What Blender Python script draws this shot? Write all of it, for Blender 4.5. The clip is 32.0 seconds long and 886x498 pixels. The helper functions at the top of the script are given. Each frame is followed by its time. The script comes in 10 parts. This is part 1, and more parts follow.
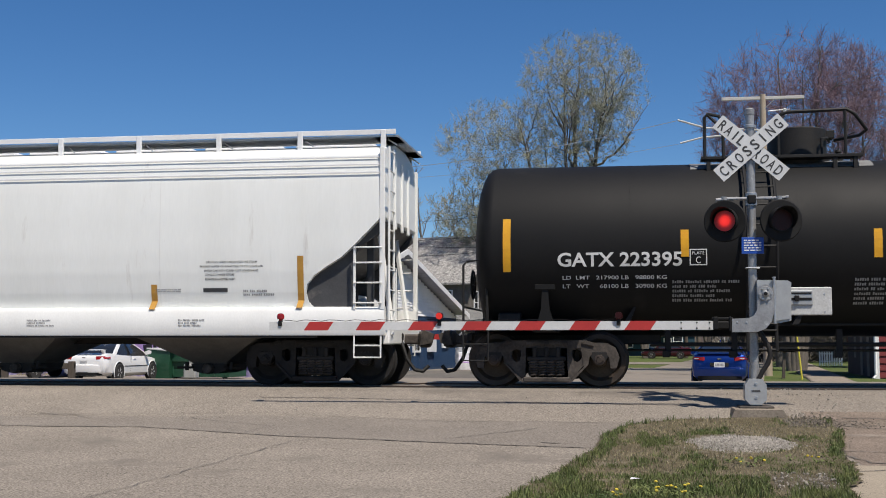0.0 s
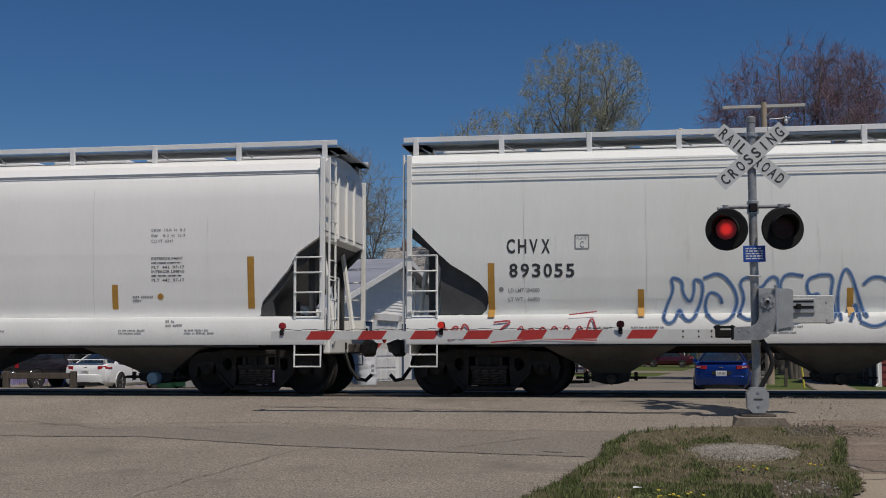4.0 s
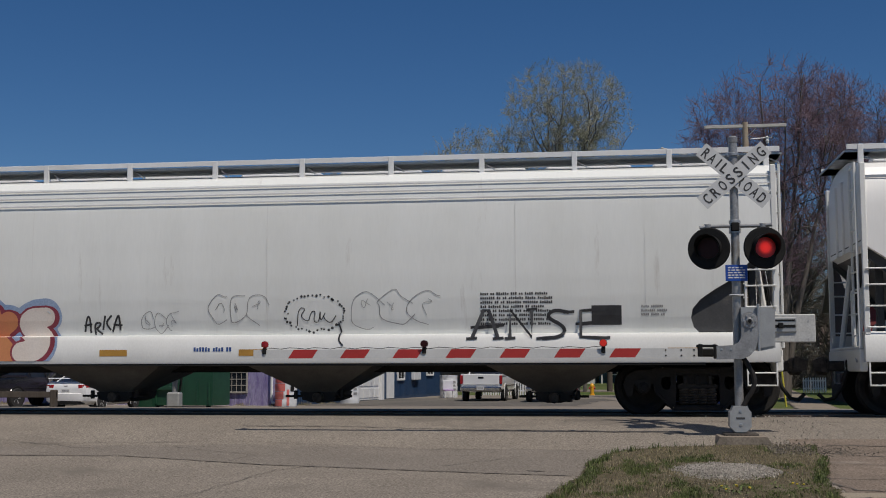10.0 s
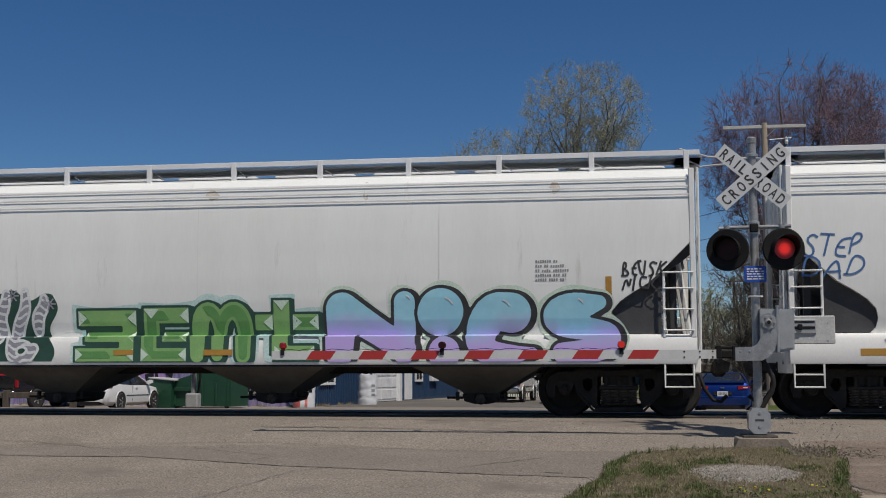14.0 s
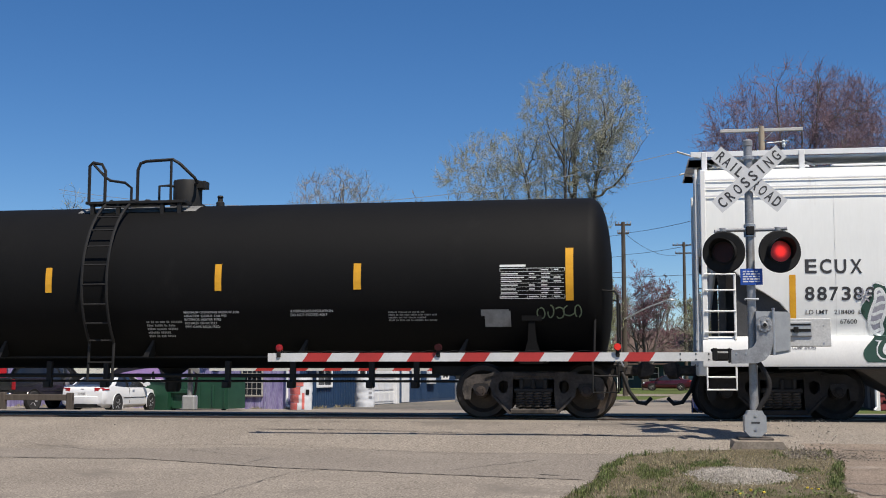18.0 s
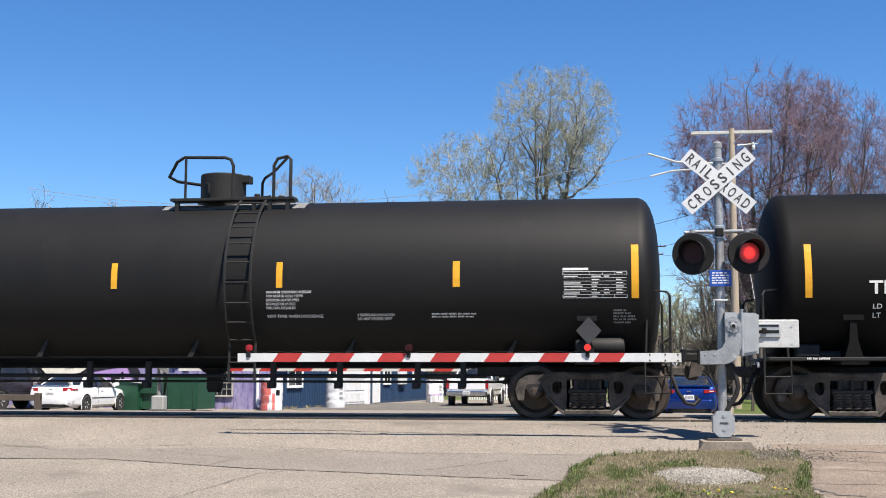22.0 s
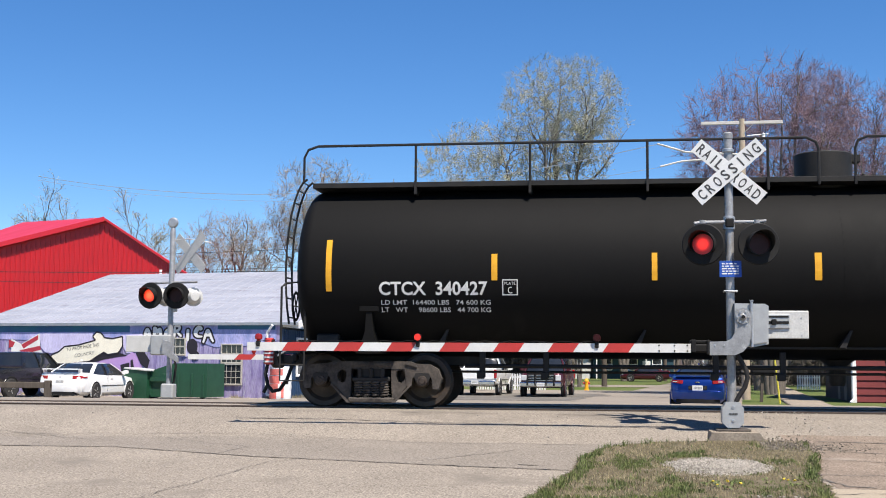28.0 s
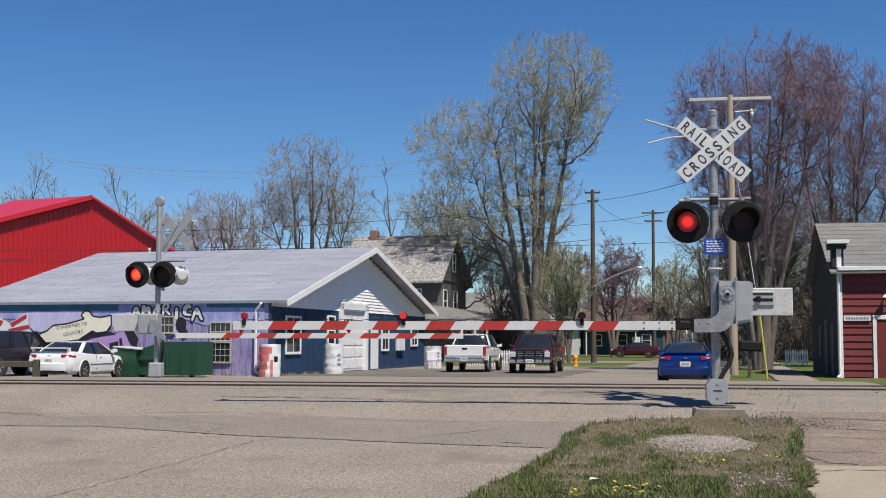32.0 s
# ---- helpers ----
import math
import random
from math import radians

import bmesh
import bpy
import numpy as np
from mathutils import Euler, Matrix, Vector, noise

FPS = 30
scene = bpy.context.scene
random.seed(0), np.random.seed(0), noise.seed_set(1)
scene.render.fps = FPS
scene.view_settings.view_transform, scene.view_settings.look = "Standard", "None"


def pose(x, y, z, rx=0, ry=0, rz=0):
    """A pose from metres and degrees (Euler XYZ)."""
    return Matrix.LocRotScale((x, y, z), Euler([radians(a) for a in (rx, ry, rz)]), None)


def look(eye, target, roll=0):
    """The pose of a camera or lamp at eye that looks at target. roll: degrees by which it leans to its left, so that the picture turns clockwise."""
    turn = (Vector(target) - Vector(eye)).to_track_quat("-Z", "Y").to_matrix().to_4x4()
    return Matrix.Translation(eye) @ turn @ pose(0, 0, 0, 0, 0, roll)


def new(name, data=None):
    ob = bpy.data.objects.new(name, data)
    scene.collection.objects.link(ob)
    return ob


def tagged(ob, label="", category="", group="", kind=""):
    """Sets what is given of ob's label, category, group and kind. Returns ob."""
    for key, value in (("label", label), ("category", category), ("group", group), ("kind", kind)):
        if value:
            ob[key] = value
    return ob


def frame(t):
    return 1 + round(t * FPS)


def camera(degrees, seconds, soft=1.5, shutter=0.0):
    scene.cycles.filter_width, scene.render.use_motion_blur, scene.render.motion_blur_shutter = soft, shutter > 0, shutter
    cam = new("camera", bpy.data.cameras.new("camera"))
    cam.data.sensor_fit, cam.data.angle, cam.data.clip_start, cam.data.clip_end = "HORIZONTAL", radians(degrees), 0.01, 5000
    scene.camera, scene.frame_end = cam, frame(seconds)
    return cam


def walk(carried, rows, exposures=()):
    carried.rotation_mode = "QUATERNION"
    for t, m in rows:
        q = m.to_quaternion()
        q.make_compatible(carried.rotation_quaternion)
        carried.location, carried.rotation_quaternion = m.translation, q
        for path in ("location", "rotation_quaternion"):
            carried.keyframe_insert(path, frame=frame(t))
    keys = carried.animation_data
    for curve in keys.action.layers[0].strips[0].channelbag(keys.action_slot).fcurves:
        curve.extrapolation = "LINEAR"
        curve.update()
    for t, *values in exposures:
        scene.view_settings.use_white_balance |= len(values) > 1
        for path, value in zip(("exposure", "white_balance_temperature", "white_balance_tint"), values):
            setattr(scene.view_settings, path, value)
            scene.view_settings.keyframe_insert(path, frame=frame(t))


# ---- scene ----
# ---- camera: hand held on one spot beside the road, panning a little ----
cam = camera(40.0, 32.0, soft=1.0)
# seconds, eye x, eye z, turn to the left, tilt up, lean
STAND = [
    (0, 0.013, 1.419, 8.914, 4.440, 0.019),
    (0.5, 0.014, 1.419, 9.051, 4.489, 0.025),
    (1, 0.015, 1.418, 9.227, 4.495, 0.022),
    (1.5, 0.016, 1.417, 9.211, 4.435, 0.006),
    (2, 0.015, 1.416, 9.184, 4.376, -0.022),
    (2.5, 0.014, 1.417, 9.144, 4.348, -0.054),
    (3, 0.012, 1.418, 9.075, 4.449, -0.079),
    (3.5, 0.011, 1.420, 9.021, 4.686, -0.096),
    (5.5, 0.014, 1.415, 8.783, 5.001, -0.131),
    (6, 0.015, 1.415, 8.668, 5.048, -0.134),
    (6.5, 0.015, 1.415, 8.609, 5.219, -0.133),
    (7, 0.015, 1.415, 8.498, 5.302, -0.129),
    (7.5, 0.014, 1.416, 8.438, 5.479, -0.126),
    (8, 0.014, 1.416, 8.397, 5.629, -0.125),
    (8.5, 0.013, 1.417, 8.284, 5.677, -0.124),
    (9, 0.011, 1.419, 8.234, 5.706, -0.119),
    (9.5, 0.008, 1.420, 8.227, 5.741, -0.108),
    (10, 0.006, 1.420, 8.168, 5.734, -0.089),
    (10.5, 0.004, 1.421, 8.332, 5.729, -0.061),
    (11, 0.002, 1.422, 8.445, 5.761, -0.027),
    (11.5, 0.002, 1.423, 8.527, 5.807, 0.001),
    (12, 0.002, 1.424, 8.533, 5.822, 0.014),
    (12.5, 0.002, 1.424, 8.534, 5.796, 0.010),
    (13, 0.003, 1.424, 8.758, 5.771, -0.004),
    (13.5, 0.005, 1.423, 8.867, 5.772, -0.018),
    (14, 0.008, 1.422, 9.015, 5.791, -0.027),
    (14.5, 0.011, 1.422, 9.049, 5.821, -0.032),
    (16.5, 0.031, 1.414, 9.011, 5.960, 0.032),
    (17, 0.030, 1.413, 8.944, 5.901, 0.033),
    (17.5, 0.030, 1.412, 8.936, 5.941, 0.038),
    (18, 0.030, 1.412, 8.913, 5.925, 0.050),
    (18.5, 0.031, 1.411, 8.843, 5.968, 0.073),
    (19, 0.033, 1.410, 8.621, 5.974, 0.104),
    (19.5, 0.035, 1.409, 8.374, 5.984, 0.140),
    (20, 0.038, 1.409, 8.186, 5.995, 0.173),
    (20.5, 0.041, 1.409, 8.012, 6.034, 0.189),
    (21, 0.043, 1.410, 7.803, 6.018, 0.181),
    (21.5, 0.044, 1.410, 7.648, 5.987, 0.153),
    (22, 0.043, 1.410, 7.574, 5.954, 0.122),
    (22.5, 0.041, 1.409, 7.511, 5.918, 0.104),
    (23, 0.039, 1.410, 7.441, 5.842, 0.109),
    (23.5, 0.038, 1.411, 7.352, 5.692, 0.134),
    (24, 0.037, 1.412, 7.343, 5.568, 0.165),
    (24.5, 0.037, 1.414, 7.329, 5.497, 0.196),
    (25, 0.038, 1.415, 7.423, 5.485, 0.220),
    (25.5, 0.038, 1.416, 7.587, 5.520, 0.243),
    (27.5, 0.028, 1.414, 7.932, 5.493, 0.391),
    (28, 0.031, 1.413, 7.986, 5.456, 0.384),
    (28.5, 0.035, 1.413, 7.964, 5.447, 0.372),
    (29, 0.041, 1.412, 7.909, 5.424, 0.360),
    (29.5, 0.048, 1.412, 7.854, 5.485, 0.351),
    (30, 0.056, 1.414, 7.692, 5.460, 0.338),
    (30.5, 0.067, 1.419, 7.616, 5.273, 0.306),
    (31, 0.081, 1.427, 7.598, 4.997, 0.253),
    (31.5, 0.095, 1.434, 7.561, 4.856, 0.190),
    (32, 0.107, 1.440, 7.528, 4.359, 0.130)
]


def stand(t, x, z, yaw, pitch, roll):
    a, b = radians(yaw), radians(pitch)
    eye = Vector((x, 0.0, z))
    return t, look(eye, eye + Vector((-math.sin(a) * math.cos(b), math.cos(a) * math.cos(b), math.sin(b))) * 10, roll)


EXPOSURES = [(0.0, 0.20), (1.0, -0.32), (1.8, -0.46), (3.5, -0.54), (7.0, -0.58), (11.0, -0.52), (14.0, -0.44), (17.4, -0.18), (18.6, 0.80), (20.0, 0.95), (28.0, 0.90), (29.6, 0.48), (32.0, 0.34)]
walk(cam, [stand(*r) for r in STAND], EXPOSURES)

# ---- daylight ----
SUN_TO = Vector((.37, -.42, 1.0)).normalized()
world = bpy.data.worlds.new("world")
scene.world = world
world.use_nodes = True
wn = world.node_tree
sky = wn.nodes.new("ShaderNodeTexSky")
sky.sky_type, sky.sun_disc = "NISHITA", False
sky.sun_elevation = math.asin(SUN_TO.z)
sky.sun_rotation = math.atan2(SUN_TO.x, SUN_TO.y)
sky.air_density, sky.dust_density, sky.ozone_density, sky.altitude = 1.0, 0.0, 5.0, 1500
deep = wn.nodes.new("ShaderNodeHueSaturation")
deep.inputs["Saturation"].default_value = 1.22
deep.inputs["Hue"].default_value = 0.504
wn.links.new(sky.outputs[0], deep.inputs["Color"])
wn.links.new(deep.outputs[0], wn.nodes["Background"].inputs[0])
wn.nodes["Background"].inputs[1].default_value = 0.083
sun_data = bpy.data.lights.new("sun", "SUN")
sun_data.energy, sun_data.angle, sun_data.color = 5.0, radians(0.53), (1.0, 0.92, 0.82)
sun = new("sun", sun_data)
sun.matrix_world = look(SUN_TO * 200, (0, 0, 0))


# ---- mesh tools ----
class MB:
    """Collects vertices and faces for one mesh."""

    def __init__(self):
        self.v, self.f = [], []

    def add(self, vs, fs):
        n = len(self.v)
        self.v += [tuple(p) for p in vs]
        self.f += [tuple(n + i for i in f) for f in fs]
        return self

    def box(self, x0, x1, y0, y1, z0, z1, c=0.0):
        """A box; c chamfers its edges."""
        c = min(c, abs(x1 - x0) * .45, abs(y1 - y0) * .45, abs(z1 - z0) * .45)
        if c <= 0:
            vs = [(x, y, z) for z in (z0, z1) for y in (y0, y1) for x in (x0, x1)]
            return self.add(vs, [(0, 2, 3, 1), (4, 5, 7, 6), (0, 1, 5, 4), (2, 6, 7, 3), (0, 4, 6, 2), (1, 3, 7, 5)])
        vs, idx = [], {}
        X, Y, Z = (x0, x1), (y0, y1), (z0, z1)
        for i in (0, 1):
            for j in (0, 1):
                for k in (0, 1):
                    a = (1 - 2 * i, 1 - 2 * j, 1 - 2 * k)
                    for ax in range(3):
                        p = [X[i], Y[j], Z[k]]
                        for o in range(3):
                            if o != ax:
                                p[o] += a[o] * c
                        idx[i, j, k, ax] = len(vs)
                        vs.append(p)
        fs = []
        for ax in range(3):
            o1, o2 = [o for o in range(3) if o != ax]
            for s in (0, 1):
                loop = []
                for u, w in ((0, 0), (1, 0), (1, 1), (0, 1)):
                    key = [0, 0, 0]
                    key[ax], key[o1], key[o2] = s, u, w
                    loop.append(idx[(*key, ax)])
                fs.append(loop)
            for u in (0, 1):
                for w in (0, 1):
                    key0, key1 = [0, 0, 0], [0, 0, 0]
                    key0[ax], key0[o1], key0[o2] = 0, u, w
                    key1[ax], key1[o1], key1[o2] = 1, u, w
                    fs.append([idx[(*key0, o1)], idx[(*key1, o1)], idx[(*key1, o2)], idx[(*key0, o2)]])
        for i in (0, 1):
            for j in (0, 1):
                for k in (0, 1):
                    fs.append([idx[i, j, k, 0], idx[i, j, k, 1], idx[i, j, k, 2]])
        return self.add(vs, fs)

    def prism(self, poly, y0, y1, axis="y"):
        """A polygon in two axes, pushed along the third."""
        n = len(poly)
        put = {"y": lambda a, b, h: (a, h, b), "z": lambda a, b, h: (a, b, h), "x": lambda a, b, h: (h, a, b)}[axis]
        vs = [put(a, b, y0) for a, b in poly] + [put(a, b, y1) for a, b in poly]
        fs = [tuple(range(n)), tuple(range(2 * n - 1, n - 1, -1))]
        fs += [(i, n + i, n + (i + 1) % n, (i + 1) % n) for i in range(n)]
        return self.add(vs, fs)

    def tube(self, pts, r, n=6, r2=None, closed=True):
        """A round bar along points, with its radius going from r to r2."""
        pts = [Vector(p) for p in pts]
        r2 = r if r2 is None else r2
        vs, fs, up = [], [], None
        for i, p in enumerate(pts):
            d = (pts[min(i + 1, len(pts) - 1)] - pts[max(i - 1, 0)]).normalized()
            if up is None:
                up = d.orthogonal().normalized()
            up = (up - d * up.dot(d))
            up = up.normalized() if up.length > 1e-6 else d.orthogonal().normalized()
            side = d.cross(up)
            rr = r + (r2 - r) * i / max(1, len(pts) - 1)
            vs += [p + (up * math.cos(a) + side * math.sin(a)) * rr for a in [2 * math.pi * k / n for k in range(n)]]
        for i in range(len(pts) - 1):
            fs += [(i * n + k, i * n + (k + 1) % n, (i + 1) * n + (k + 1) % n, (i + 1) * n + k) for k in range(n)]
        if closed:
            m = (len(pts) - 1) * n
            fs += [tuple(range(n - 1, -1, -1)), tuple(range(m, m + n))]
        return self.add(vs, fs)

    def lathe(self, prof, at=(0, 0, 0), axis="z", n=24, ring=False):
        """Turns (radius, height) points about an axis."""
        put = {"z": lambda a, b, h: (a, b, h), "y": lambda a, b, h: (a, h, b), "x": lambda a, b, h: (h, a, b)}[axis]
        vs, fs, rows = [], [], []
        for r, h in prof:
            row = []
            if r < 1e-6:
                row = [len(vs)] * n
                vs.append(put(0, 0, h))
            else:
                for k in range(n):
                    a = 2 * math.pi * k / n
                    row.append(len(vs))
                    vs.append(put(r * math.cos(a), r * math.sin(a), h))
            rows.append(row)
        for p, q in zip(rows, rows[1:]):
            for k in range(n):
                f = []
                for i in (p[k], p[(k + 1) % n], q[(k + 1) % n], q[k]):
                    if i not in f:
                        f.append(i)
                if len(f) > 2:
                    fs.append(tuple(f))
        if ring:
            fs += [(rows[-1][k], rows[-1][(k + 1) % n], rows[0][(k + 1) % n], rows[0][k]) for k in range(n)]
        if prof[0][0] > 1e-6 and not ring:
            fs.append(tuple(reversed(rows[0])))
        if prof[-1][0] > 1e-6 and not ring:
            fs.append(tuple(rows[-1]))
        return self.add([Vector(p) + Vector(at) for p in vs], fs)

    def loft(self, rings, caps=True):
        """Skins closed rings of equal length."""
        n = len(rings[0])
        vs = [p for ring in rings for p in ring]
        fs = [(i * n + k, i * n + (k + 1) % n, (i + 1) * n + (k + 1) % n, (i + 1) * n + k)
              for i in range(len(rings) - 1) for k in range(n)]
        if caps:
            m = (len(rings) - 1) * n
            fs += [tuple(range(n - 1, -1, -1)), tuple(range(m, m + n))]
        return self.add(vs, fs)

    def sheet(self, grid):
        """A surface from rows of points."""
        n = len(grid[0])
        vs = [p for row in grid for p in row]
        return self.add(vs, [(i * n + k, i * n + k + 1, (i + 1) * n + k + 1, (i + 1) * n + k)
                             for i in range(len(grid) - 1) for k in range(n - 1)])

    def move(self, m):
        self.v = [tuple(m @ Vector(p)) for p in self.v]
        return self

    def join(self, other, m=None):
        vs = other.v if m is None else [m @ Vector(p) for p in other.v]
        return self.add(vs, other.f)

    def mesh(self, name, material, smooth=35):
        me = bpy.data.meshes.new(name)
        me.from_pydata(self.v, [], self.f)
        bm = bmesh.new()
        bm.from_mesh(me)
        if len(bm.faces) < 60000:
            bmesh.ops.recalc_face_normals(bm, faces=bm.faces)
        bm.to_mesh(me)
        bm.free()
        if smooth:
            me.shade_smooth()
            me.set_sharp_from_angle(angle=radians(smooth))
        me.materials.append(material)
        return me


def part(name, mb, material, parent=None, label="", at=None, smooth=35):
    """One mesh object from a mesh builder (or a ready mesh), under a thing or a part."""
    me = mb.mesh(name, material, smooth) if isinstance(mb, MB) else mb
    ob = new(name, me)
    if parent is not None:
        ob.parent = parent
    if at is not None:
        ob.matrix_basis = at
    if label:
        tagged(ob, label)
    return ob


def thing(name, label, category, at=None, group="", kind=""):
    ob = new(name)
    ob.empty_display_size = 0.2
    if at is not None:
        ob.matrix_basis = at
    return tagged(ob, label, category, group, kind)


FONT_CACHE = {}


def letters(text, size, width=0.0, offset=0.0, shear=0.0, space=1.0, align="LEFT", lines=1.0, grow=True):
    """Flat letters in x and z, as (vertices, faces); width squeezes the line to that length."""
    key = (text, size, width, offset, shear, space, align, lines)
    if key not in FONT_CACHE:
        cu = bpy.data.curves.new("text", "FONT")
        cu.body, cu.size, cu.offset, cu.shear, cu.space_character = text, size, offset, shear, space
        cu.align_x, cu.space_line, cu.fill_mode, cu.resolution_u = align, lines, "FRONT", 3
        ob = bpy.data.objects.new("text", cu)
        scene.collection.objects.link(ob)
        me = ob.evaluated_get(bpy.context.evaluated_depsgraph_get()).to_mesh()
        vs = [(v.co.x, v.co.y) for v in me.vertices]
        fs = [tuple(p.vertices) for p in me.polygons]
        ob.evaluated_get(bpy.context.evaluated_depsgraph_get()).to_mesh_clear()
        bpy.data.objects.remove(ob)
        bpy.data.curves.remove(cu)
        if width and vs:
            lo, hi = min(a for a, b in vs), max(a for a, b in vs)
            k = width / max(1e-6, hi - lo)
            vs = [((a - lo) * k, b) for a, b in vs]
        FONT_CACHE[key] = (vs, fs)
    return FONT_CACHE[key]


# ---- materials ----
def rgb(c):
    return (*c, 1.0) if len(c) == 3 else c


def mat(name, c1, c2=None, rough=0.6, metal=0.0, scale=3.0, fine=40.0, amount=0.5, bump=0.0, stretch=(1, 1, 1), spec=0.5, coord="Object", dirt=None, dirt_at=0.62, dirt_scale=1.5, coat=0.0, island=0.0, emit=None, power=0.0):
    """A surface with two scales of variation: broad patches between c1 and c2, and a fine grain with relief."""
    m = bpy.data.materials.new(name)
    m.use_nodes = True
    nt = m.node_tree
    N, K = nt.nodes, nt.links.new
    b = N["Principled BSDF"]
    c2 = c2 or tuple(x * 0.82 for x in c1)
    tc, mp = N.new("ShaderNodeTexCoord"), N.new("ShaderNodeMapping")
    mp.inputs["Scale"].default_value = stretch
    K(tc.outputs[coord], mp.inputs[0])
    n1, n2 = N.new("ShaderNodeTexNoise"), N.new("ShaderNodeTexNoise")
    n1.inputs["Scale"].default_value, n1.inputs["Detail"].default_value, n1.inputs["Roughness"].default_value = scale, 6, 0.6
    n2.inputs["Scale"].default_value, n2.inputs["Detail"].default_value = fine, 4
    K(mp.outputs[0], n1.inputs[0])
    K(mp.outputs[0], n2.inputs[0])
    ramp = N.new("ShaderNodeValToRGB")
    ramp.color_ramp.elements[0].position, ramp.color_ramp.elements[1].position = 0.32, 0.68
    ramp.color_ramp.elements[0].color, ramp.color_ramp.elements[1].color = rgb(c1), rgb(c2)
    K(n1.outputs[0], ramp.inputs[0])
    grain = N.new("ShaderNodeMapRange")
    grain.inputs[1].default_value, grain.inputs[2].default_value = 0.25, 0.75
    grain.inputs[3].default_value, grain.inputs[4].default_value = 1 - 0.35 * amount, 1 + 0.35 * amount
    K(n2.outputs[0], grain.inputs[0])
    mul = N.new("ShaderNodeMix")
    mul.data_type, mul.blend_type = "RGBA", "MULTIPLY"
    mul.inputs[0].default_value = 1.0
    K(ramp.outputs[0], mul.inputs[6])
    K(grain.outputs[0], mul.inputs[7])
    out = mul.outputs[2]
    if island:
        gi, hv, mr = N.new("ShaderNodeNewGeometry"), N.new("ShaderNodeHueSaturation"), N.new("ShaderNodeMapRange")
        mr.inputs[3].default_value, mr.inputs[4].default_value = 1 - island, 1 + island
        K(gi.outputs["Random Per Island"], mr.inputs[0])
        K(mr.outputs[0], hv.inputs["Value"])
        K(out, hv.inputs["Color"])
        out = hv.outputs[0]
    if dirt:
        n3, r3, mx = N.new("ShaderNodeTexNoise"), N.new("ShaderNodeValToRGB"), N.new("ShaderNodeMix")
        n3.inputs["Scale"].default_value, n3.inputs["Detail"].default_value, n3.inputs["Roughness"].default_value = dirt_scale, 8, 0.7
        K(mp.outputs[0], n3.inputs[0])
        r3.color_ramp.elements[0].position, r3.color_ramp.elements[1].position = dirt_at, min(1.0, dirt_at + 0.12)
        r3.color_ramp.elements[0].color, r3.color_ramp.elements[1].color = (0, 0, 0, 1), (1, 1, 1, 1)
        K(n3.outputs[0], r3.inputs[0])
        mx.data_type = "RGBA"
        K(r3.outputs[0], mx.inputs[0])
        K(out, mx.inputs[6])
        mx.inputs[7].default_value = rgb(dirt)
        out = mx.outputs[2]
    K(out, b.inputs["Base Color"])
    b.inputs["Metallic"].default_value = metal
    b.inputs["Specular IOR Level"].default_value = spec
    b.inputs["Coat Weight"].default_value = coat
    rr = N.new("ShaderNodeMapRange")
    rr.inputs[3].default_value, rr.inputs[4].default_value = max(0.02, rough - 0.1), min(1.0, rough + 0.1)
    K(n1.outputs[0], rr.inputs[0])
    K(rr.outputs[0], b.inputs["Roughness"])
    if bump:
        bp = N.new("ShaderNodeBump")
        bp.inputs["Strength"].default_value, bp.inputs["Distance"].default_value = 0.6, bump
        K(n2.outputs[0], bp.inputs["Height"])
        K(bp.outputs[0], b.inputs["Normal"])
    if emit:
        b.inputs["Emission Color"].default_value, b.inputs["Emission Strength"].default_value = rgb(emit), power
    return m


WHITE = mat("white_car_paint", (0.815, 0.825, 0.795), (0.750, 0.758, 0.722), rough=0.45, scale=0.5, fine=14, amount=0.06, stretch=(2.2, 1, 0.35), dirt=(0.576, 0.5568, 0.5184), dirt_at=0.62, dirt_scale=0.9)
WHITE_B = mat("white_car_paint_clean", (0.87, 0.86, 0.83), (0.82, 0.81, 0.78), rough=0.42, scale=0.4, fine=14, amount=0.05, stretch=(2.2, 1, 0.35))
SILL = mat("sill_paint", (0.768, 0.768, 0.7392), (0.6912, 0.6912, 0.6624), rough=0.5, scale=1.2, amount=0.12, stretch=(1, 1, 0.6), dirt=(0.384, 0.3456, 0.2976), dirt_at=0.68)
ROOF_W = mat("roof_paint", (0.72, 0.73, 0.74), (0.62, 0.62, 0.61), rough=0.5, scale=1.0, amount=0.1, dirt=(0.50, 0.38, 0.26), dirt_at=0.70, dirt_scale=0.7)
GALV = mat("galvanised_steel", (0.46, 0.47, 0.48), (0.36, 0.37, 0.38), rough=0.45, metal=0.7, scale=6, fine=60, amount=0.3)
# dark grey that also carries the shade of the hopper end slopes
GREYDK = mat("dark_grey_with_shade", (0.060, 0.061, 0.063), (0.036, 0.036, 0.038), rough=0.6, scale=2.0, amount=0.4, dirt=(0.12, 0.11, 0.1))
# grimy bay grey, with the shadow under the car put into its colour
BAY = mat("hopper_grey_shaded", (0.13, 0.125, 0.118), (0.075, 0.072, 0.068), rough=0.7, scale=1.6, amount=0.5, dirt=(0.07, 0.06, 0.05))
BLACK = mat("black_tank_paint", (0.006065, 0.006065, 0.006384), (0.008299, 0.008299, 0.008299), spec=0.22, rough=0.62, scale=0.7, fine=20, amount=0.25, stretch=(1, 1, 0.5), dirt=(0.01596, 0.01512, 0.01428), dirt_at=0.6, dirt_scale=0.8)
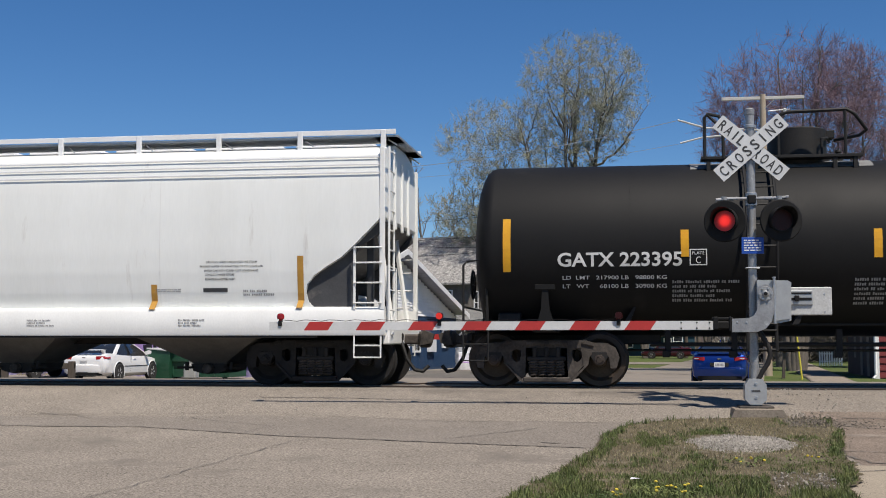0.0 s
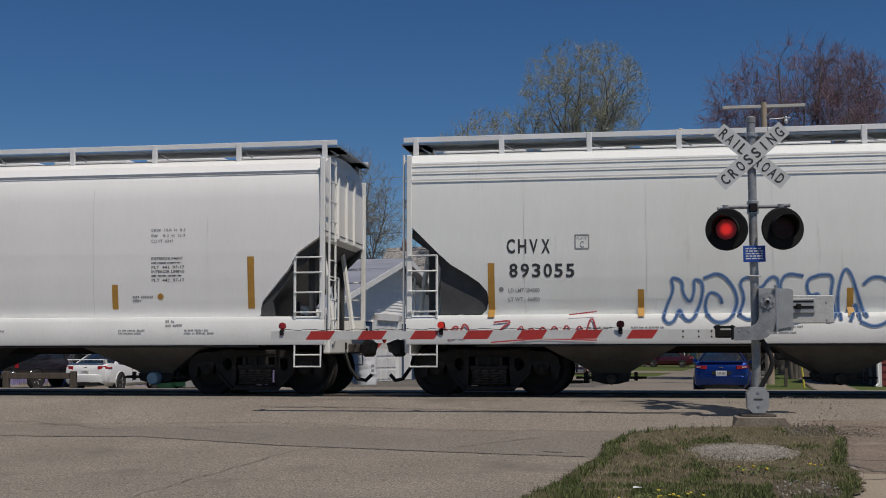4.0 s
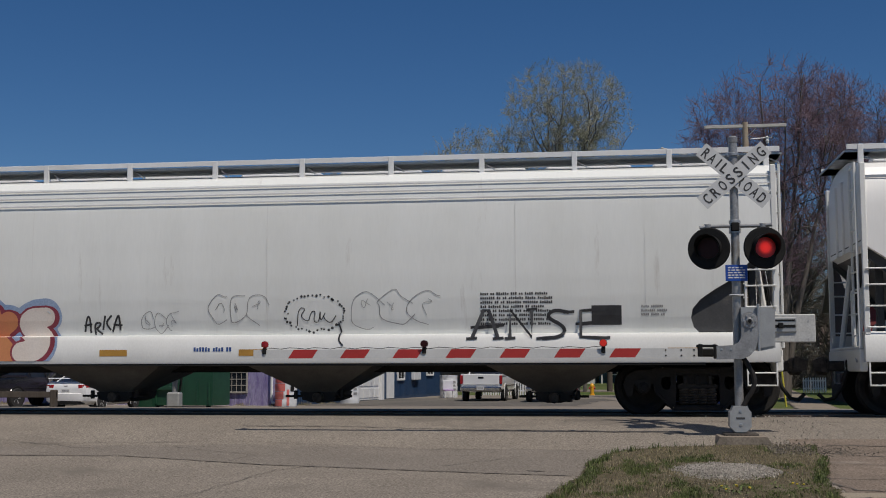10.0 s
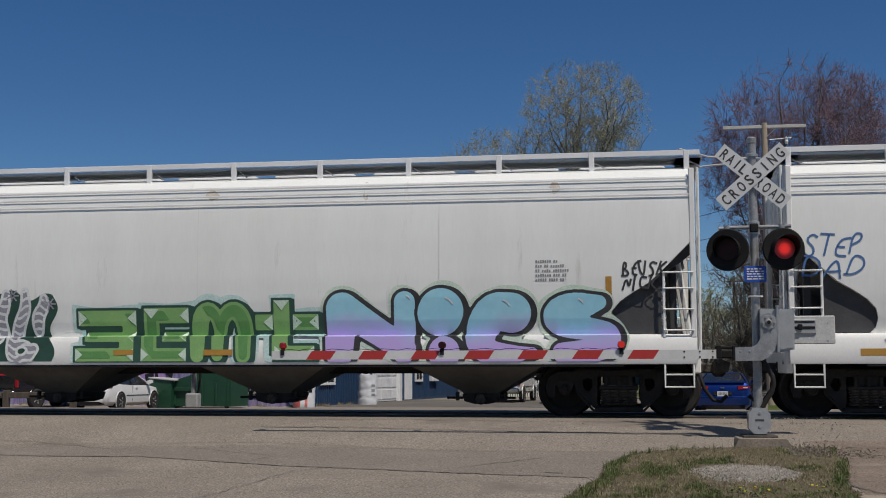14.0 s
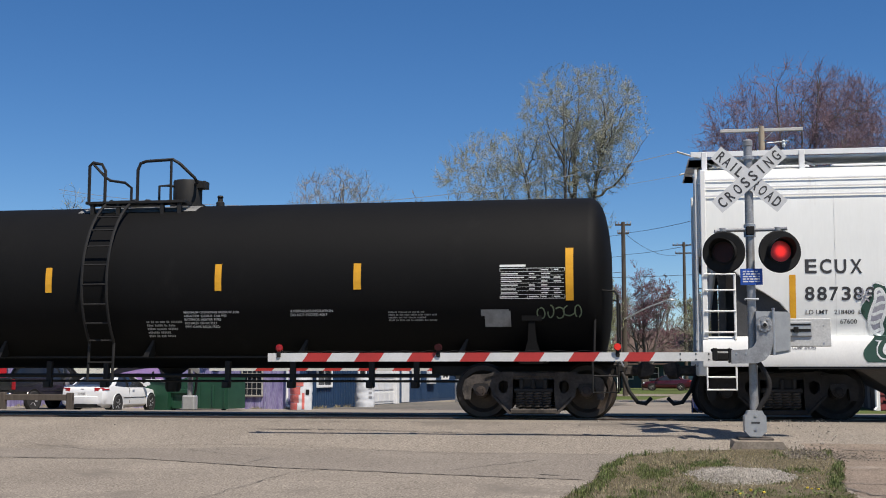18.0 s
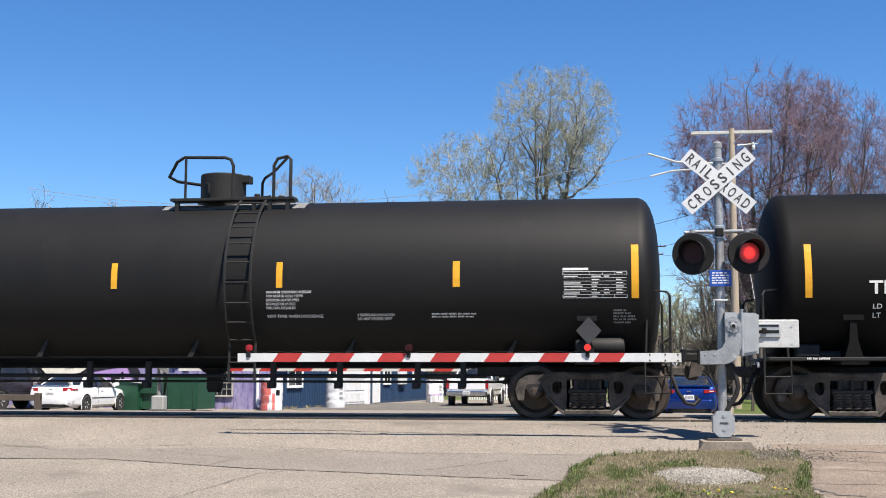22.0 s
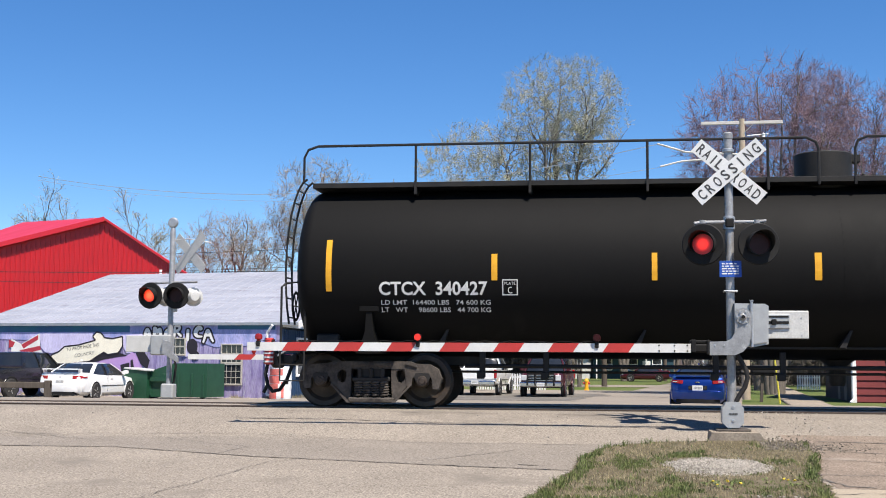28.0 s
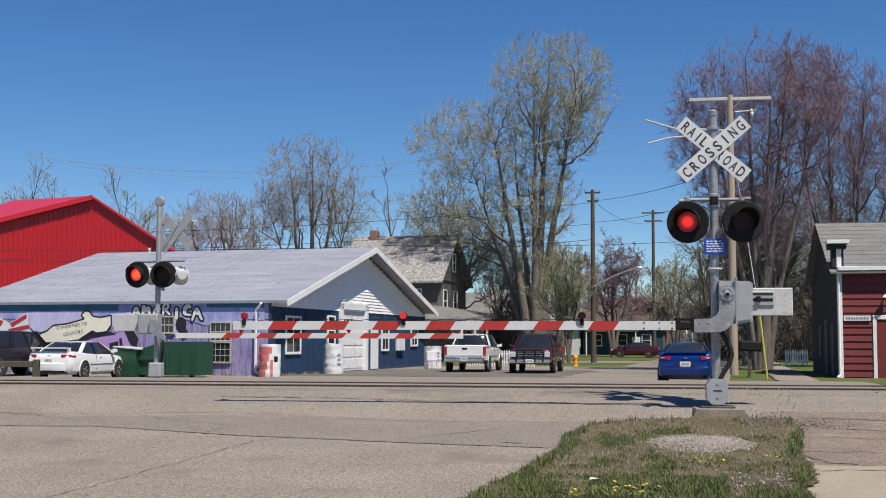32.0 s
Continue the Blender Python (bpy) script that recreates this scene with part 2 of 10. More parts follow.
BLACKS = mat("sooty_black_tank_paint", (0.003346, 0.003346, 0.003513), (0.00474, 0.00474, 0.00474), spec=0.14, rough=0.7, scale=0.7, fine=20, amount=0.3, stretch=(1, 1, 0.5), dirt=(0.00884, 0.0085, 0.00816), dirt_at=0.6, dirt_scale=0.8)
BLACKP = mat("black_part_paint", (0.011, 0.011, 0.011), (0.018, 0.017, 0.016), spec=0.3, rough=0.65, scale=4, amount=0.5)
TRUCK = mat("brake_dust_steel", (0.085, 0.070, 0.058), (0.0272, 0.0232, 0.02), rough=0.8, metal=0.1, scale=6, fine=30, amount=0.9, bump=0.006, dirt=(0.018, 0.015, 0.013), dirt_at=0.58, dirt_scale=3.0)
TRUCKD = mat("oily_steel", (0.020, 0.017, 0.015), (0.010, 0.009, 0.009), rough=0.65, metal=0.2, scale=5, fine=30, amount=0.6, bump=0.003)
# truck steel for the hoppers, near black to hold the shade beneath them
TRUCKH = mat("shaded_black_steel", (0.020, 0.017, 0.015), (0.009, 0.008, 0.008), rough=0.8, metal=0.1, scale=5, fine=30, amount=0.7, bump=0.004)
WHEEL = mat("wheel_steel", (0.075, 0.056, 0.044), (0.045, 0.035, 0.029), rough=0.6, metal=0.5, scale=4, amount=0.5)
TREAD = mat("worn_bright_steel", (0.22, 0.20, 0.185), (0.14, 0.128, 0.118), rough=0.5, metal=0.8, scale=5)
RAILM = mat("rail_steel", (0.12, 0.085, 0.065), (0.07, 0.05, 0.04), rough=0.6, metal=0.6, scale=4)
YEL = mat("yellow_reflector", (0.70, 0.36, 0.02), (0.62, 0.30, 0.015), rough=0.35, scale=6, amount=0.15)
YELD = mat("aged_yellow_reflector", (0.46, 0.25, 0.045), (0.38, 0.2, 0.035), rough=0.45, scale=6, amount=0.2)
INKB = mat("black_lettering", (0.025, 0.025, 0.028), (0.05, 0.05, 0.052), rough=0.6, scale=4, amount=0.3)
INKG = mat("faded_grey_lettering", (0.22, 0.22, 0.22), (0.30, 0.30, 0.30), rough=0.6, scale=4, amount=0.3)
INKW = mat("white_lettering", (0.74, 0.74, 0.72), (0.60, 0.60, 0.58), rough=0.5, scale=4, amount=0.2)
INKWD = mat("dusty_white_lettering", (0.34, 0.34, 0.33), (0.20, 0.20, 0.19), rough=0.6, scale=5, amount=0.4)
INKBLUE = mat("blue_lettering", (0.02, 0.06, 0.22), (0.03, 0.08, 0.26), rough=0.5, scale=4)


# ---- ground: the road humps up to the level crossing ----
RAIL_Z, TRACK_Y = 0.685, 21.75
PROFILE = [(-4000, -0.2), (-5, -0.2), (0, -0.2), (4, -0.16), (8, -0.08), (11, 0.03), (14, 0.165), (17, 0.315), (17.6, 0.395), (18.2, 0.50), (19.6, 0.655), (24.0, 0.655), (27.2, 0.59), (31, 0.40), (36, 0.15), (41, 0.02), (46, 0.0), (4000, 0.0)]


def gz(y):
    for (a, p), (b, q) in zip(PROFILE, PROFILE[1:]):
        if a <= y <= b:
            return p + (q - p) * (y - a) / (b - a)
    return 0.0


def laid(name, left, right, y0, y1, h, material, dy=0.7, nx=6, rough=0.0, seed=0, kind="structure", label="", category=""):
    """A strip of surface between two edges, following the ground at height h."""
    ny = max(2, int((y1 - y0) / dy))
    ys = sorted({y0 + (y1 - y0) * i / ny for i in range(ny + 1)} | {b for b, _ in PROFILE if y0 < b < y1})
    grid = []
    for y in ys:
        a, b = left(y), right(y)
        grid.append([(a + (b - a) * k / nx, y, gz(y) + h + (rough * noise.noise((a + (b - a) * k / nx + seed, y, 3.1)) if rough else 0)) for k in range(nx + 1)])
    # a skirt gives the strip its thickness
    mb = MB().sheet(grid)
    ob = part(name, mb, material, smooth=60)
    return tagged(ob, label, category, kind=kind)


def const(v):
    return lambda y: v


PAVE = mat("worn_concrete_asphalt", (0.2356, 0.2067, 0.1733), (0.1947, 0.1706, 0.1434), rough=0.92, scale=0.6, fine=42, amount=1.9, bump=0.012, dirt=(0.156, 0.1376, 0.1176), dirt_at=0.55, dirt_scale=0.5, spec=0.12)
PAVE_F = mat("far_street_asphalt", (0.232, 0.204, 0.172), (0.1927, 0.1706, 0.1443), rough=0.9, scale=0.25, fine=40, amount=0.4, bump=0.004, dirt=(0.152, 0.14, 0.128), dirt_at=0.62, dirt_scale=0.15, spec=0.12)
TURF = mat("thin_spring_turf", (0.12, 0.0976, 0.0656), (0.0861, 0.07216, 0.04264), rough=0.95, scale=1.6, fine=50, amount=1.4, bump=0.03, dirt=(0.168, 0.14, 0.104), dirt_at=0.54, dirt_scale=2.4, spec=0.12)
LAWN = mat("spring_lawn", (0.06, 0.096, 0.0224), (0.1066, 0.1148, 0.0451), rough=0.95, scale=0.25, fine=30, amount=0.7, bump=0.02, spec=0.12)
BAND = mat("grey_patched_asphalt", (0.205, 0.181, 0.155), (0.172, 0.152, 0.130), rough=0.92, scale=0.7, fine=42, amount=1.7, bump=0.010, dirt=(0.208, 0.184, 0.156), dirt_at=0.58, dirt_scale=0.7, spec=0.12)
CRACK = mat("crack_shadow", (0.085, 0.075, 0.065), (0.13, 0.115, 0.10), rough=0.95, scale=2)
TAR = mat("flangeway_tar", (0.028, 0.025, 0.023), (0.05, 0.045, 0.04), rough=0.85, scale=3, spec=0.12)

mb = MB()
gy = [-4000, -600, -120, -40] + [b for b, _ in PROFILE if -6 < b < 60] + [70, 100, 150, 300, 700, 4000]
gx = [-4000, -700, -200, -90, -50, -30, -15, -7, 0, 7, 15, 30, 50, 90, 200, 700, 4000]
mb.sheet([[(x, y, gz(y)) for x in gx] for y in gy])
tagged(part("ground", mb, LAWN, smooth=0), "grassy ground reaching to the horizon", "ground", kind="structure")

# pavement before the track, the panel in the crossing, and the street beyond
laid("road", const(-90), const(60), -30, 20.62, 0.012, PAVE, nx=40, label="worn tan concrete road before the crossing", category="road")
laid("crossing_panel", const(-90), const(60), 21.14, 22.36, 0.012, PAVE, nx=30, label="pavement between the two rails", category="road")
STREET = lambda y: 0.6 + (y - 24) * 0.105
laid("lot", const(-70), lambda y: STREET(y) - 4.4, 22.6, 72, 0.012, PAVE_F, nx=24, dy=1.5, label="dusty paved lot beside the building", category="road")
laid("street", lambda y: STREET(y) - 4.5, lambda y: STREET(y) + 4.6, 22.6, 400, 0.017, PAVE_F, nx=8, dy=3, label="pale asphalt street running away", category="road")
laid("cross_street", lambda y: -120, lambda y: 140, 84, 93, 0.022, PAVE_F, nx=10, dy=3, label="pale asphalt cross street", category="road")


# ---- the track through the crossing ----
RAIL_PROF = [(-.07, -.17), (.07, -.17), (.07, -.155), (.012, -.13), (.012, -.05), (.036, -.035), (.036, -.004), (.03, 0), (-.03, 0), (-.036, -.004), (-.036, -.035), (-.012, -.05), (-.012, -.13), (-.07, -.155)]
for s in (-1, 1):
    y = TRACK_Y + s * .753
    rail = part("rail", MB().prism([(y + a, RAIL_Z + b) for a, b in RAIL_PROF], -400, 400, "x"), RAILM)
    tagged(rail, "worn steel rail set flush in the pavement", "rail", group="rails of the track")
    part("rail_head", MB().box(-400, 400, y - .024, y + .024, RAIL_Z - .002, RAIL_Z + .003), TREAD, rail, "bright worn running surface")
    laid("flangeway_tar", const(-90), const(60), y - .13 if s < 0 else y - .13, y + .13, 0.004, TAR, dy=.3, nx=10, label="black tar filler beside the rail", category="road")


# ---- the freight train ----
REDTAG = mat("red_tag", (0.55, 0.05, 0.05), rough=0.4)
RUST = mat("thin_rust_stain", (0.52, 0.45, 0.36), (0.66, 0.62, 0.55), rough=0.8, scale=5, amount=0.5)
NOTICE = mat("yellow_notice_paint", (0.72, 0.50, 0.03), (0.62, 0.42, 0.03), rough=0.45, amount=0.15)
INKD2 = mat("painted_over_patch", (0.028, 0.028, 0.03), (0.035, 0.035, 0.036), rough=0.6)
ORANGE = mat("orange_spray", (0.62, 0.27, 0.10), (0.55, 0.20, 0.10), rough=0.6, scale=1.2, amount=0.2)
PINKW = mat("pale_cream_spray", (0.76, 0.70, 0.64), (0.70, 0.60, 0.52), rough=0.6, scale=1.2, amount=0.2)
MAROON = mat("maroon_spray", (0.22, 0.03, 0.05), (0.28, 0.05, 0.07), rough=0.6, scale=2)
PALEB = mat("pale_blue_spray", (0.24, 0.34, 0.52), (0.34, 0.42, 0.56), rough=0.6, scale=2)
PALEG = mat("pale_green_spray", (0.52, 0.66, 0.54), (0.64, 0.72, 0.62), rough=0.6, scale=2)
GREENB = mat("green_spray", (0.085, 0.24, 0.070), (0.13, 0.31, 0.095), rough=0.6, scale=1.5, amount=0.3)
DKGREEN = mat("dark_green_spray", (0.018, 0.055, 0.040), (0.028, 0.085, 0.06), rough=0.6, scale=2, amount=0.3)
BLUESP = mat("blue_spray", (0.045, 0.12, 0.30), (0.09, 0.19, 0.38), rough=0.6, scale=3)
REDSP = mat("red_spray", (0.42, 0.05, 0.07), (0.5, 0.1, 0.1), rough=0.6, scale=3)
WHITESP = mat("white_spray", (0.72, 0.74, 0.72), (0.62, 0.64, 0.64), rough=0.6, scale=3)
GREYSP = mat("grey_spray", (0.26, 0.255, 0.30), (0.34, 0.335, 0.37), rough=0.6, scale=3)
GREENTAG = mat("faint_green_paint_pen", (0.16, 0.20, 0.12), (0.10, 0.14, 0.08), rough=0.6, scale=3)
PALETEAL = mat("pale_teal_spray", (0.40, 0.62, 0.58), (0.60, 0.72, 0.68), rough=0.6, scale=2)
MINT = mat("pale_mint_spray", (0.62, 0.74, 0.62), (0.52, 0.66, 0.54), rough=0.6, scale=2)
GREENL = mat("light_green_spray", (0.25, 0.45, 0.16), (0.19, 0.37, 0.13), rough=0.6, scale=1.5, amount=0.3)


def two_tone_spray():
    """Cyan above, violet below, with a soft uneven border."""
    m = mat("cyan_and_violet_spray", (0.30, 0.62, 0.76), (0.36, 0.66, 0.76), rough=0.55, scale=1.0, fine=8, amount=0.12)
    nt = m.node_tree
    tc, sep, ns = nt.nodes.new("ShaderNodeTexCoord"), nt.nodes.new("ShaderNodeSeparateXYZ"), nt.nodes.new("ShaderNodeTexNoise")
    add, ramp, mix = nt.nodes.new("ShaderNodeMath"), nt.nodes.new("ShaderNodeMapRange"), nt.nodes.new("ShaderNodeMix")
    nt.links.new(tc.outputs["Object"], sep.inputs[0])
    nt.links.new(tc.outputs["Object"], ns.inputs[0])
    ns.inputs["Scale"].default_value = 0.8
    add.operation = "ADD"
    nt.links.new(sep.outputs["Z"], add.inputs[0])
    nt.links.new(ns.outputs[0], add.inputs[1])
    ramp.inputs[1].default_value, ramp.inputs[2].default_value = 1.75, 2.20
    nt.links.new(add.outputs[0], ramp.inputs[0])
    mix.data_type = "RGBA"
    nt.links.new(ramp.outputs[0], mix.inputs[0])
    mix.inputs[6].default_value = (0.50, 0.38, 0.74, 1)
    shader = nt.nodes["Principled BSDF"]
    old = shader.inputs["Base Color"].links[0].from_socket
    nt.links.new(old, mix.inputs[7])
    nt.links.new(mix.outputs[2], shader.inputs["Base Color"])
    return m


CYANPUR = two_tone_spray()


def decal(car, surf, name, vs, fs, x0, z0, ink, lift=0.010, label=""):
    """Lays flat (x, z) faces on the near side of a car."""
    mb = MB()
    mb.add([(x0 + a, surf(z0 + b) - lift * .55, z0 + b) for a, b in vs], fs)
    return part(name, mb, ink, car, label, smooth=0)


def lettering(car, surf, text, x, z, w, h, ink):
    if text == "1":
        x, w = x + w * .36, w * .28
    bold = h * .030 if h > .12 else h * .015
    vs, fs = letters(text, h / 0.70, width=w, offset=bold)
    if h < .12:
        decal(car, surf, "lettering", vs, fs, x, z, ink)["kind"] = "stuff"
        return
    # large characters are stencilled one by one
    root = list(range(len(vs)))

    def top(i):
        while root[i] != i:
            root[i] = root[root[i]]
            i = root[i]
        return i
    for f in fs:
        for i in f[1:]:
            root[top(i)] = top(f[0])
    groups = {}
    for f in fs:
        groups.setdefault(top(f[0]), []).append(f)
    for g in groups.values():
        used = sorted({i for f in g for i in f})
        at = {i: k for k, i in enumerate(used)}
        decal(car, surf, "letter", [vs[i] for i in used], [tuple(at[i] for i in f) for f in g], x, z, ink)


def patch(car, surf, name, x, z, w, h, ink, lift=0.008):
    n = max(1, int(h / 0.12))
    vs = [(a, h * k / n) for k in range(n + 1) for a in (0, w)]
    fs = [(2 * k, 2 * k + 1, 2 * k + 3, 2 * k + 2) for k in range(n)]
    if name in ("round_sticker", "dot_mark"):
        vs = [(w / 2 + w / 2 * math.cos(k * math.pi / 8), h / 2 + h / 2 * math.sin(k * math.pi / 8)) for k in range(16)]
        fs = [tuple(range(16))]
    decal(car, surf, name, vs, fs, x, z, ink, lift)


def frame_strips(w, h, t):
    vs, fs = [], []
    for a0, a1, b0, b1 in ((0, w, 0, t), (0, w, h - t, h), (0, t, t, h - t), (w - t, w, t, h - t)):
        n = len(vs)
        vs += [(a0, b0), (a1, b0), (a1, b1), (a0, b1)]
        fs.append((n, n + 1, n + 2, n + 3))
    return vs, fs


def plate_mark(car, surf, x, z, w, h, ink):
    vs, fs = frame_strips(w, h, 0.018)
    vs, fs = list(vs), list(fs)
    for text, size, a, b in (("C", h * .6, w * .36, h * .12), ("PLATE", h * .26, w * .15, h * .66)):
        lv, lf = letters(text, size, width=w * (.28 if text == "C" else .7))
        n = len(vs)
        vs += [(a + p, b + q) for p, q in lv]
        fs += [tuple(n + i for i in f) for f in lf]
    decal(car, surf, "plate_mark", vs, fs, x, z, ink)


def rows_of_bars(car, surf, x, z, w, h, n, ink):
    """Small stencilled lines that cannot be read."""
    rnd = random.Random(int(x * 100) + n)
    vs, fs = [], []
    step = h / n
    for i in range(n):
        a, end = 0.0, w * rnd.uniform(0.6, 1.0)
        cw = min(step * .5, .05)
        while a < end:
            # one short bar for each stencilled character, in groups
            for _ in range(rnd.randint(2, 7)):
                k = len(vs)
                y0, y1 = h - step * (i + 0.78), h - step * (i + rnd.choice((.18, .18, .30)))
                vs += [(a, y0), (a + cw * .72, y0), (a + cw * .72, y1), (a, y1)]
                fs.append((k, k + 1, k + 2, k + 3))
                a += cw
            a += cw * .8
    decal(car, surf, "stencil_block", vs, fs, x, z, ink)["kind"] = "stuff"


def data_table(car, surf, x, z, w, h, ink):
    vs, fs = frame_strips(w, h, 0.008)
    vs, fs = list(vs), list(fs)

    def strip(a0, a1, b0, b1):
        n = len(vs)
        vs.extend([(a0, b0), (a1, b0), (a1, b1), (a0, b1)])
        fs.append((n, n + 1, n + 2, n + 3))
    for i in range(1, 8):
        strip(0.012, w - 0.012, h * i / 8, h * i / 8 + 0.005)
    for c in (.42, .62, .8):
        strip(w * c, w * c + 0.005, 0.012, h - 0.012)
    rnd = random.Random(int(w * 1000))
    for i in range(8):
        for c0, c1 in ((.02, .4), (.45, .6), (.64, .78), (.83, .97)):
            if rnd.random() < .8:
                strip(w * c0, w * (c0 + (c1 - c0) * rnd.uniform(.5, 1)), h * (i + .36) / 8, h * (i + .66) / 8)
    strip(0, w * .4, h + 0.02, h + 0.06)
    decal(car, surf, "data_table", vs, fs, x, z, ink)["kind"] = "stuff"


def ribbon(pts, t):
    """A painted stroke of width t along 2D points."""
    vs, fs = [], []
    for i, (a, b) in enumerate(pts):
        p, q = pts[max(0, i - 1)], pts[min(len(pts) - 1, i + 1)]
        dx, dy = q[0] - p[0], q[1] - p[1]
        k = t / 2 / max(1e-6, math.hypot(dx, dy))
        vs += [(a - dy * k, b + dx * k), (a + dy * k, b - dx * k)]
        if i:
            fs.append((2 * i - 2, 2 * i - 1, 2 * i + 1, 2 * i))
    return vs, fs


def strokes(car, surf, name, x, z, lines, t, ink, lift=0.012):
    for line in lines:
        decal(car, surf, name, *ribbon(line, t), x, z, ink, lift)


def scrawl(rnd, w, h, n):
    """Looping hand strokes that fill a box w by h."""
    out = []
    for i in range(n):
        cx, r1, r2 = w * (i + .5) / n, w / n * rnd.uniform(.4, .75), h * rnd.uniform(.3, .5)
        a0, turn, cy = rnd.uniform(0, 6), rnd.choice((-1, 1)) * rnd.uniform(4, 7.5), h * rnd.uniform(.4, .6)
        out.append([(cx + r1 * math.cos(a0 + turn * k / 22) * (1 - .3 * k / 22), cy + r2 * math.sin(a0 + turn * k / 22)) for k in range(23)])
    return out


def tag_scrawl_green(car, surf, x, z, w, h):
    strokes(car, surf, "graffiti_tag", x, z, scrawl(random.Random(3), w, h, 5), 0.022, GREENTAG)


def tag_scrawl_black(car, surf, x, z, w, h):
    """A small word inside a dotted ring, with a long drip."""
    rnd = random.Random(int(x * 7))
    vs, fs = [], []
    for k in range(46):
        a = k * 2 * math.pi / 46
        cx, cz, r = w * (.5 + .5 * math.cos(a)) + rnd.gauss(0, .015), h * (.55 + .48 * math.sin(a)) + rnd.gauss(0, .015), rnd.uniform(.014, .026)
        n = len(vs)
        vs += [(cx + r * math.cos(q * 1.047), cz + r * math.sin(q * 1.047)) for q in range(6)]
        fs.append(tuple(range(n, n + 6)))
    decal(car, surf, "graffiti_dots", vs, fs, x, z, INKB)["kind"] = "stuff"
    word = smooth_line([(.10, .1), (.14, .75), (.30, .70), (.16, .45), (.34, .2), (.40, .6), (.50, .62), (.44, .25), (.56, .2), (.60, .72), (.58, .2), (.72, .62), (.64, .4), (.80, .15), (.92, .45)])
    strokes(car, surf, "graffiti_tag", x + w * .12, z + h * .15, [[(p * w * .8, q * h * .75) for p, q in word]], .016, INKB)
    strokes(car, surf, "graffiti_tag", x + w * .8, z - .15, [smooth_line([(.1, .35), (.16, .15), (.12, .05), (.2, -.05)])], .028, INKB)


def tag_outline_thin(car, surf, x, z, w, h):
    """Thin bubble outlines drawn with a paint pen."""
    rnd = random.Random(int(x * 5))
    for i in range(3):
        cx, rw = w * (i + .5) / 3, w * .19
        pts = [(cx + rw * (1 + rnd.uniform(-.25, .25)) * math.cos(a), h * .5 + h * .46 * rnd.uniform(.65, 1.1) * math.sin(a)) for a in [rnd.uniform(0, 1) + k * .7 for k in range(rnd.randint(7, 9))]]
        strokes(car, surf, "graffiti_tag", x, z, [smooth_line(pts)], .011, INKG)
        zig = [(cx + rnd.uniform(-.5, .5) * rw, h * rnd.uniform(.25, .75)) for _ in range(4)]
        strokes(car, surf, "graffiti_tag", x, z, [smooth_line(zig)], .009, INKG)


def tag_outline_blue(car, surf, x, z, w, h):
    """A spiky looping word sprayed in one thin blue line."""
    glyphs = (((.00, .15), (.02, .40), (.05, .65), (.035, .88), (.09, .80), (.085, .60), (.12, .40), (.14, .62), (.135, .84), (.18, .78), (.17, .45), (.13, .10), (.09, .12), (.075, .35), (.05, .10), (.02, .05), (.0, .15)),
              ((.18, .84), (.25, .95), (.31, .70), (.33, .40), (.29, .10), (.22, .06), (.18, .30), (.20, .62), (.25, .55), (.26, .40)),
              ((.33, .20), (.36, .50), (.33, .78), (.385, .88), (.42, .60), (.47, .88), (.51, .80), (.48, .45), (.52, .10), (.44, .06), (.42, .35), (.38, .08), (.33, .20)),
              ((.61, .86), (.53, .92), (.50, .62), (.57, .45), (.52, .15), (.57, .03), (.63, .25), (.60, .50)),
              ((.68, .88), (.62, .80), (.63, .50), (.68, .58), (.66, .35), (.70, .03), (.75, .20), (.72, .50), (.74, .88), (.68, .88)),
              ((.76, .10), (.75, .55), (.78, 1.0), (.81, .92), (.84, .50), (.87, .15)),
              ((.80, .08), (.83, .45), (.84, .10)),
              ((.86, .70), (.90, .85), (.97, .80), (1.0, .45), (.97, .10), (.90, -.03), (.84, .08)))
    for i, g in enumerate(glyphs):
        line = smooth_line(smooth_line([(p * w, q * h) for p, q in g]))
        strokes(car, surf, "graffiti_tag", x, z, [line], .062, PALEB, .012 + .001 * (i % 2))
        strokes(car, surf, "graffiti_tag", x, z, [line], .030, BLUESP, .017 + .001 * (i % 2))


def tag_black_block(car, surf, x, z, w, h):
    """Four tall black letters with heavy serifs."""
    cw = w / 4
    for i, c in enumerate("ANSE"):
        for st in MARKER[c]:
            line = [(cw * i + p * cw * .95, q * h) for p, q in st]
            strokes(car, surf, "graffiti_tag", x, z, [smooth_line(line) if c == "S" else line], .060, INKB)
            for p, q in (line[0], line[-1]):
                strokes(car, surf, "graffiti_tag", x, z, [[(p - .09, q), (p + .09, q + .012)]], .045, INKB, .013)


def blank_placard(car, surf, x, z, w, h):
    decal(car, lambda q: -1.43, "placard_holder", [(w / 2, 0), (w, h / 2), (w / 2, h), (0, h / 2)], [(0, 1, 2, 3)], x, z, INKD2)


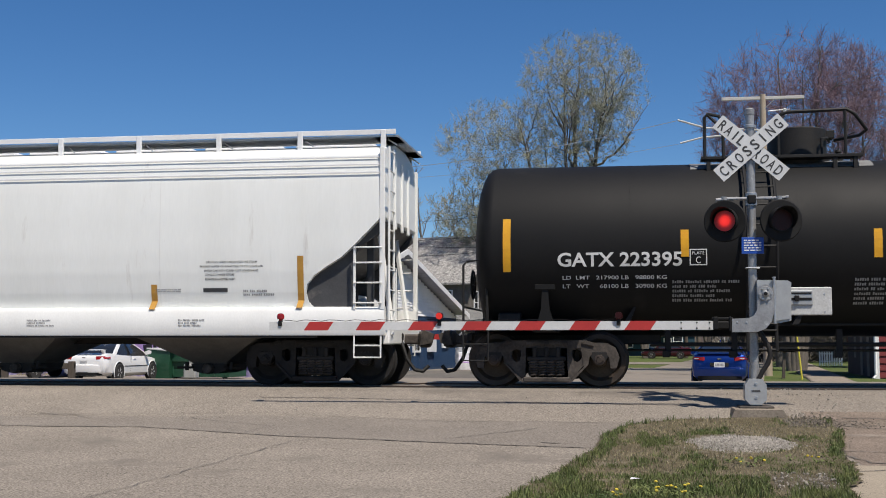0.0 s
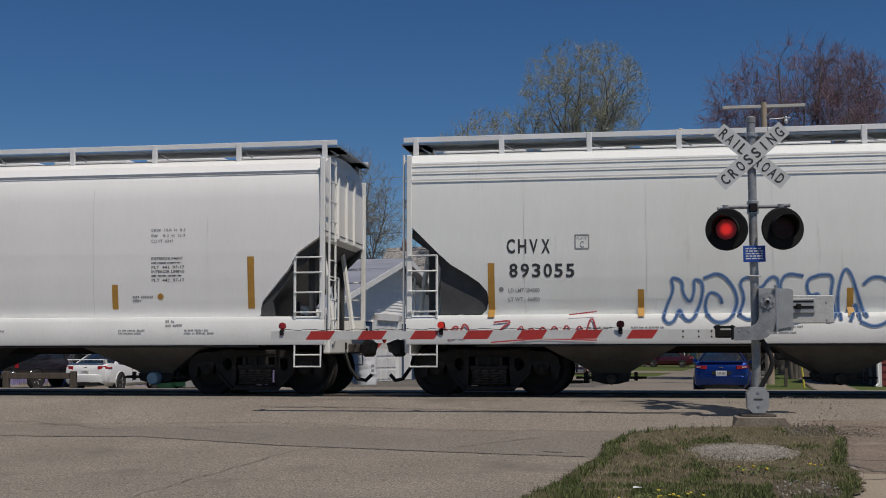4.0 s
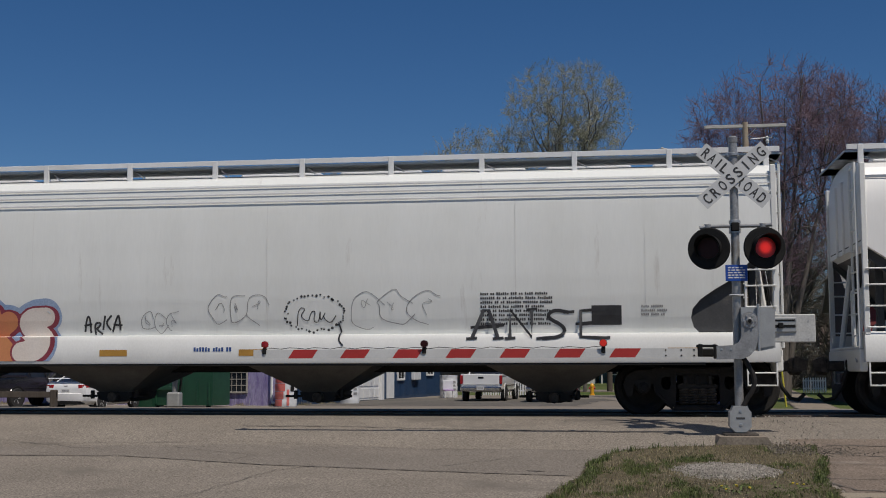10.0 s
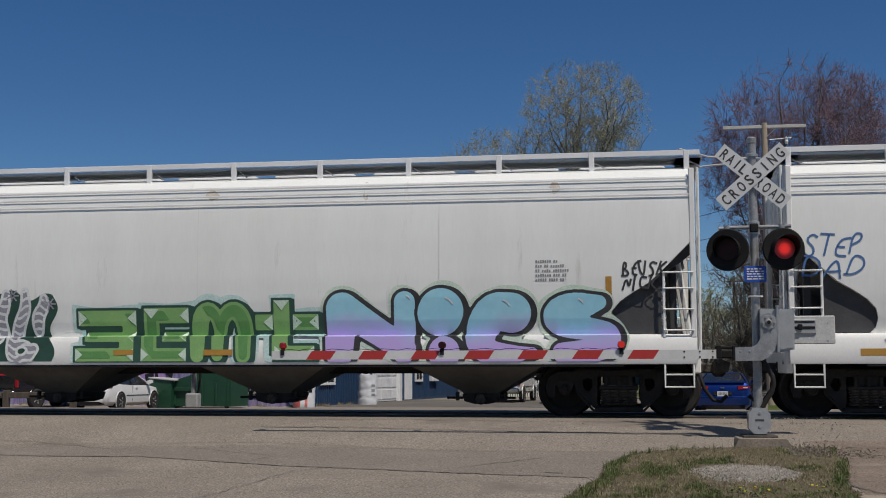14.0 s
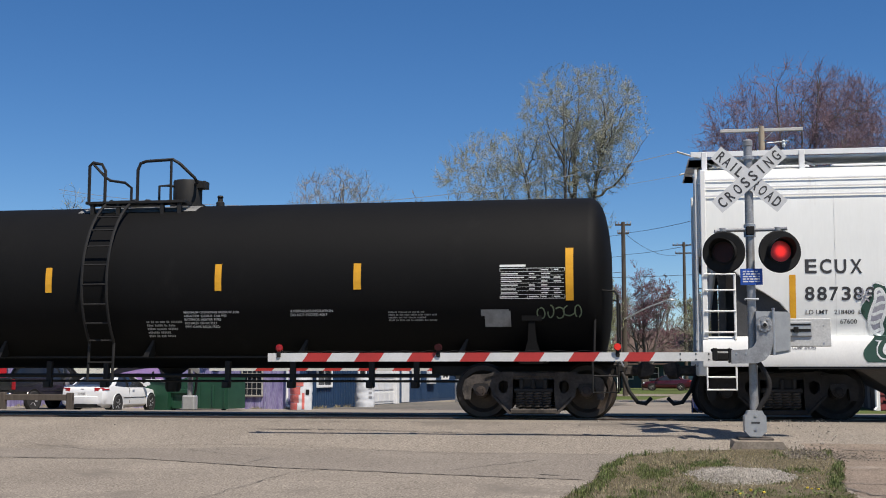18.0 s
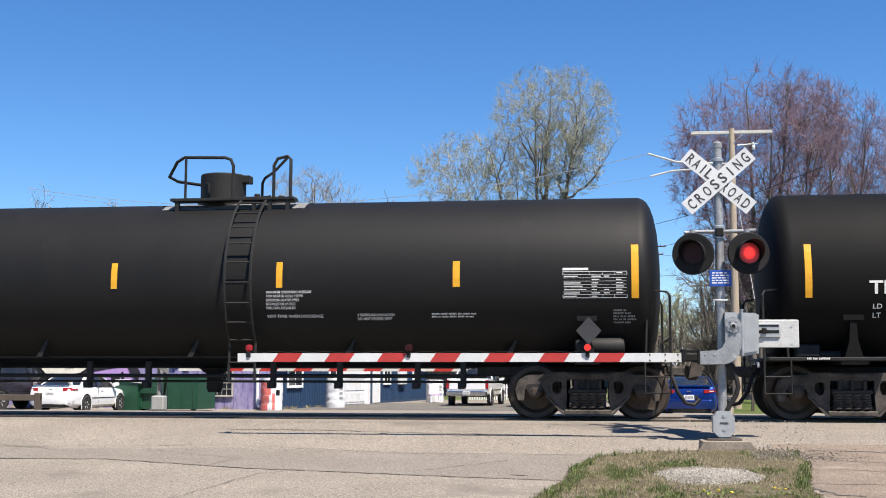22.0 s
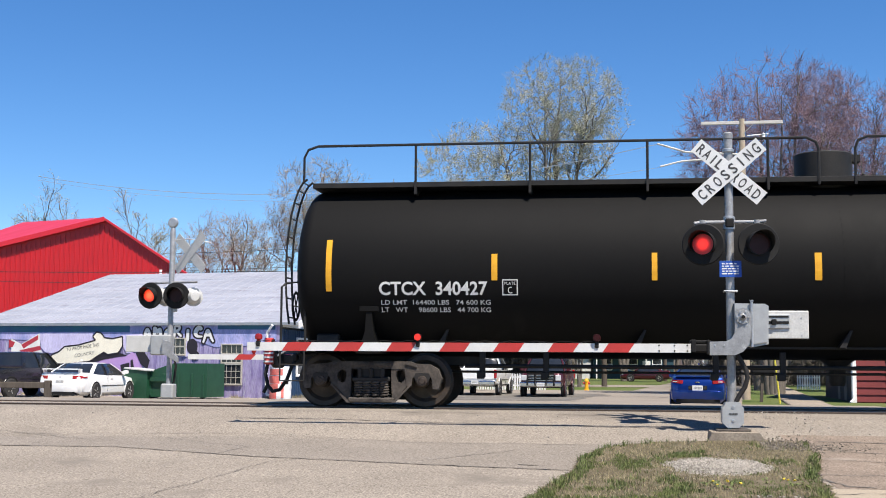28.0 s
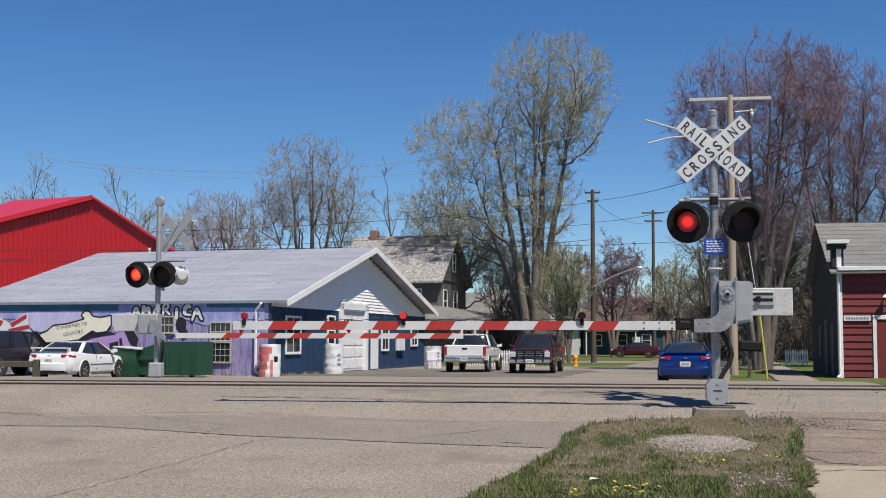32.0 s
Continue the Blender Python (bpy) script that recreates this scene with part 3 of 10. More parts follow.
def hazard_placard(car, surf, x, z, w, h):
    surf0 = surf
    surf = lambda q: -1.43
    decal(car, surf, "placard_holder", [(-.03, h + .1), (w + .03, h + .1), (w + .03, h + .24), (-.03, h + .24)], [(0, 1, 2, 3)], x, z, GREYDK, 0.03)
    decal(car, surf, "hazard_placard", [(w / 2, 0), (w, h / 2), (w / 2, h), (0, h / 2)], [(0, 1, 2, 3)], x, z, REDTAG, 0.045)
    vs, fs = [(w * .2, h * .36), (w * .8, h * .36), (w * .8, h * .62), (w * .2, h * .62)], [(0, 1, 2, 3)]
    decal(car, surf, "placard_panel", vs, fs, x, z, INKW, 0.05)
    lv, lf = letters("1075", h * .24, width=w * .5)
    decal(car, surf, "lettering", lv, lf, x + w * .25, z + h * .4, INKB, 0.055)


def yellow_notice(car, surf, x, z, w, h):
    patch(car, surf, "notice_panel", x, z, w, h, NOTICE)
    vs, fs = frame_strips(w, h, 0.012)
    decal(car, surf, "panel_border", vs, fs, x, z, INKB, 0.011)
    rows_of_bars(car, lambda q: surf(q) - 0.004, x + .06, z + h * .42, w * .85, h * .5, 2, INKB)
    vs = [(w * (.1 + .068 * i + (0.02 if 3 <= i < 6 else 0.04 if i > 5 else 0)) + d, b) for i in range(11) for d, b in ((0, .09 * h), (.045 * w, .09 * h), (.045 * w, .36 * h), (0, .36 * h))]
    decal(car, surf, "number_bars", vs, [(4 * i, 4 * i + 1, 4 * i + 2, 4 * i + 3) for i in range(11)], x, z, INKB, 0.013)


def outline_box(car, surf, x, z, w, h):
    vs, fs = frame_strips(w, h, 0.014)
    decal(car, surf, "stencil_box", vs, fs, x, z, INKG)


# letter skeletons: (across, up, swell), the swell in parts of the letter's height
GLYPHS = {
    "C": [[(.80, .66, .20), (.56, .74, .22), (.30, .52, .24), (.22, .22, .20), (.50, .08, .10), (.95, .08, .06)]],
    "I": [[(.5, .14, .15), (.5, .50, .17), (.52, .78, .15)]],
    "E": [[(.84, .76, .17), (.45, .76, .22), (.28, .5, .20), (.34, .18, .17), (.86, .12, .13)], [(.3, .5, .14), (.72, .5, .12)]],
    "M": [[(.10, .12, .13), (.20, .72, .21)], [(.20, .72, .21), (.50, .45, .13)], [(.50, .45, .13), (.76, .72, .21), (.88, .12, .13)]]}


def painted(fn, x0, z0, x1, z1, cell):
    """Flat faces that fill the places in a box where fn is above nought, with smooth borders."""
    nx, nz = int((x1 - x0) / cell) + 2, int((z1 - z0) / cell) + 2
    xs, zs = x0 + cell * np.arange(nx), z0 + cell * np.arange(nz)
    f = fn(*np.meshgrid(xs, zs))
    vs, fs = [], []

    def face(pts):
        n = len(vs)
        vs.extend(pts)
        fs.append(tuple(range(n, n + len(pts))))
    for j in range(nz - 1):
        run = -1
        for i in range(nx):
            full = i < nx - 1 and f[j, i] > 0 and f[j, i + 1] > 0 and f[j + 1, i] > 0 and f[j + 1, i + 1] > 0
            if full and run < 0:
                run = i
            if not full and run >= 0:
                face([(xs[run], zs[j]), (xs[i], zs[j]), (xs[i], zs[j + 1]), (xs[run], zs[j + 1])])
                run = -1
            if not full and i < nx - 1:
                ring = [(xs[i], zs[j], f[j, i]), (xs[i + 1], zs[j], f[j, i + 1]), (xs[i + 1], zs[j + 1], f[j + 1, i + 1]), (xs[i], zs[j + 1], f[j + 1, i])]
                pts = []
                for p, q in zip(ring, ring[1:] + ring[:1]):
                    if p[2] > 0:
                        pts.append(p[:2])
                    if (p[2] > 0) != (q[2] > 0):
                        k = p[2] / (p[2] - q[2])
                        pts.append((p[0] + (q[0] - p[0]) * k, p[1] + (q[1] - p[1]) * k))
                if len(pts) > 2:
                    face(pts)
    return vs, fs


def swollen(lines):
    """How far a place lies inside strokes whose points carry their radius."""
    segs = [(p, q) for line in lines for p, q in (list(zip(line, line[1:])) or [(line[0], line[0])])]

    def fn(X, Z):
        out = np.full(X.shape, -9.0)
        for (a, b, r), (c, d, e) in segs:
            n = max(1e-9, (c - a) ** 2 + (d - b) ** 2)
            t = np.clip(((X - a) * (c - a) + (Z - b) * (d - b)) / n, 0, 1)
            out = np.maximum(out, r + (e - r) * t - np.hypot(X - a - (c - a) * t, Z - b - (d - b) * t))
        return out
    return fn


def fat_stroke(lines, grow, lift0, car, surf, name, x, z, ink):
    """Swollen strokes with round ends, painted as one shape."""
    pts = [p for line in lines for p in line]
    m = max(p[2] for p in pts) + grow + .06
    fn = swollen(lines)
    vs, fs = painted(lambda X, Z: fn(X, Z) + grow, min(p[0] for p in pts) - m, min(p[1] for p in pts) - m, max(p[0] for p in pts) + m, max(p[1] for p in pts) + m, .022)
    return decal(car, surf, name, vs, fs, x, z, ink, lift0)


def smooth_line(pts):
    """Rounds a skeleton by cutting its corners twice."""
    for _ in range(2):
        if len(pts) > 2:
            out = [pts[0]]
            for p, q in zip(pts, pts[1:]):
                out += [tuple(m * .75 + n * .25 for m, n in zip(p, q)), tuple(m * .25 + n * .75 for m, n in zip(p, q))]
            pts = out + [pts[-1]]
    return pts


WORD_BLUE = [[[(.25, .94, .24), (.22, .19, .2)], [(.25, .94, .24), (.86, .58, .18), (1.36, .25, .18)], [(1.36, 1.06, .15), (1.36, .2, .16)]],
             [[(2.0, .90, .32), (1.98, .86, .32)], [(2.07, .20, .22), (2.07, .16, .22)]],
             [[(3.22, .86, .28), (2.9, .90, .26), (2.67, .52, .22), (2.75, .2, .18), (3.25, .15, .13), (3.6, .2, .06)]],
             [[(4.72, 1.02, .10), (4.25, .93, .23), (3.99, .79, .23), (4.2, .62, .17), (4.6, .58, .15), (4.92, .46, .18), (4.74, .22, .17), (4.1, .18, .14)]]]
WORD_ORANGE = [[[(.55, .75, .16), (.24, .72, .2), (.17, .39, .18), (.45, .2, .18), (.58, .45, .13)]],
               [[(1.15, .78, .14), (.88, .76, .16), (.92, .58, .14), (1.1, .42, .14), (1.0, .2, .15), (.84, .18, .13)]],
               [[(1.5, .70, .15), (1.53, .15, .16)]],
               [[(2.12, .72, .15), (1.90, .68, .17), (1.85, .4, .17), (1.95, .18, .16), (2.15, .15, .13)]],
               [[(2.45, .86, .15), (2.45, .15, .16)], [(2.78, .72, .15), (2.5, .5, .14)], [(2.55, .48, .13), (2.82, .15, .16)]],
               [[(3.5, .8, .14), (3.18, .74, .18), (3.22, .55, .15), (3.48, .42, .16), (3.38, .2, .16), (3.1, .17, .15)]]]


def bubble_word(car, surf, word, x, z, k, fills, edge, halo, inner=None, rim=.055, glow=.12, fat=1.22):
    """Swollen spray letters: a soft halo, a thick edge, fills that overlap, and shines."""
    word = [[smooth_line([(p * k[0], q * k[1], r * fat * (k[0] + k[1]) / 2) for p, q, r in s]) for s in glyph] for glyph in word]
    fns = [swollen(g) for g in word]
    pts = [p for g in word for line in g for p in line]
    box = (min(p[0] for p in pts) - .5, min(p[1] for p in pts) - .5, max(p[0] for p in pts) + .5, max(p[1] for p in pts) + .6)
    base = .92 - z

    def clip(fn):
        return lambda X, Z: np.minimum(fn(X, Z), Z - base)

    def every(X, Z):
        return np.max([f(X, Z) for f in fns], 0)

    def put(name, fn, ink, lift):
        vs, fs = painted(clip(fn), *box, .026)
        decal(car, surf, name, vs, fs, x, z, ink, lift)
    if halo:
        put("graffiti_halo", lambda X, Z: every(X, Z) + glow + .03 * np.sin(X * 5.1) * np.sin(Z * 7 + X), halo, .009)
    put("graffiti_outline", lambda X, Z: np.maximum(every(X, Z) + rim, every(X - .05, Z + .01) + rim), edge, .014)
    for i, f in enumerate(fns):
        later = fns[i + 1:]

        def body(X, Z, f=f, later=later):
            v = f(X, Z)
            for g in later:
                v = np.minimum(v, -(g(X, Z) + rim))
            return v
        put("graffiti_fill", body, fills[i % len(fills)], .019)
        if inner:
            put("graffiti_panel", lambda X, Z, f=f: f(X, Z) - .085, inner, .024)
        c = max((p for line in word[i] for p in line), key=lambda p: p[1] + p[2])
        arc = [(c[0] + c[2] * .62 * math.cos(q), c[1] + c[2] * .62 * math.sin(q)) for q in (.5, .75, 1.0, 1.25)]
        strokes(car, surf, "graffiti_shine", x, z, [arc], .026, WHITESP, .030)


def block_word(car, surf, x, z):
    """Chiselled green block letters: dark rims, two greens, and pale facets at the ends of the bars."""
    bars = (((.03, 1.10, .64, .91), (.84, 1.10, .02, .91), (.20, 1.10, .36, .53), (.03, 1.10, .02, .25)),
            ((1.24, 1.52, .02, .93), (1.24, 2.06, .68, .95), (1.62, 2.06, .36, .53), (1.24, 2.06, .02, .25)),
            ((3.59, 3.87, .15, 1.06), (3.26, 3.57, .55, .82), (3.93, 4.38, .55, .82), (3.64, 4.34, .04, .28)))
    arches = [[smooth_line(s) for s in ([(2.26, .12, .12), (2.26, .78, .16), (2.44, .94, .14), (2.62, .72, .11), (2.62, .12, .10)], [(2.62, .12, .10), (2.64, .74, .12), (2.88, .94, .16), (3.08, .72, .15), (3.08, .12, .13)])]]
    fns = [lambda X, Z, g=g: np.max([np.minimum(np.minimum(X - a, b - X), np.minimum(Z - c, d - Z)) for a, b, c, d in g], 0) for g in bars]
    fns.insert(2, swollen(arches[0]))

    def every(X, Z):
        return np.max([f(X, Z) for f in fns], 0)

    def put(name, fn, ink, lift):
        vs, fs = painted(lambda X, Z: np.minimum(fn(X, Z), Z), -.4, -.1, 4.9, 1.4, .025)
        decal(car, surf, name, vs, fs, x, z, ink, lift)
    put("graffiti_halo", lambda X, Z: every(X, Z) + .10 + .06 * np.sin(X * 3.1) * np.sin(Z * 5 + X), PALETEAL, .009)
    put("graffiti_outline", lambda X, Z: np.maximum(every(X, Z) + .045, every(X - .05, Z + .02) + .045), DKGREEN, .014)
    for i, f in enumerate(fns):
        put("graffiti_fill", f, GREENL, .019)
        put("graffiti_panel", lambda X, Z, f=f: np.minimum(f(X, Z) - .055, .1 * np.sin(X * 4.2 + Z * 3)), GREENB, .024)
    for g in bars:
        for k, (a, b, c, d) in enumerate(g):
            wide = b - a > d - c
            m, e = ((c + d) / 2, (d - c) / 2) if wide else ((a + b) / 2, (b - a) / 2)
            ends = ((a, 1), (b, -1)) if wide else ((d, -1),)
            for q, s in ends[k % 2:] if k < 2 else ends:
                tri = [(q, m - e), (q + s * e * 1.2, m), (q, m + e)] if wide else [(m - e, q), (m, q + s * e * 1.2), (m + e, q)]
                decal(car, surf, "graffiti_facet", tri, [(0, 1, 2)], x, z, MINT, .030)
    for a, b, c, d in ((.74, 1.10, .13, .22), (2.38, 2.90, .12, .22)):
        decal(car, surf, "graffiti_bar", [(a, c), (b, c), (b, d), (a, d)], [(0, 1, 2, 3)], x, z, YELD, .032)


def mural_white_on_green(car, surf, x, z, w, h):
    """Dark green block with grey letters full of white zebra waves."""
    rnd = random.Random(11)
    glyphs, n = [], 15
    for i in range(n):
        a = w * (i + .5) / n
        top, low = h * rnd.uniform(.74, 1.04), h * rnd.choice((.06, .10, .30, .42))
        b = a + rnd.uniform(-.16, .16)
        limb = [(a, top, .045), (a + rnd.uniform(-.05, .05), top * .75 + low * .25, .085), (b, (top + low) / 2, .10), (b + rnd.uniform(-.1, .1), low + .1, .085), (b, low, .06)]
        if i % 3 == 1:
            # bends under its neighbour like a hook
            limb += [(b + .20, low - .02, .08), (b + .34, low + .18, .07)]
        glyphs.append(smooth_line(limb))
    for cx in (.08, .35, .62, .90):
        glyphs.append([(w * cx + .16 * math.cos(k * .5), .16 * h + .14 * math.sin(k * .5), .045) for k in range(7)])
    fn = swollen(glyphs)

    def ground(X, Z):
        top = h * (.93 + .05 * np.sin(X * 4.7) + .04 * np.sin(X * 11 + 1))
        return np.minimum(np.minimum(top - Z, Z - .04), np.minimum(X + .1 * np.sin(Z * 9), w - X + .08 * np.sin(Z * 8)))

    def waves(X, Z):
        v = np.sin(Z * 46 + 1.8 * np.sin(X * 11) + 1.0 * np.sin(X * 23)) - .35
        return np.minimum(v * .03, fn(X, Z) - .01)

    def rims(X, Z):
        v = fn(X, Z)
        return np.maximum(.024 - np.abs(v + .01), np.minimum(.012 - np.abs(v + .10 + .02 * np.sin(X * 13)), .5 * np.sin(X * 2.3) - .1))
    for fx, fz in ((-.05, 1.10), (.42, 1.14), (2.3, 1.22), (4.6, 1.2), (5.3, 1.05)):
        for k in range(7):
            q = k * .9
            strokes(car, surf, "graffiti_petal", x + fx, z + fz, [[(.02 * math.cos(q), .02 * math.sin(q)), (.12 * math.cos(q), .12 * math.sin(q))]], .026, GREYSP, .024)
    for name, f, ink, lift in (("graffiti_fill", ground, DKGREEN, .010), ("graffiti_fill", lambda X, Z: fn(X, Z), GREYSP, .014), ("graffiti_stripe", waves, WHITESP, .018), ("graffiti_outline", lambda X, Z: np.minimum(rims(X, Z), Z - .03), WHITESP, .022)):
        vs, fs = painted(f, -.2, .0, w + .2, h + .15, .024)
        decal(car, surf, name, vs, fs, x, z, ink, lift)


MARKER = {
    "A": (((0, 0), (.35, 1), (.5, 1), (.8, 0)), ((.1, .4), (.8, .45))), "B": (((.1, 0), (.1, 1), (.6, .9), (.6, .6), (.15, .5), (.75, .4), (.7, .05), (.0, .0)),),
    "C": (((.8, .9), (.3, 1), (.05, .5), (.3, .0), (.8, .1)),), "D": (((.1, 0), (.15, 1), (.7, .85), (.85, .4), (.5, .0), (0, .02)),),
    "E": (((.75, 1), (.1, .95), (.1, .05), (.8, 0)), ((.1, .5), (.6, .55))), "H": (((.1, 1), (.1, 0)), ((.75, 1), (.75, 0)), ((.1, .5), (.75, .55))),
    "I": (((.4, 1), (.4, 0)),), "K": (((.1, 1), (.1, 0)), ((.75, 1), (.15, .5), (.85, 0))), "N": (((.1, 0), (.1, 1), (.75, .05), (.75, 1)),),
    "P": (((.1, 0), (.1, 1), (.65, .95), (.7, .6), (.15, .45)),), "R": (((.1, 0), (.1, 1), (.65, .9), (.6, .55), (.15, .5), (.85, 0)),),
    "S": (((.8, .9), (.35, 1), (.1, .75), (.7, .4), (.6, .05), (0, .0)),), "T": (((0, 1), (.85, .95)), ((.42, .97), (.4, 0))),
    "U": (((.1, 1), (.1, .2), (.4, 0), (.7, .2), (.75, 1)),), "W": (((0, 1), (.2, 0), (.42, .6), (.65, 0), (.85, 1)),), "!": (((.4, 1), (.4, .3)), ((.4, .08), (.42, .0)))}


def tag_words(car, surf, lines, x, z, w, h, ink):
    """Loose marker writing, each character at its own height and slant."""
    rnd = random.Random(int(x * 100))
    hh = h / len(lines)
    for j, text in enumerate(lines):
        cw = w / len(text)
        for i, c in enumerate(text):
            up, lean, tall = rnd.uniform(-.14, .14) * hh, rnd.uniform(.0, .30), rnd.uniform(.75, 1.05)
            for st in MARKER[c]:
                pts = [(p * cw * 1.05 + q * hh * lean, q * hh * tall) for p, q in st]
                pts = [(a + rnd.uniform(-.02, .02), b + rnd.uniform(-.02, .02)) for a, b in pts]
                line = smooth_line(pts) if len(pts) > 2 else pts
                strokes(car, surf, "graffiti_tag", x + cw * i, z + h - hh * (j + 1) + up, [line], .034, ink)


# trucks: built once, then shared
def wheelset_mesh():
    mb = MB()
    mb.lathe([(0.075, -0.98), (0.085, -0.8), (0.09, 0.8), (0.075, 0.98)], axis="y", n=12)
    return mb


def wheel_mesh(side):
    s = side
    prof = [(0.0, 0.80), (0.11, 0.80), (0.12, 0.75), (0.30, 0.735), (0.36, 0.79), (0.44, 0.795), (0.452, 0.785), (0.460, 0.72), (0.468, 0.695), (0.487, 0.685), (0.485, 0.66), (0.40, 0.655), (0.14, 0.69), (0.0, 0.69)]
    return MB().lathe([(r, s * y) for r, y in prof], axis="y", n=36)


TRUCK_M = {}


def truck_meshes():
    T = TRUCK_M
    for s in (-1, 1):
        y0, y1 = s * 0.93, s * 1.10
        mb = MB()
        # cast side frame: arched top chord over the bearings, pierced webs, spring seat
        mb.prism([(-1.17, .32), (-1.22, .50), (-1.16, .66), (-1.02, .74), (-.78, .75), (-.66, .79), (.66, .79), (.78, .75), (1.02, .74), (1.16, .66), (1.22, .50), (1.17, .32), (1.07, .32), (1.05, .50), (.98, .59), (.80, .59), (.72, .50), (.70, .36), (.62, .36), (.58, .66), (-.58, .66), (-.62, .36), (-.70, .36), (-.72, .50), (-.80, .59), (-.98, .59), (-1.05, .50), (-1.07, .32)], y0, y1)
        for k in (-1, 1):
            outer = [(.35, .70), (.58, .70), (.70, .62), (.68, .44), (.60, .34), (.48, .20), (.37, .11), (.35, .40)]
            inner = [(.44, .62), (.52, .645), (.59, .60), (.60, .52), (.57, .46), (.52, .42), (.46, .44), (.43, .53)]
            ya, yb = y0 + s * .012, y1 - s * .012
            vs = [(k * a, y, b) for y in (ya, yb) for ring in (outer, inner) for a, b in ring]
            fs = []
            for i in range(8):
                j = (i + 1) % 8
                fs += [(i, j, 8 + j, 8 + i), (16 + i, 16 + j, 24 + j, 24 + i), (i, j, 16 + j, 16 + i), (8 + i, 8 + j, 24 + j, 24 + i)]
            mb.add(vs, fs)
            # ribs along the edges of the casting
            mb.prism([(k * .68, .40), (k * .72, .40), (k * .42, .08), (k * .36, .08)], y1 - s * .01, y1 + s * .03)
            mb.prism([(k * .60, .77), (k * .80, .72), (k * .80, .69), (k * .60, .74)], y1 - s * .01, y1 + s * .025)
        mb.box(-.40, .40, min(y0, y1 + s * .03), max(y0, y1 + s * .03), .08, .17, .02)
        mb.box(-.36, .36, min(y1 - s * .02, y1 + s * .02), max(y1 - s * .02, y1 + s * .02), .70, .78, .015)
        T["frame", s] = mb.mesh("side_frame", TRUCK)
        mb = MB()
        mb.prism([(-.12, .13), (.12, .13), (.14, .06), (.10, -.02), (-.10, -.02), (-.14, .06)], s * .94, s * 1.12)
        T["adapter", s] = mb.mesh("bearing_adapter", TRUCKD)
        mb = MB()
        turns = 6
        mb.tube([(.07 * math.cos(k * .7), s * 1.05 + .07 * math.sin(k * .7), .18 + .26 * k / (turns * 9)) for k in range(turns * 9 + 1)], .020, 6)
        T["spring", s] = mb.mesh("spring", TRUCK)
    mb = MB().box(-.21, .21, -1.06, 1.06, .43, .70, .04)
    for s in (-1, 1):
        mb.box(-.33, .33, min(s * .96, s * 1.12), max(s * .96, s * 1.12), .44, .52, .02)
        for q in (-.2, .0, .2):
            mb.box(q - .035, q + .035, min(s * 1.0, s * 1.12), max(s * 1.0, s * 1.12), .50, .67, .015)
    mb.box(-.28, .28, -.40, .40, .52, .76, .04)
    T["bolster"] = mb.mesh("bolster", TRUCKD)
    mb = MB()
    for k in (-1, 1):
        mb.box(k * .38 - .05, k * .38 + .05, -.9, .9, .33, .43, .02)
        for s in (-1, 1):
            mb.box(k * .40 - .06, k * .42 + .06, s * .74 - .05, s * .74 + .05, .25, .62, .02)
    T["brake"] = mb.mesh("brake_beam", TRUCKD)


truck_meshes()
WHEELSETS = []


def truck(car, x, in_shade=False):
    """A two-axle truck under a car, its wheelsets free to turn."""
    T = TRUCK_S if in_shade else TRUCK_M
    tr = part("truck", T["bolster"], None, car, "cast steel freight truck coloured black for shade" if in_shade else "rusty brown cast steel freight truck", pose(x, 0, 0))
    part("brake_beam", T["brake"], None, tr)
    for s in (-1, 1):
        part("side_frame", T["frame", s], None, tr)
        for k in (-1, 1):
            part("bearing_adapter", T["adapter", s], None, tr, at=pose(k * .89, 0, .457))
        for k in (-.22, -.073, .073, .22):
            part("spring", T["spring", s], None, tr, at=pose(k, 0, 0))
    for k in (-1, 1):
        ws = part("wheelset", T["axle"], None, tr, "turning steel wheels on their axle", pose(k * .89, 0, .457))
        WHEELSETS.append((ws, k * .89))
    return tr


def axle_with_wheels():
    """One mesh for a wheelset: axle, two wheels and the bearing caps."""
    mb = wheelset_mesh()
    for s in (-1, 1):
        mb.join(wheel_mesh(s))
        mb.lathe([(0.0, s * 1.155), (.045, s * 1.155), (.05, s * 1.14), (.085, s * 1.135), (.095, s * 1.10), (.11, s * 1.09), (.11, s * .95)], axis="y", n=16)
        for k in range(3):
            a = k * 2.094
            mb.lathe([(.014, 0), (.014, s * .02)], at=(.06 * math.cos(a), s * 1.14, .06 * math.sin(a)), axis="y", n=6)
    return mb.mesh("wheelset", WHEEL, 25)


TRUCK_M["axle"] = axle_with_wheels()
# same castings for the hoppers, with shade put into frame and wheel colour
TRUCK_S = dict(TRUCK_M)
for key in (("frame", -1), ("frame", 1), "axle"):
    TRUCK_S[key] = TRUCK_M[key].copy()
    TRUCK_S[key].materials[0] = TRUCKH


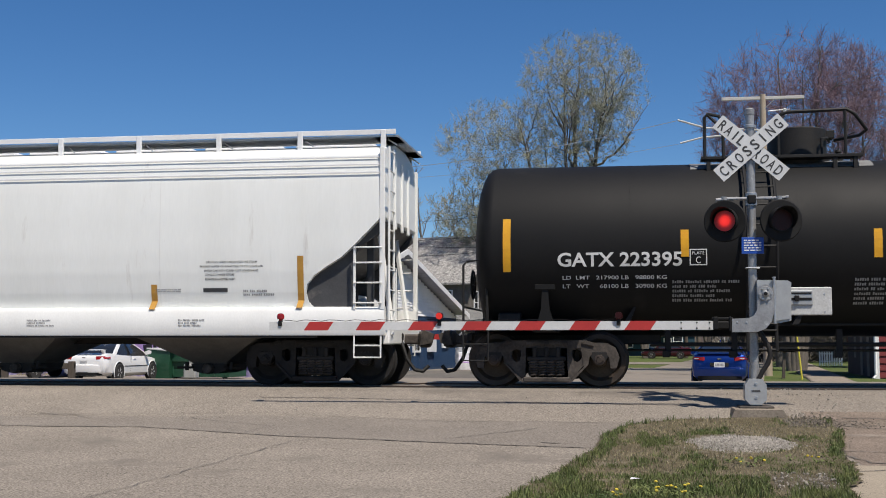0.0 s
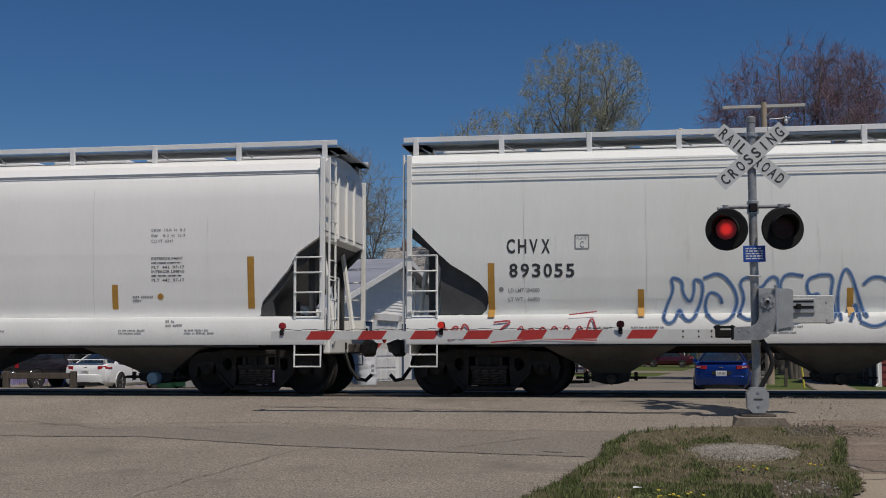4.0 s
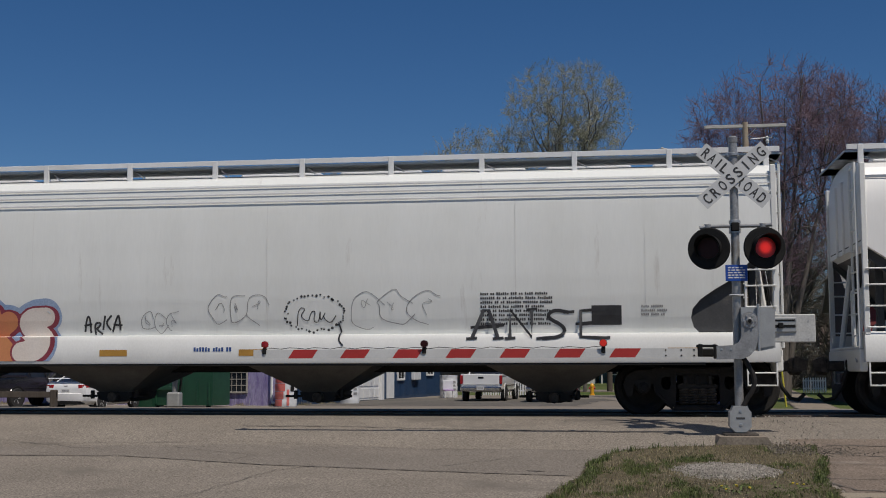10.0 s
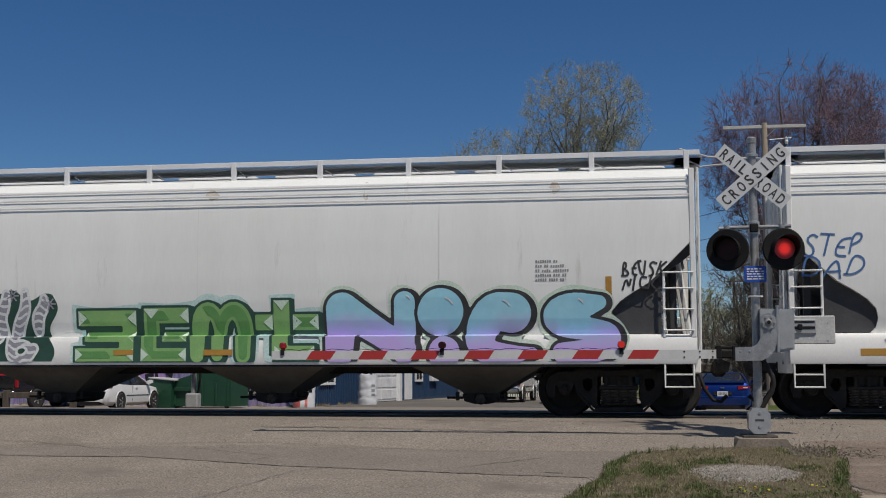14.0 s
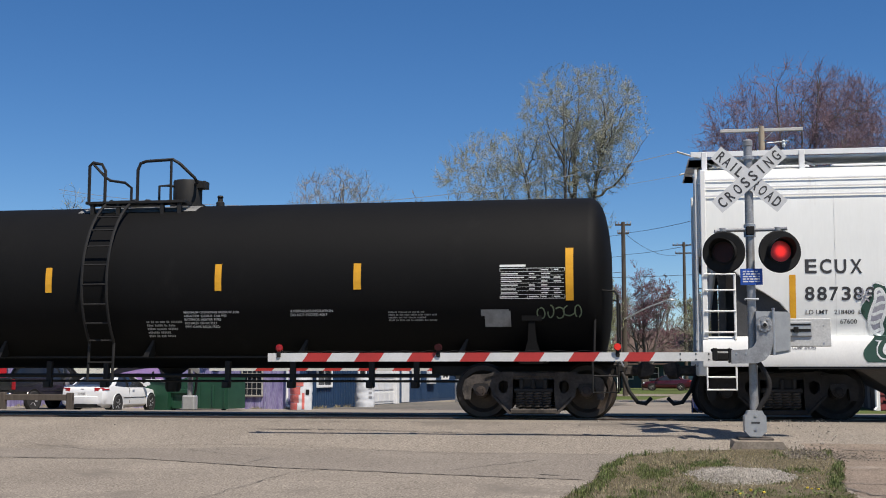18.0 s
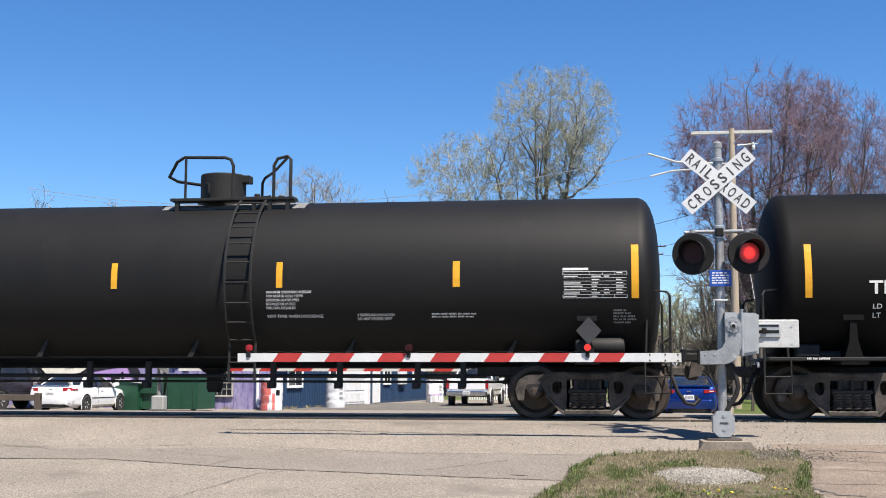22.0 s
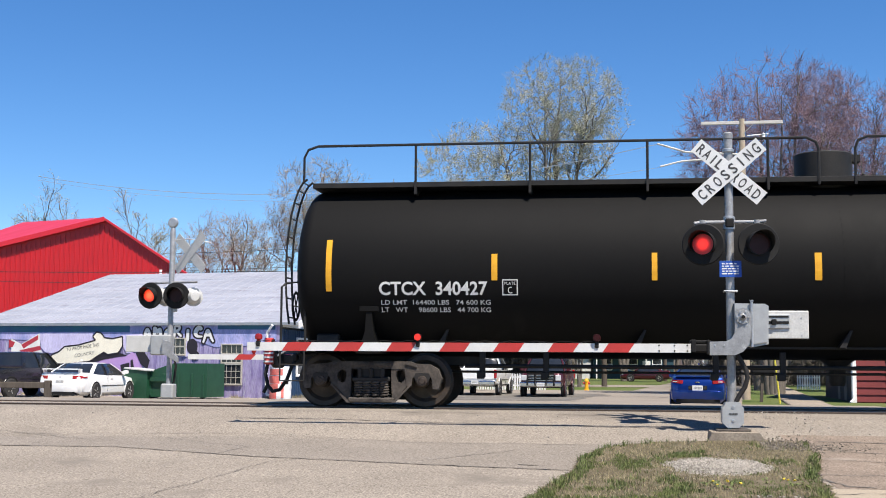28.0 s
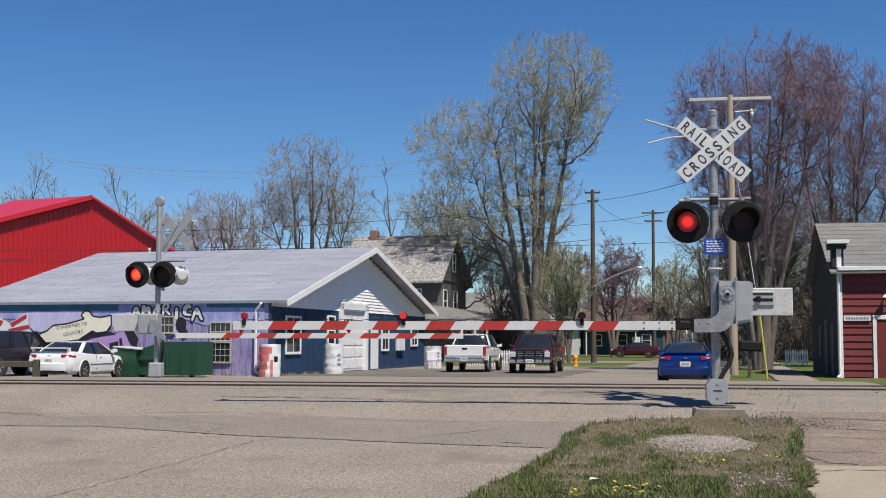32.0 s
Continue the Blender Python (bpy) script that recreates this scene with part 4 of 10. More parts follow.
def coupler(car, x, d):
    """A knuckle coupler with its hose at one end; d is the way it points."""
    mb = MB()
    mb.box(min(x - d * .4, x + d * .35), max(x - d * .4, x + d * .35), -.09, .09, .72, .90, .03)
    mb.box(min(x + d * .30, x + d * .52), max(x + d * .30, x + d * .52), -.16, .14, .66, .96, .05)
    mb.prism([(x + d * .34, .70), (x + d * .56, .74), (x + d * .60, .90), (x + d * .40, .98)], -.22, -.10)
    cp = part("coupler", mb, TRUCK, car, "rusty steel knuckle coupler")
    part("draft_key", MB().box(min(x - d * .25, x - d * .12), max(x - d * .25, x - d * .12), -.24, .24, .74, .84, .01), TRUCKD, cp)
    mb = MB().tube([(x, -.30, .82), (x + d * .06, -.36, .70), (x + d * .14, -.38, .46), (x + d * .28, -.36, .27), (x + d * .42, -.32, .24), (x + d * .52, -.28, .34)], .034, 8)
    part("air_hose", mb, BLACKP, car, "black rubber air hose")
    part("angle_cock", MB().box(min(x - d * .04, x + d * .06), max(x - d * .04, x + d * .06), -.36, -.24, .78, .92, .02).tube([(x, -.30, .90), (x - d * .5, -.30, .92)], .03, 6), TRUCKD, car)
    mb = MB().tube([(x - d * .05, -.2, .95), (x + d * .02, -1.0, .95), (x + d * .06, -1.3, .88)], .018, 6)
    part("cut_lever", mb, GALV, car)


# ---- covered hopper ----
def make_hopper(name_label, centre, half, bogie, bays, style, paint):
    car = thing("hopper_car", name_label, "railway car", pose(centre, TRACK_Y, RAIL_Z), group="cars of the freight train")
    ridged = style != "smooth"
    prof = [(1.36, 1.465), (1.62, 1.525), (2.0, 1.575), (2.4, 1.602), (3.0, 1.61), (3.4, 1.60), (3.66, 1.588), (3.95, 1.55), (4.08, 1.42), (4.20, .95), (4.27, .5), (4.28, .01)]
    if not ridged:
        prof = [(1.36, 1.455), (1.7, 1.515), (2.1, 1.56), (2.5, 1.588), (3.0, 1.602), (3.4, 1.595), (3.78, 1.565), (3.84, 1.53), (4.02, 1.44), (4.12, 1.25), (4.20, .9), (4.25, .5), (4.26, .01)]

    def hw(z):
        for (a, p), (b, q) in zip(prof, prof[1:]):
            if z <= b:
                return p + (q - p) * max(0, z - a) / (b - a)
        return 0.0
    cut = [(1.36, 1.22), (1.45, 1.31), (1.6, 1.35), (1.75, 1.32), (1.9, 1.19), (2.05, .97), (2.2, .72), (2.4, .50), (2.65, .25), (2.9, .0)] if ridged else [(1.36, 1.12), (1.5, 1.12), (1.62, 1.08), (1.95, .80), (2.15, .62), (2.45, .45), (2.62, .2), (2.75, 0)]

    def cx(z):
        for (a, p), (b, q) in zip(cut, cut[1:]):
            if z <= b:
                return p + (q - p) * max(0, z - a) / (b - a)
        return 0.0
    zs = sorted({z for z, _ in prof} | {z for z, _ in cut})
    rings = []
    for z in zs:
        e, w = half - .06 - cx(z), hw(z)
        rings.append([(-e, -w, z), (e, -w, z), (e, w, z), (-e, w, z)])
    part("body", MB().loft(rings), paint, car, smooth=30)

    def surf(z):
        return -hw(z) if z > 1.36 else -1.63
    # seams where the side sheets meet
    n = 9
    for i in range(1, n):
        x = -half + 2 * half * i / n
        mb = MB()
        col = [(x + d, -hw(z) - .004, z) for z in (1.38, 1.62, 2.0, 2.4, 3.0, 3.4, 3.62) for d in (-.006, .006)]
        mb.add(col, [(2 * k, 2 * k + 1, 2 * k + 3, 2 * k + 2) for k in range(6)])
        part("sheet_seam", mb, SILL if i % 2 else paint, car, smooth=0)
    # ridges below the roof
    for z, t in (((3.63, .030), (3.77, .026), (3.90, .026)) if ridged else ((3.83, .05),)):
        for s in (-1, 1):
            mb = MB().box(-half + .06, half - .06, min(s * hw(z), s * (hw(z) + .028)), max(s * hw(z) - .02, s * (hw(z) + .028)), z, z + t, .008)
            part("roof_ridge", mb, ROOF_W if ridged else GALV, car)
    # side sills
    for s in (-1, 1):
        mb = MB()
        mb.prism([(s * 1.48, .87), (s * 1.62, .87), (s * 1.63, .90), (s * 1.63, 1.27), (s * 1.58, 1.35), (s * 1.46, 1.36)], -half + .02, half - .02, "x")
        sill = part("side_sill", mb, SILL, car)
        mb = MB().box(-half + 1.2, half - 1.2, s * 1.56 - .05, s * 1.56 + .05, .83, .868, .005)
        part("sill_flange", mb, BLACKP, car)
    # inset slope sheets at both ends, their shade put into the dark colour
    for e in (-1, 1):
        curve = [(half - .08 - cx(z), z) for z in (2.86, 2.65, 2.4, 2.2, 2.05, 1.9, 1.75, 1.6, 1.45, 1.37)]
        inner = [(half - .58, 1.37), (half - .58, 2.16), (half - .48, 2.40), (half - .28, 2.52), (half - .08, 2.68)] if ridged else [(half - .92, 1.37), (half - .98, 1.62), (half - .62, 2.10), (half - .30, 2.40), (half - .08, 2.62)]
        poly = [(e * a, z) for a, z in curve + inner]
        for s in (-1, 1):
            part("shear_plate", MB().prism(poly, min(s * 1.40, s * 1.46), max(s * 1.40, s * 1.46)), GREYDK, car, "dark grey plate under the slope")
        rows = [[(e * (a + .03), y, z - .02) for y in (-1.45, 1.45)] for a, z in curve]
        part("slope_sheet", MB().sheet(rows), GREYDK, car, "slope sheet coloured dark grey for its shade")
        # end post, ladders and platform
        x0 = e * (half - .02)
        for s in (-1, 1):
            mb = MB().box(min(x0, x0 - e * .09), max(x0, x0 - e * .09), min(s * 1.55, s * 1.62), max(s * 1.55, s * 1.62), 1.30, 4.08, .012)
            part("corner_post", mb, SILL, car)
            lad = part("side_ladder", MB().box(min(x0 - e * .50, x0 - e * .54), max(x0 - e * .50, x0 - e * .54), min(s * 1.58, s * 1.63), max(s * 1.58, s * 1.63), 1.30, 2.36, .008), SILL, car)
            for z in (1.42, 1.76, 2.10, 2.36):
                part("rung", MB().tube([(x0 - e * .53, s * 1.64, z), (x0 - e * .04, s * 1.64, z)], .014, 6), SILL, lad)
            st = part("stirrup_step", MB().tube([(x0 - e * .52, s * 1.60, .88), (x0 - e * .52, s * 1.62, .50), (x0 - e * .06, s * 1.62, .50), (x0 - e * .06, s * 1.60, .88)], .018, 6), SILL, car)
            part("rung", MB().tube([(x0 - e * .52, s * 1.61, .70), (x0 - e * .06, s * 1.61, .70)], .014, 6), SILL, st)
        # end ladder
        el = part("end_ladder", MB().tube([(x0 + e * .06, -1.10, 1.1), (x0 + e * .06, -1.10, 4.1)], .022, 6).tube([(x0 + e * .06, -1.52, 1.1), (x0 + e * .06, -1.52, 4.1)], .022, 6), SILL, car)
        for k in range(9):
            part("rung", MB().tube([(x0 + e * .07, -1.52, 1.3 + k * .34), (x0 + e * .07, -1.10, 1.3 + k * .34)], .014, 6), SILL, el)
        part("end_platform", MB().box(min(x0 - e * .7, x0 + e * .05), max(x0 - e * .7, x0 + e * .05), -1.4, 1.4, 1.08, 1.13, .01), SILL, car)
        part("end_sill", MB().box(min(x0 - e * .06, x0 + e * .06), max(x0 - e * .06, x0 + e * .06), -1.46, 1.46, .72, 1.08, .02), SILL, car)
        for q in (-1.05, 1.05):
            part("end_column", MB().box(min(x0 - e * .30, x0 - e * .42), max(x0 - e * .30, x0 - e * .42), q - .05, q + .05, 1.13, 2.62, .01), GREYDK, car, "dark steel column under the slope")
        part("valve_box", MB().box(min(x0 - e * .52, x0 - e * .80), max(x0 - e * .52, x0 - e * .80), -1.15, -.85, 1.13, 1.40, .03).lathe([(.0, 0), (.07, 0), (.07, .22), (0, .24)], at=(x0 - e * .66, -1.0, 1.40), n=10), TRUCKD, car)
        for q in (-.55, .1, .7):
            part("end_stiffener", MB().box(min(x0 - e * .05, x0 - e * .0), max(x0 - e * .05, x0 - e * .0), q - .05, q + .05, 2.75, 4.0, .012), paint, car)
        for q in (-.75, .75):
            part("end_brace", MB().tube([(x0 - e * .05, q, 1.13), (x0 - e * .30, q, 2.9)], .05, 6), SILL, car)
        rail = MB().tube([(x0 + e * .02, -1.45, 1.1), (x0 + e * .02, -1.45, 2.05), (x0 + e * .02, -.7, 2.05), (x0 + e * .02, -.7, 1.1)], .018, 6)
        part("grab_rail", rail, SILL, car)
        if e > 0 or not ridged:
            mb = MB().lathe([(.24, -.02), (.27, 0), (.24, .02), (.21, 0)], at=(x0 - e * .05, -.55, 1.9), axis="x", n=20, ring=True)
            for k in range(3):
                mb.tube([(x0 - e * .05, -.55 - .24 * math.cos(k * 1.05), 1.9 - .24 * math.sin(k * 1.05)), (x0 - e * .05, -.55 + .24 * math.cos(k * 1.05), 1.9 + .24 * math.sin(k * 1.05))], .012, 5)
            part("hand_brake_wheel", mb, BLACKP, car)
            part("brake_reservoir", MB().lathe([(0, -.5), (.16, -.48), (.18, -.4), (.18, .4), (.16, .48), (0, .5)], at=(x0 - e * .62, -.35, 1.4), axis="y", n=16), SILL, car)
        coupler(car, e * half, e)
        truck(car, e * bogie, True)
    part("centre_sill", MB().box(-half + .1, half - .1, -.19, .19, .72, 1.02, .02), TRUCKD, car)
    # hopper bays
    for x in bays:
        top, bot = 1.22, .30
        rings = []
        for z, a, b in ((1.10, top + .16, 1.44), (.90, top, 1.38), (.42, bot + .06, .62), (.36, bot, .56)):
            rings.append([(x - a, -b, z), (x + a, -b, z), (x + a, b, z), (x - a, b, z)])
        bay = part("hopper_bay", MB().loft(rings), BAY, car, "grimy grey discharge hopper darkened for shade below the car")
        part("outlet_gate", MB().prism([(x - .34, .37), (x + .34, .37), (x + .30, .24), (x + .12, .19), (x - .12, .19), (x - .30, .24)], -.60, .60), TRUCKD, bay)
        for d in (-1, 1):
            part("gate_rack", MB().box(x + d * .42 - .03, x + d * .42 + .03, -.62, -.55, .25, .40, .01).tube([(x + d * .28, -.60, .30), (x + d * .60, -.60, .30)], .022, 6), TRUCKD, bay)
        if style == "smooth":
            part("outlet_cap", MB().lathe([(0, -.12), (.10, -.12), (.12, -.08), (.12, .1), (0, .1)], at=(x, -.66, .28), axis="y", n=14), CAPBLUE, bay, "pale blue outlet cap")
        else:
            part("outlet_cap", MB().lathe([(0, -.08), (.08, -.08), (.10, -.04), (.10, .1), (0, .1)], at=(x, -.64, .28), axis="y", n=12), TRUCK, bay)
    # running boards on posts, and hatches along the roof
    wz = 4.31
    for s in (-1, 1):
        mb = MB().box(-half - .12, half + .12, min(s * .50, s * 1.235), max(s * .50, s * 1.235), wz, wz + .035)
        board = part("running_board", mb, GALV, car, "galvanised grating walkway")
        nposts = 12
        for k in range(nposts + 1):
            x = -half + .12 + (2 * half - .24) * k / nposts
            mb = MB().box(x - .045, x + .045, min(s * 1.22, s * 1.28), max(s * 1.22, s * 1.28), 4.08, wz + .125, .006)
            mb.tube([(x + .03, s * 1.0, wz), (x + .22, s * 1.16, 4.18)], .014, 5)
            part("walkway_post", mb, ROOF_W, board)
        part("walkway_edge", MB().box(-half - .1, half + .1, min(s * 1.245, s * 1.268), max(s * 1.245, s * 1.268), wz + .045, wz + .132, .004), ROOF_W, board)
    for k in range(10):
        x = -half + 1.2 + (2 * half - 2.4) * k / 9
        part("hatch_cover", MB().box(x - .75, x + .75, -.36, .36, 4.26, 4.36, .04), ROOF_W, car)
    part("end_grating", MB().box(half - .3, half + .14, -1.24, 1.24, wz, wz + .03), GALV, car)
    part("end_grating", MB().box(-half - .14, -half + .3, -1.24, 1.24, wz, wz + .03), GALV, car)
    return car, surf


CAPBLUE = mat("pale_blue_cap", (0.30, 0.45, 0.58), (0.22, 0.34, 0.46), rough=0.5)


# ---- tank car ----
def make_tank(name_label, centre, half, bogie, style, manway, lad, paint=None):
    car = thing("tank_car", name_label, "railway car", pose(centre, TRACK_Y, RAIL_Z), group="cars of the freight train")
    R, zc, head = 1.51, 2.365, .40
    cyl = half - head
    dish = [(0, 0), (.35, .012), (.60, .05), (.78, .105), (.88, .16), (.945, .22), (.98, .285), (.996, .345), (1.0, .40)]
    prof = [(R * q, -half + h) for q, h in dish]
    prof += [(R, -cyl + 2 * cyl * k / 8) for k in range(1, 8)]
    prof += [(R * q, half - h) for q, h in reversed(dish)]
    part("tank", MB().lathe(prof, at=(0, 0, zc), axis="x", n=64), paint or BLACK, car, "matt black insulated tank", smooth=50)

    def surf(z):
        return -math.sqrt(max(.01, R * R - (z - zc) ** 2))
    # jacket angle along the lower side
    for s in (-1, 1):
        part("jacket_angle", MB().box(-half + .5, half - .5, min(s * .66, s * .78), max(s * .66, s * .78), 1.03, 1.07, .005), BLACKP, car)
        for k in range(5):
            x = -half + 2.6 + (2 * half - 5.2) * k / 4
            part("jacket_bracket", MB().prism([(x - .05, 1.05), (x + .06, 1.05), (x + .17, 1.34), (x + .13, 1.34)], min(s * .85, s * 1.12), max(s * .85, s * 1.12)), BLACKP, car)
    for k in range(1, 6):
        x = -half + 2 * half * k / 6
        ring = [(x + d, -(R + .003) * math.cos(a), zc + (R + .003) * math.sin(a)) for a in [2 * math.pi * i / 64 for i in range(-11, 33)] for d in (-.010, .010)]
        part("jacket_seam", MB().add(ring, [(2 * i, 2 * i + 1, 2 * i + 3, 2 * i + 2) for i in range(43)]), paint or BLACK, car, smooth=0)
    for e in (-1, 1):
        xb = e * bogie
        part("bolster_web", MB().prism([(xb - .17, .95), (xb + .17, .95), (xb + .07, 1.30), (xb + .05, 1.64), (xb - .05, 1.64), (xb - .07, 1.30)], -1.35, 1.35), paint or BLACK, car)
        part("bolster_cap", MB().box(xb - .17, xb + .17, -1.37, -1.26, 1.63, 1.73, .01), paint or BLACK, car)
        part("bolster_plate", MB().box(xb - .22, xb + .22, -1.42, 1.42, .92, 1.0, .02), BLACKP, car)
        a, b = e * (half - 3.2), e * (half + .05)
        part("stub_sill", MB().box(min(a, b), max(a, b), -.30, .30, .72, 1.02, .02), TRUCKD, car)
        a, b = e * (half - 1.9), e * (half + .03)
        part("end_platform", MB().box(min(a, b), max(a, b), -1.45, 1.45, .98, 1.04, .01), BLACKP, car)
        rows_of_bars(car, lambda q: -1.455, min(a, b) + .6, .99, .55, .05, 1, INKW)
        # grab rails, steps
        xe = e * (half + .10)
        for s in (-1, 1):
            mb = MB().tube([(xe, s * 1.42, 1.0), (xe, s * 1.42, 2.05), (xe - e * .04, s * 1.30, 2.12), (xe - e * .36, s * 1.25, 2.16), (xe - e * .40, s * 1.3, 1.0)], .022, 6)
            part("grab_rail", mb, BLACKP, car)
            mb = MB().tube([(xe, s * 1.45, 1.0), (xe, s * 1.45, .45), (xe - e * .42, s * 1.45, .45), (xe - e * .42, s * 1.45, 1.0)], .018, 6)
            mb.tube([(xe, s * 1.45, .72), (xe - e * .42, s * 1.45, .72)], .014, 6)
            part("stirrup_step", mb, BLACKP, car)
        mb = MB().tube([(xe, -1.4, 1.35), (xe, 1.4, 1.35)], .02, 6)
        part("safety_rail", mb, BLACKP, car)
        coupler(car, e * (half + .12), e)
        truck(car, e * bogie)
        if e < 0:
            mb = MB().lathe([(.24, -.02), (.27, 0), (.24, .02), (.21, 0)], at=(-half - .02, -.75, 1.75), axis="x", n=20, ring=True)
            for k in range(3):
                mb.tube([(-half - .02, -.75 - .24 * math.cos(k * 1.05), 1.75 - .24 * math.sin(k * 1.05)), (-half - .02, -.75 + .24 * math.cos(k * 1.05), 1.75 + .24 * math.sin(k * 1.05))], .012, 5)
            part("hand_brake_wheel", mb, BLACKP, car)
            part("brake_valve", MB().box(-half + .45, -half + .85, -1.1, -.8, 1.04, 1.26, .03).box(-half + .6, -half + 1.2, -1.05, -.85, 1.04, 1.15, .03), TRUCKD, car)
        elif style == "plain":
            part("brake_reservoir", MB().lathe([(0, -.42), (.12, -.4), (.15, -.34), (.15, .34), (.12, .4), (0, .42)], at=(half - 1.05, -1.16, 1.22), axis="x", n=16), BLACKP, car)
    # bottom outlet and heater pipes
    part("bottom_outlet", MB().lathe([(0, .42), (.12, .42), (.15, .5), (.15, .75), (.3, .86), (0, .88)], at=(.1, 0, 0), n=14), TRUCKD, car)
    for x in (-half + 3.3, -half + 4.4, -2.0, -.9, 1.4, 2.6, half - 4.2, half - 3.4):
        part("pipe_hanger", MB().box(x - .05, x + .05, -.75, -.66, .52, .98, .01).box(x - .09, x + .03, -.8, -.62, .50, .62, .01), BLACKP, car)
    part("heater_pipe", MB().tube([(-half + 3.0, -.7, .72), (half - 3.0, -.7, .72)], .035, 8), BLACKP, car)
    part("brake_rod", MB().tube([(-half + 2.4, -.35, .62), (half - 2.4, -.35, .62)], .022, 6), TRUCKD, car)
    top = zc + R
    # manway, platform and ladder
    wide, mr, mh, far_end = {"dusty": (.9, .50, .56, 1.75), "slim": (.62, .27, .50, 1.30)}.get(style, (.74, .42 if style == "plain" else .49, .56, 1.55))
    if style != "walkway":
        # the housing stands to one side of the ladder: d is that side
        d = -1 if style == "plain" else 1
        pl, pr = -wide, far_end

        def along(*pts):
            return [(lad + d * x, y, z) for x, y, z in pts]

        def bar(*pts, r=.03):
            part("handrail", MB().tube(along(*pts), r, 7), BLACKP, plat)
        xa, xb = sorted((lad + d * pl, lad + d * pr))
        ang = [radians(62 + 4 * i) for i in range(15)]
        pad = [(x, -(R + .006) * math.cos(a), zc + (R + .006) * math.sin(a)) for a in ang for x in (xa - .18, xb + .18)]
        part("grit_pad", MB().add(pad, [(2 * i, 2 * i + 1, 2 * i + 3, 2 * i + 2) for i in range(14)]), DUSTY, car, "dusty grey anti-slip pad", smooth=60)
        plat = part("top_platform", MB().box(xa, xb, -.80, -.46, top - .02, top + .03, .004).box(xa, xb, .46, .80, top - .02, top + .03, .004), BLACKP, car)
        for x in (xa + .12, lad, xb - .45, xb - .12):
            part("platform_leg", MB().box(x - .035, x + .035, -.78, -.70, top - .26, top, .004), BLACKP, plat)
        ys, zt = -.78, top + .76
        bar((pl + .06, ys, top), (pl + .06, ys, zt - .06), (pl + .12, ys, zt), (pl + .30, ys, zt - .04), (pl + .37, ys, zt - .16), (pl + .37, ys, top), r=.030)
        bar((pl + .12, ys, zt - .02), (pl + .37, ys, zt - .28), (pl + .46, ys, zt - .34), (pl + .62, ys + .3, zt - .34), (pl + .70, ys + .42, zt - .42), (pl + .70, ys + .42, top), r=.026)
        bar((.38, ys, top), (.38, ys, zt - .16), (.43, ys, zt - .04), (.54, ys, zt), (pr - .25, ys, zt + .02), (pr - .12, ys, zt - .06), (pr + .10, ys + .2, zt - .30), (pr + .04, ys + .5, zt - .34), (pr - .3, ys + 1.0, zt - .34), r=.030)
        part("rail_post", MB().tube(along((pr - .28, ys, top), (pr - .28, ys, zt + .02)), .026, 6), BLACKP, plat)
        bar((pr - .62, ys + .3, top), (pr - .62, ys + .3, zt - .42), (pr - .5, ys + .5, zt - .38), (pr - .4, ys + .9, zt - .38), r=.024)
    else:
        plat = part("top_walkway", MB().box(-half + .3, half - .3, -.95, -.35, top - .05, top + .04, .005).box(-half + .3, half - .3, .35, .95, top - .05, top + .04, .005), BLACKP, car)
        zt = top + .70
        for pts in ([(-half + .14, -.95, top + .05), (-half + .14, -.95, zt - .2), (-half + .21, -.95, zt - .06), (-half + .39, -.95, zt), (-.48, -.95, zt), (-.32, -.95, zt - .08), (-.28, -.95, zt - .2), (-.28, -.95, top - .1)],
                    [(.31, -.95, top - .1), (.31, -.95, zt - .2), (.36, -.95, zt - .06), (.5, -.95, zt), (half - .5, -.95, zt), (half - .32, -.95, zt - .06), (half - .25, -.95, zt - .2), (half - .25, -.95, top + .05)]):
            part("handrail", MB().tube(pts, .024, 6), BLACKP, plat)
        n = 9
        for k in range(1, n):
            x = -half + .14 + (2 * half - .5) * k / n + (.2 if k > 4 else 0)
            part("rail_post", MB().tube([(x, -.95, top - .18), (x, -.95, zt)], .024, 6), BLACKP, plat)
            part("walkway_bracket", MB().prism([(x - .02, top + .05), (x + .02, top + .05), (x + .02, top - .18), (x - .02, top - .18)], -1.0, -.5), BLACKP, plat)
        for e in (-1, 1):
            lx = e * (half - .1)
            mb = MB()
            for o in (-.2, .2):
                pts = [(e * (cyl + head * math.cos(radians(q)) + .16), -.75 + o, zc + (R + .12) * math.sin(radians(q))) for q in range(-35, 86, 12)]
                mb.tube(pts, .02, 5)
            end = part("end_ladder", mb, BLACKP, car)
            for q in range(-30, 84, 13):
                p = (e * (cyl + head * math.cos(radians(q)) + .16), zc + (R + .12) * math.sin(radians(q)))
                part("rung", MB().tube([(p[0], -.95, p[1]), (p[0], -.55, p[1])], .014, 5), BLACKP, end)
    mx = {"dusty": lad + .78, "slim": lad + 1.05, "plain": lad - .81}.get(style, -.06)
    part("manway", MB().lathe([(0, mh), (mr * .96, mh), (mr, mh - .02), (mr, .06), (mr + .05, .05), (mr + .05, -.1), (0, -.1)], at=(mx, 0, top), n=32), BLACKP, car, "black manway housing with a lid")
    part("manway_hinge", MB().box(mx + mr - .05, mx + mr + .12, -.14, .1, mh + top - .16, mh + top - .02, .01), BLACKP, car)
    part("valve", MB().lathe([(0, .2), (.05, .19), (.06, .16), (.045, .14), (.05, .08), (.08, .06), (.08, -.05)], at=(mx + .68, -.1, top), n=12), BLACKP, car)
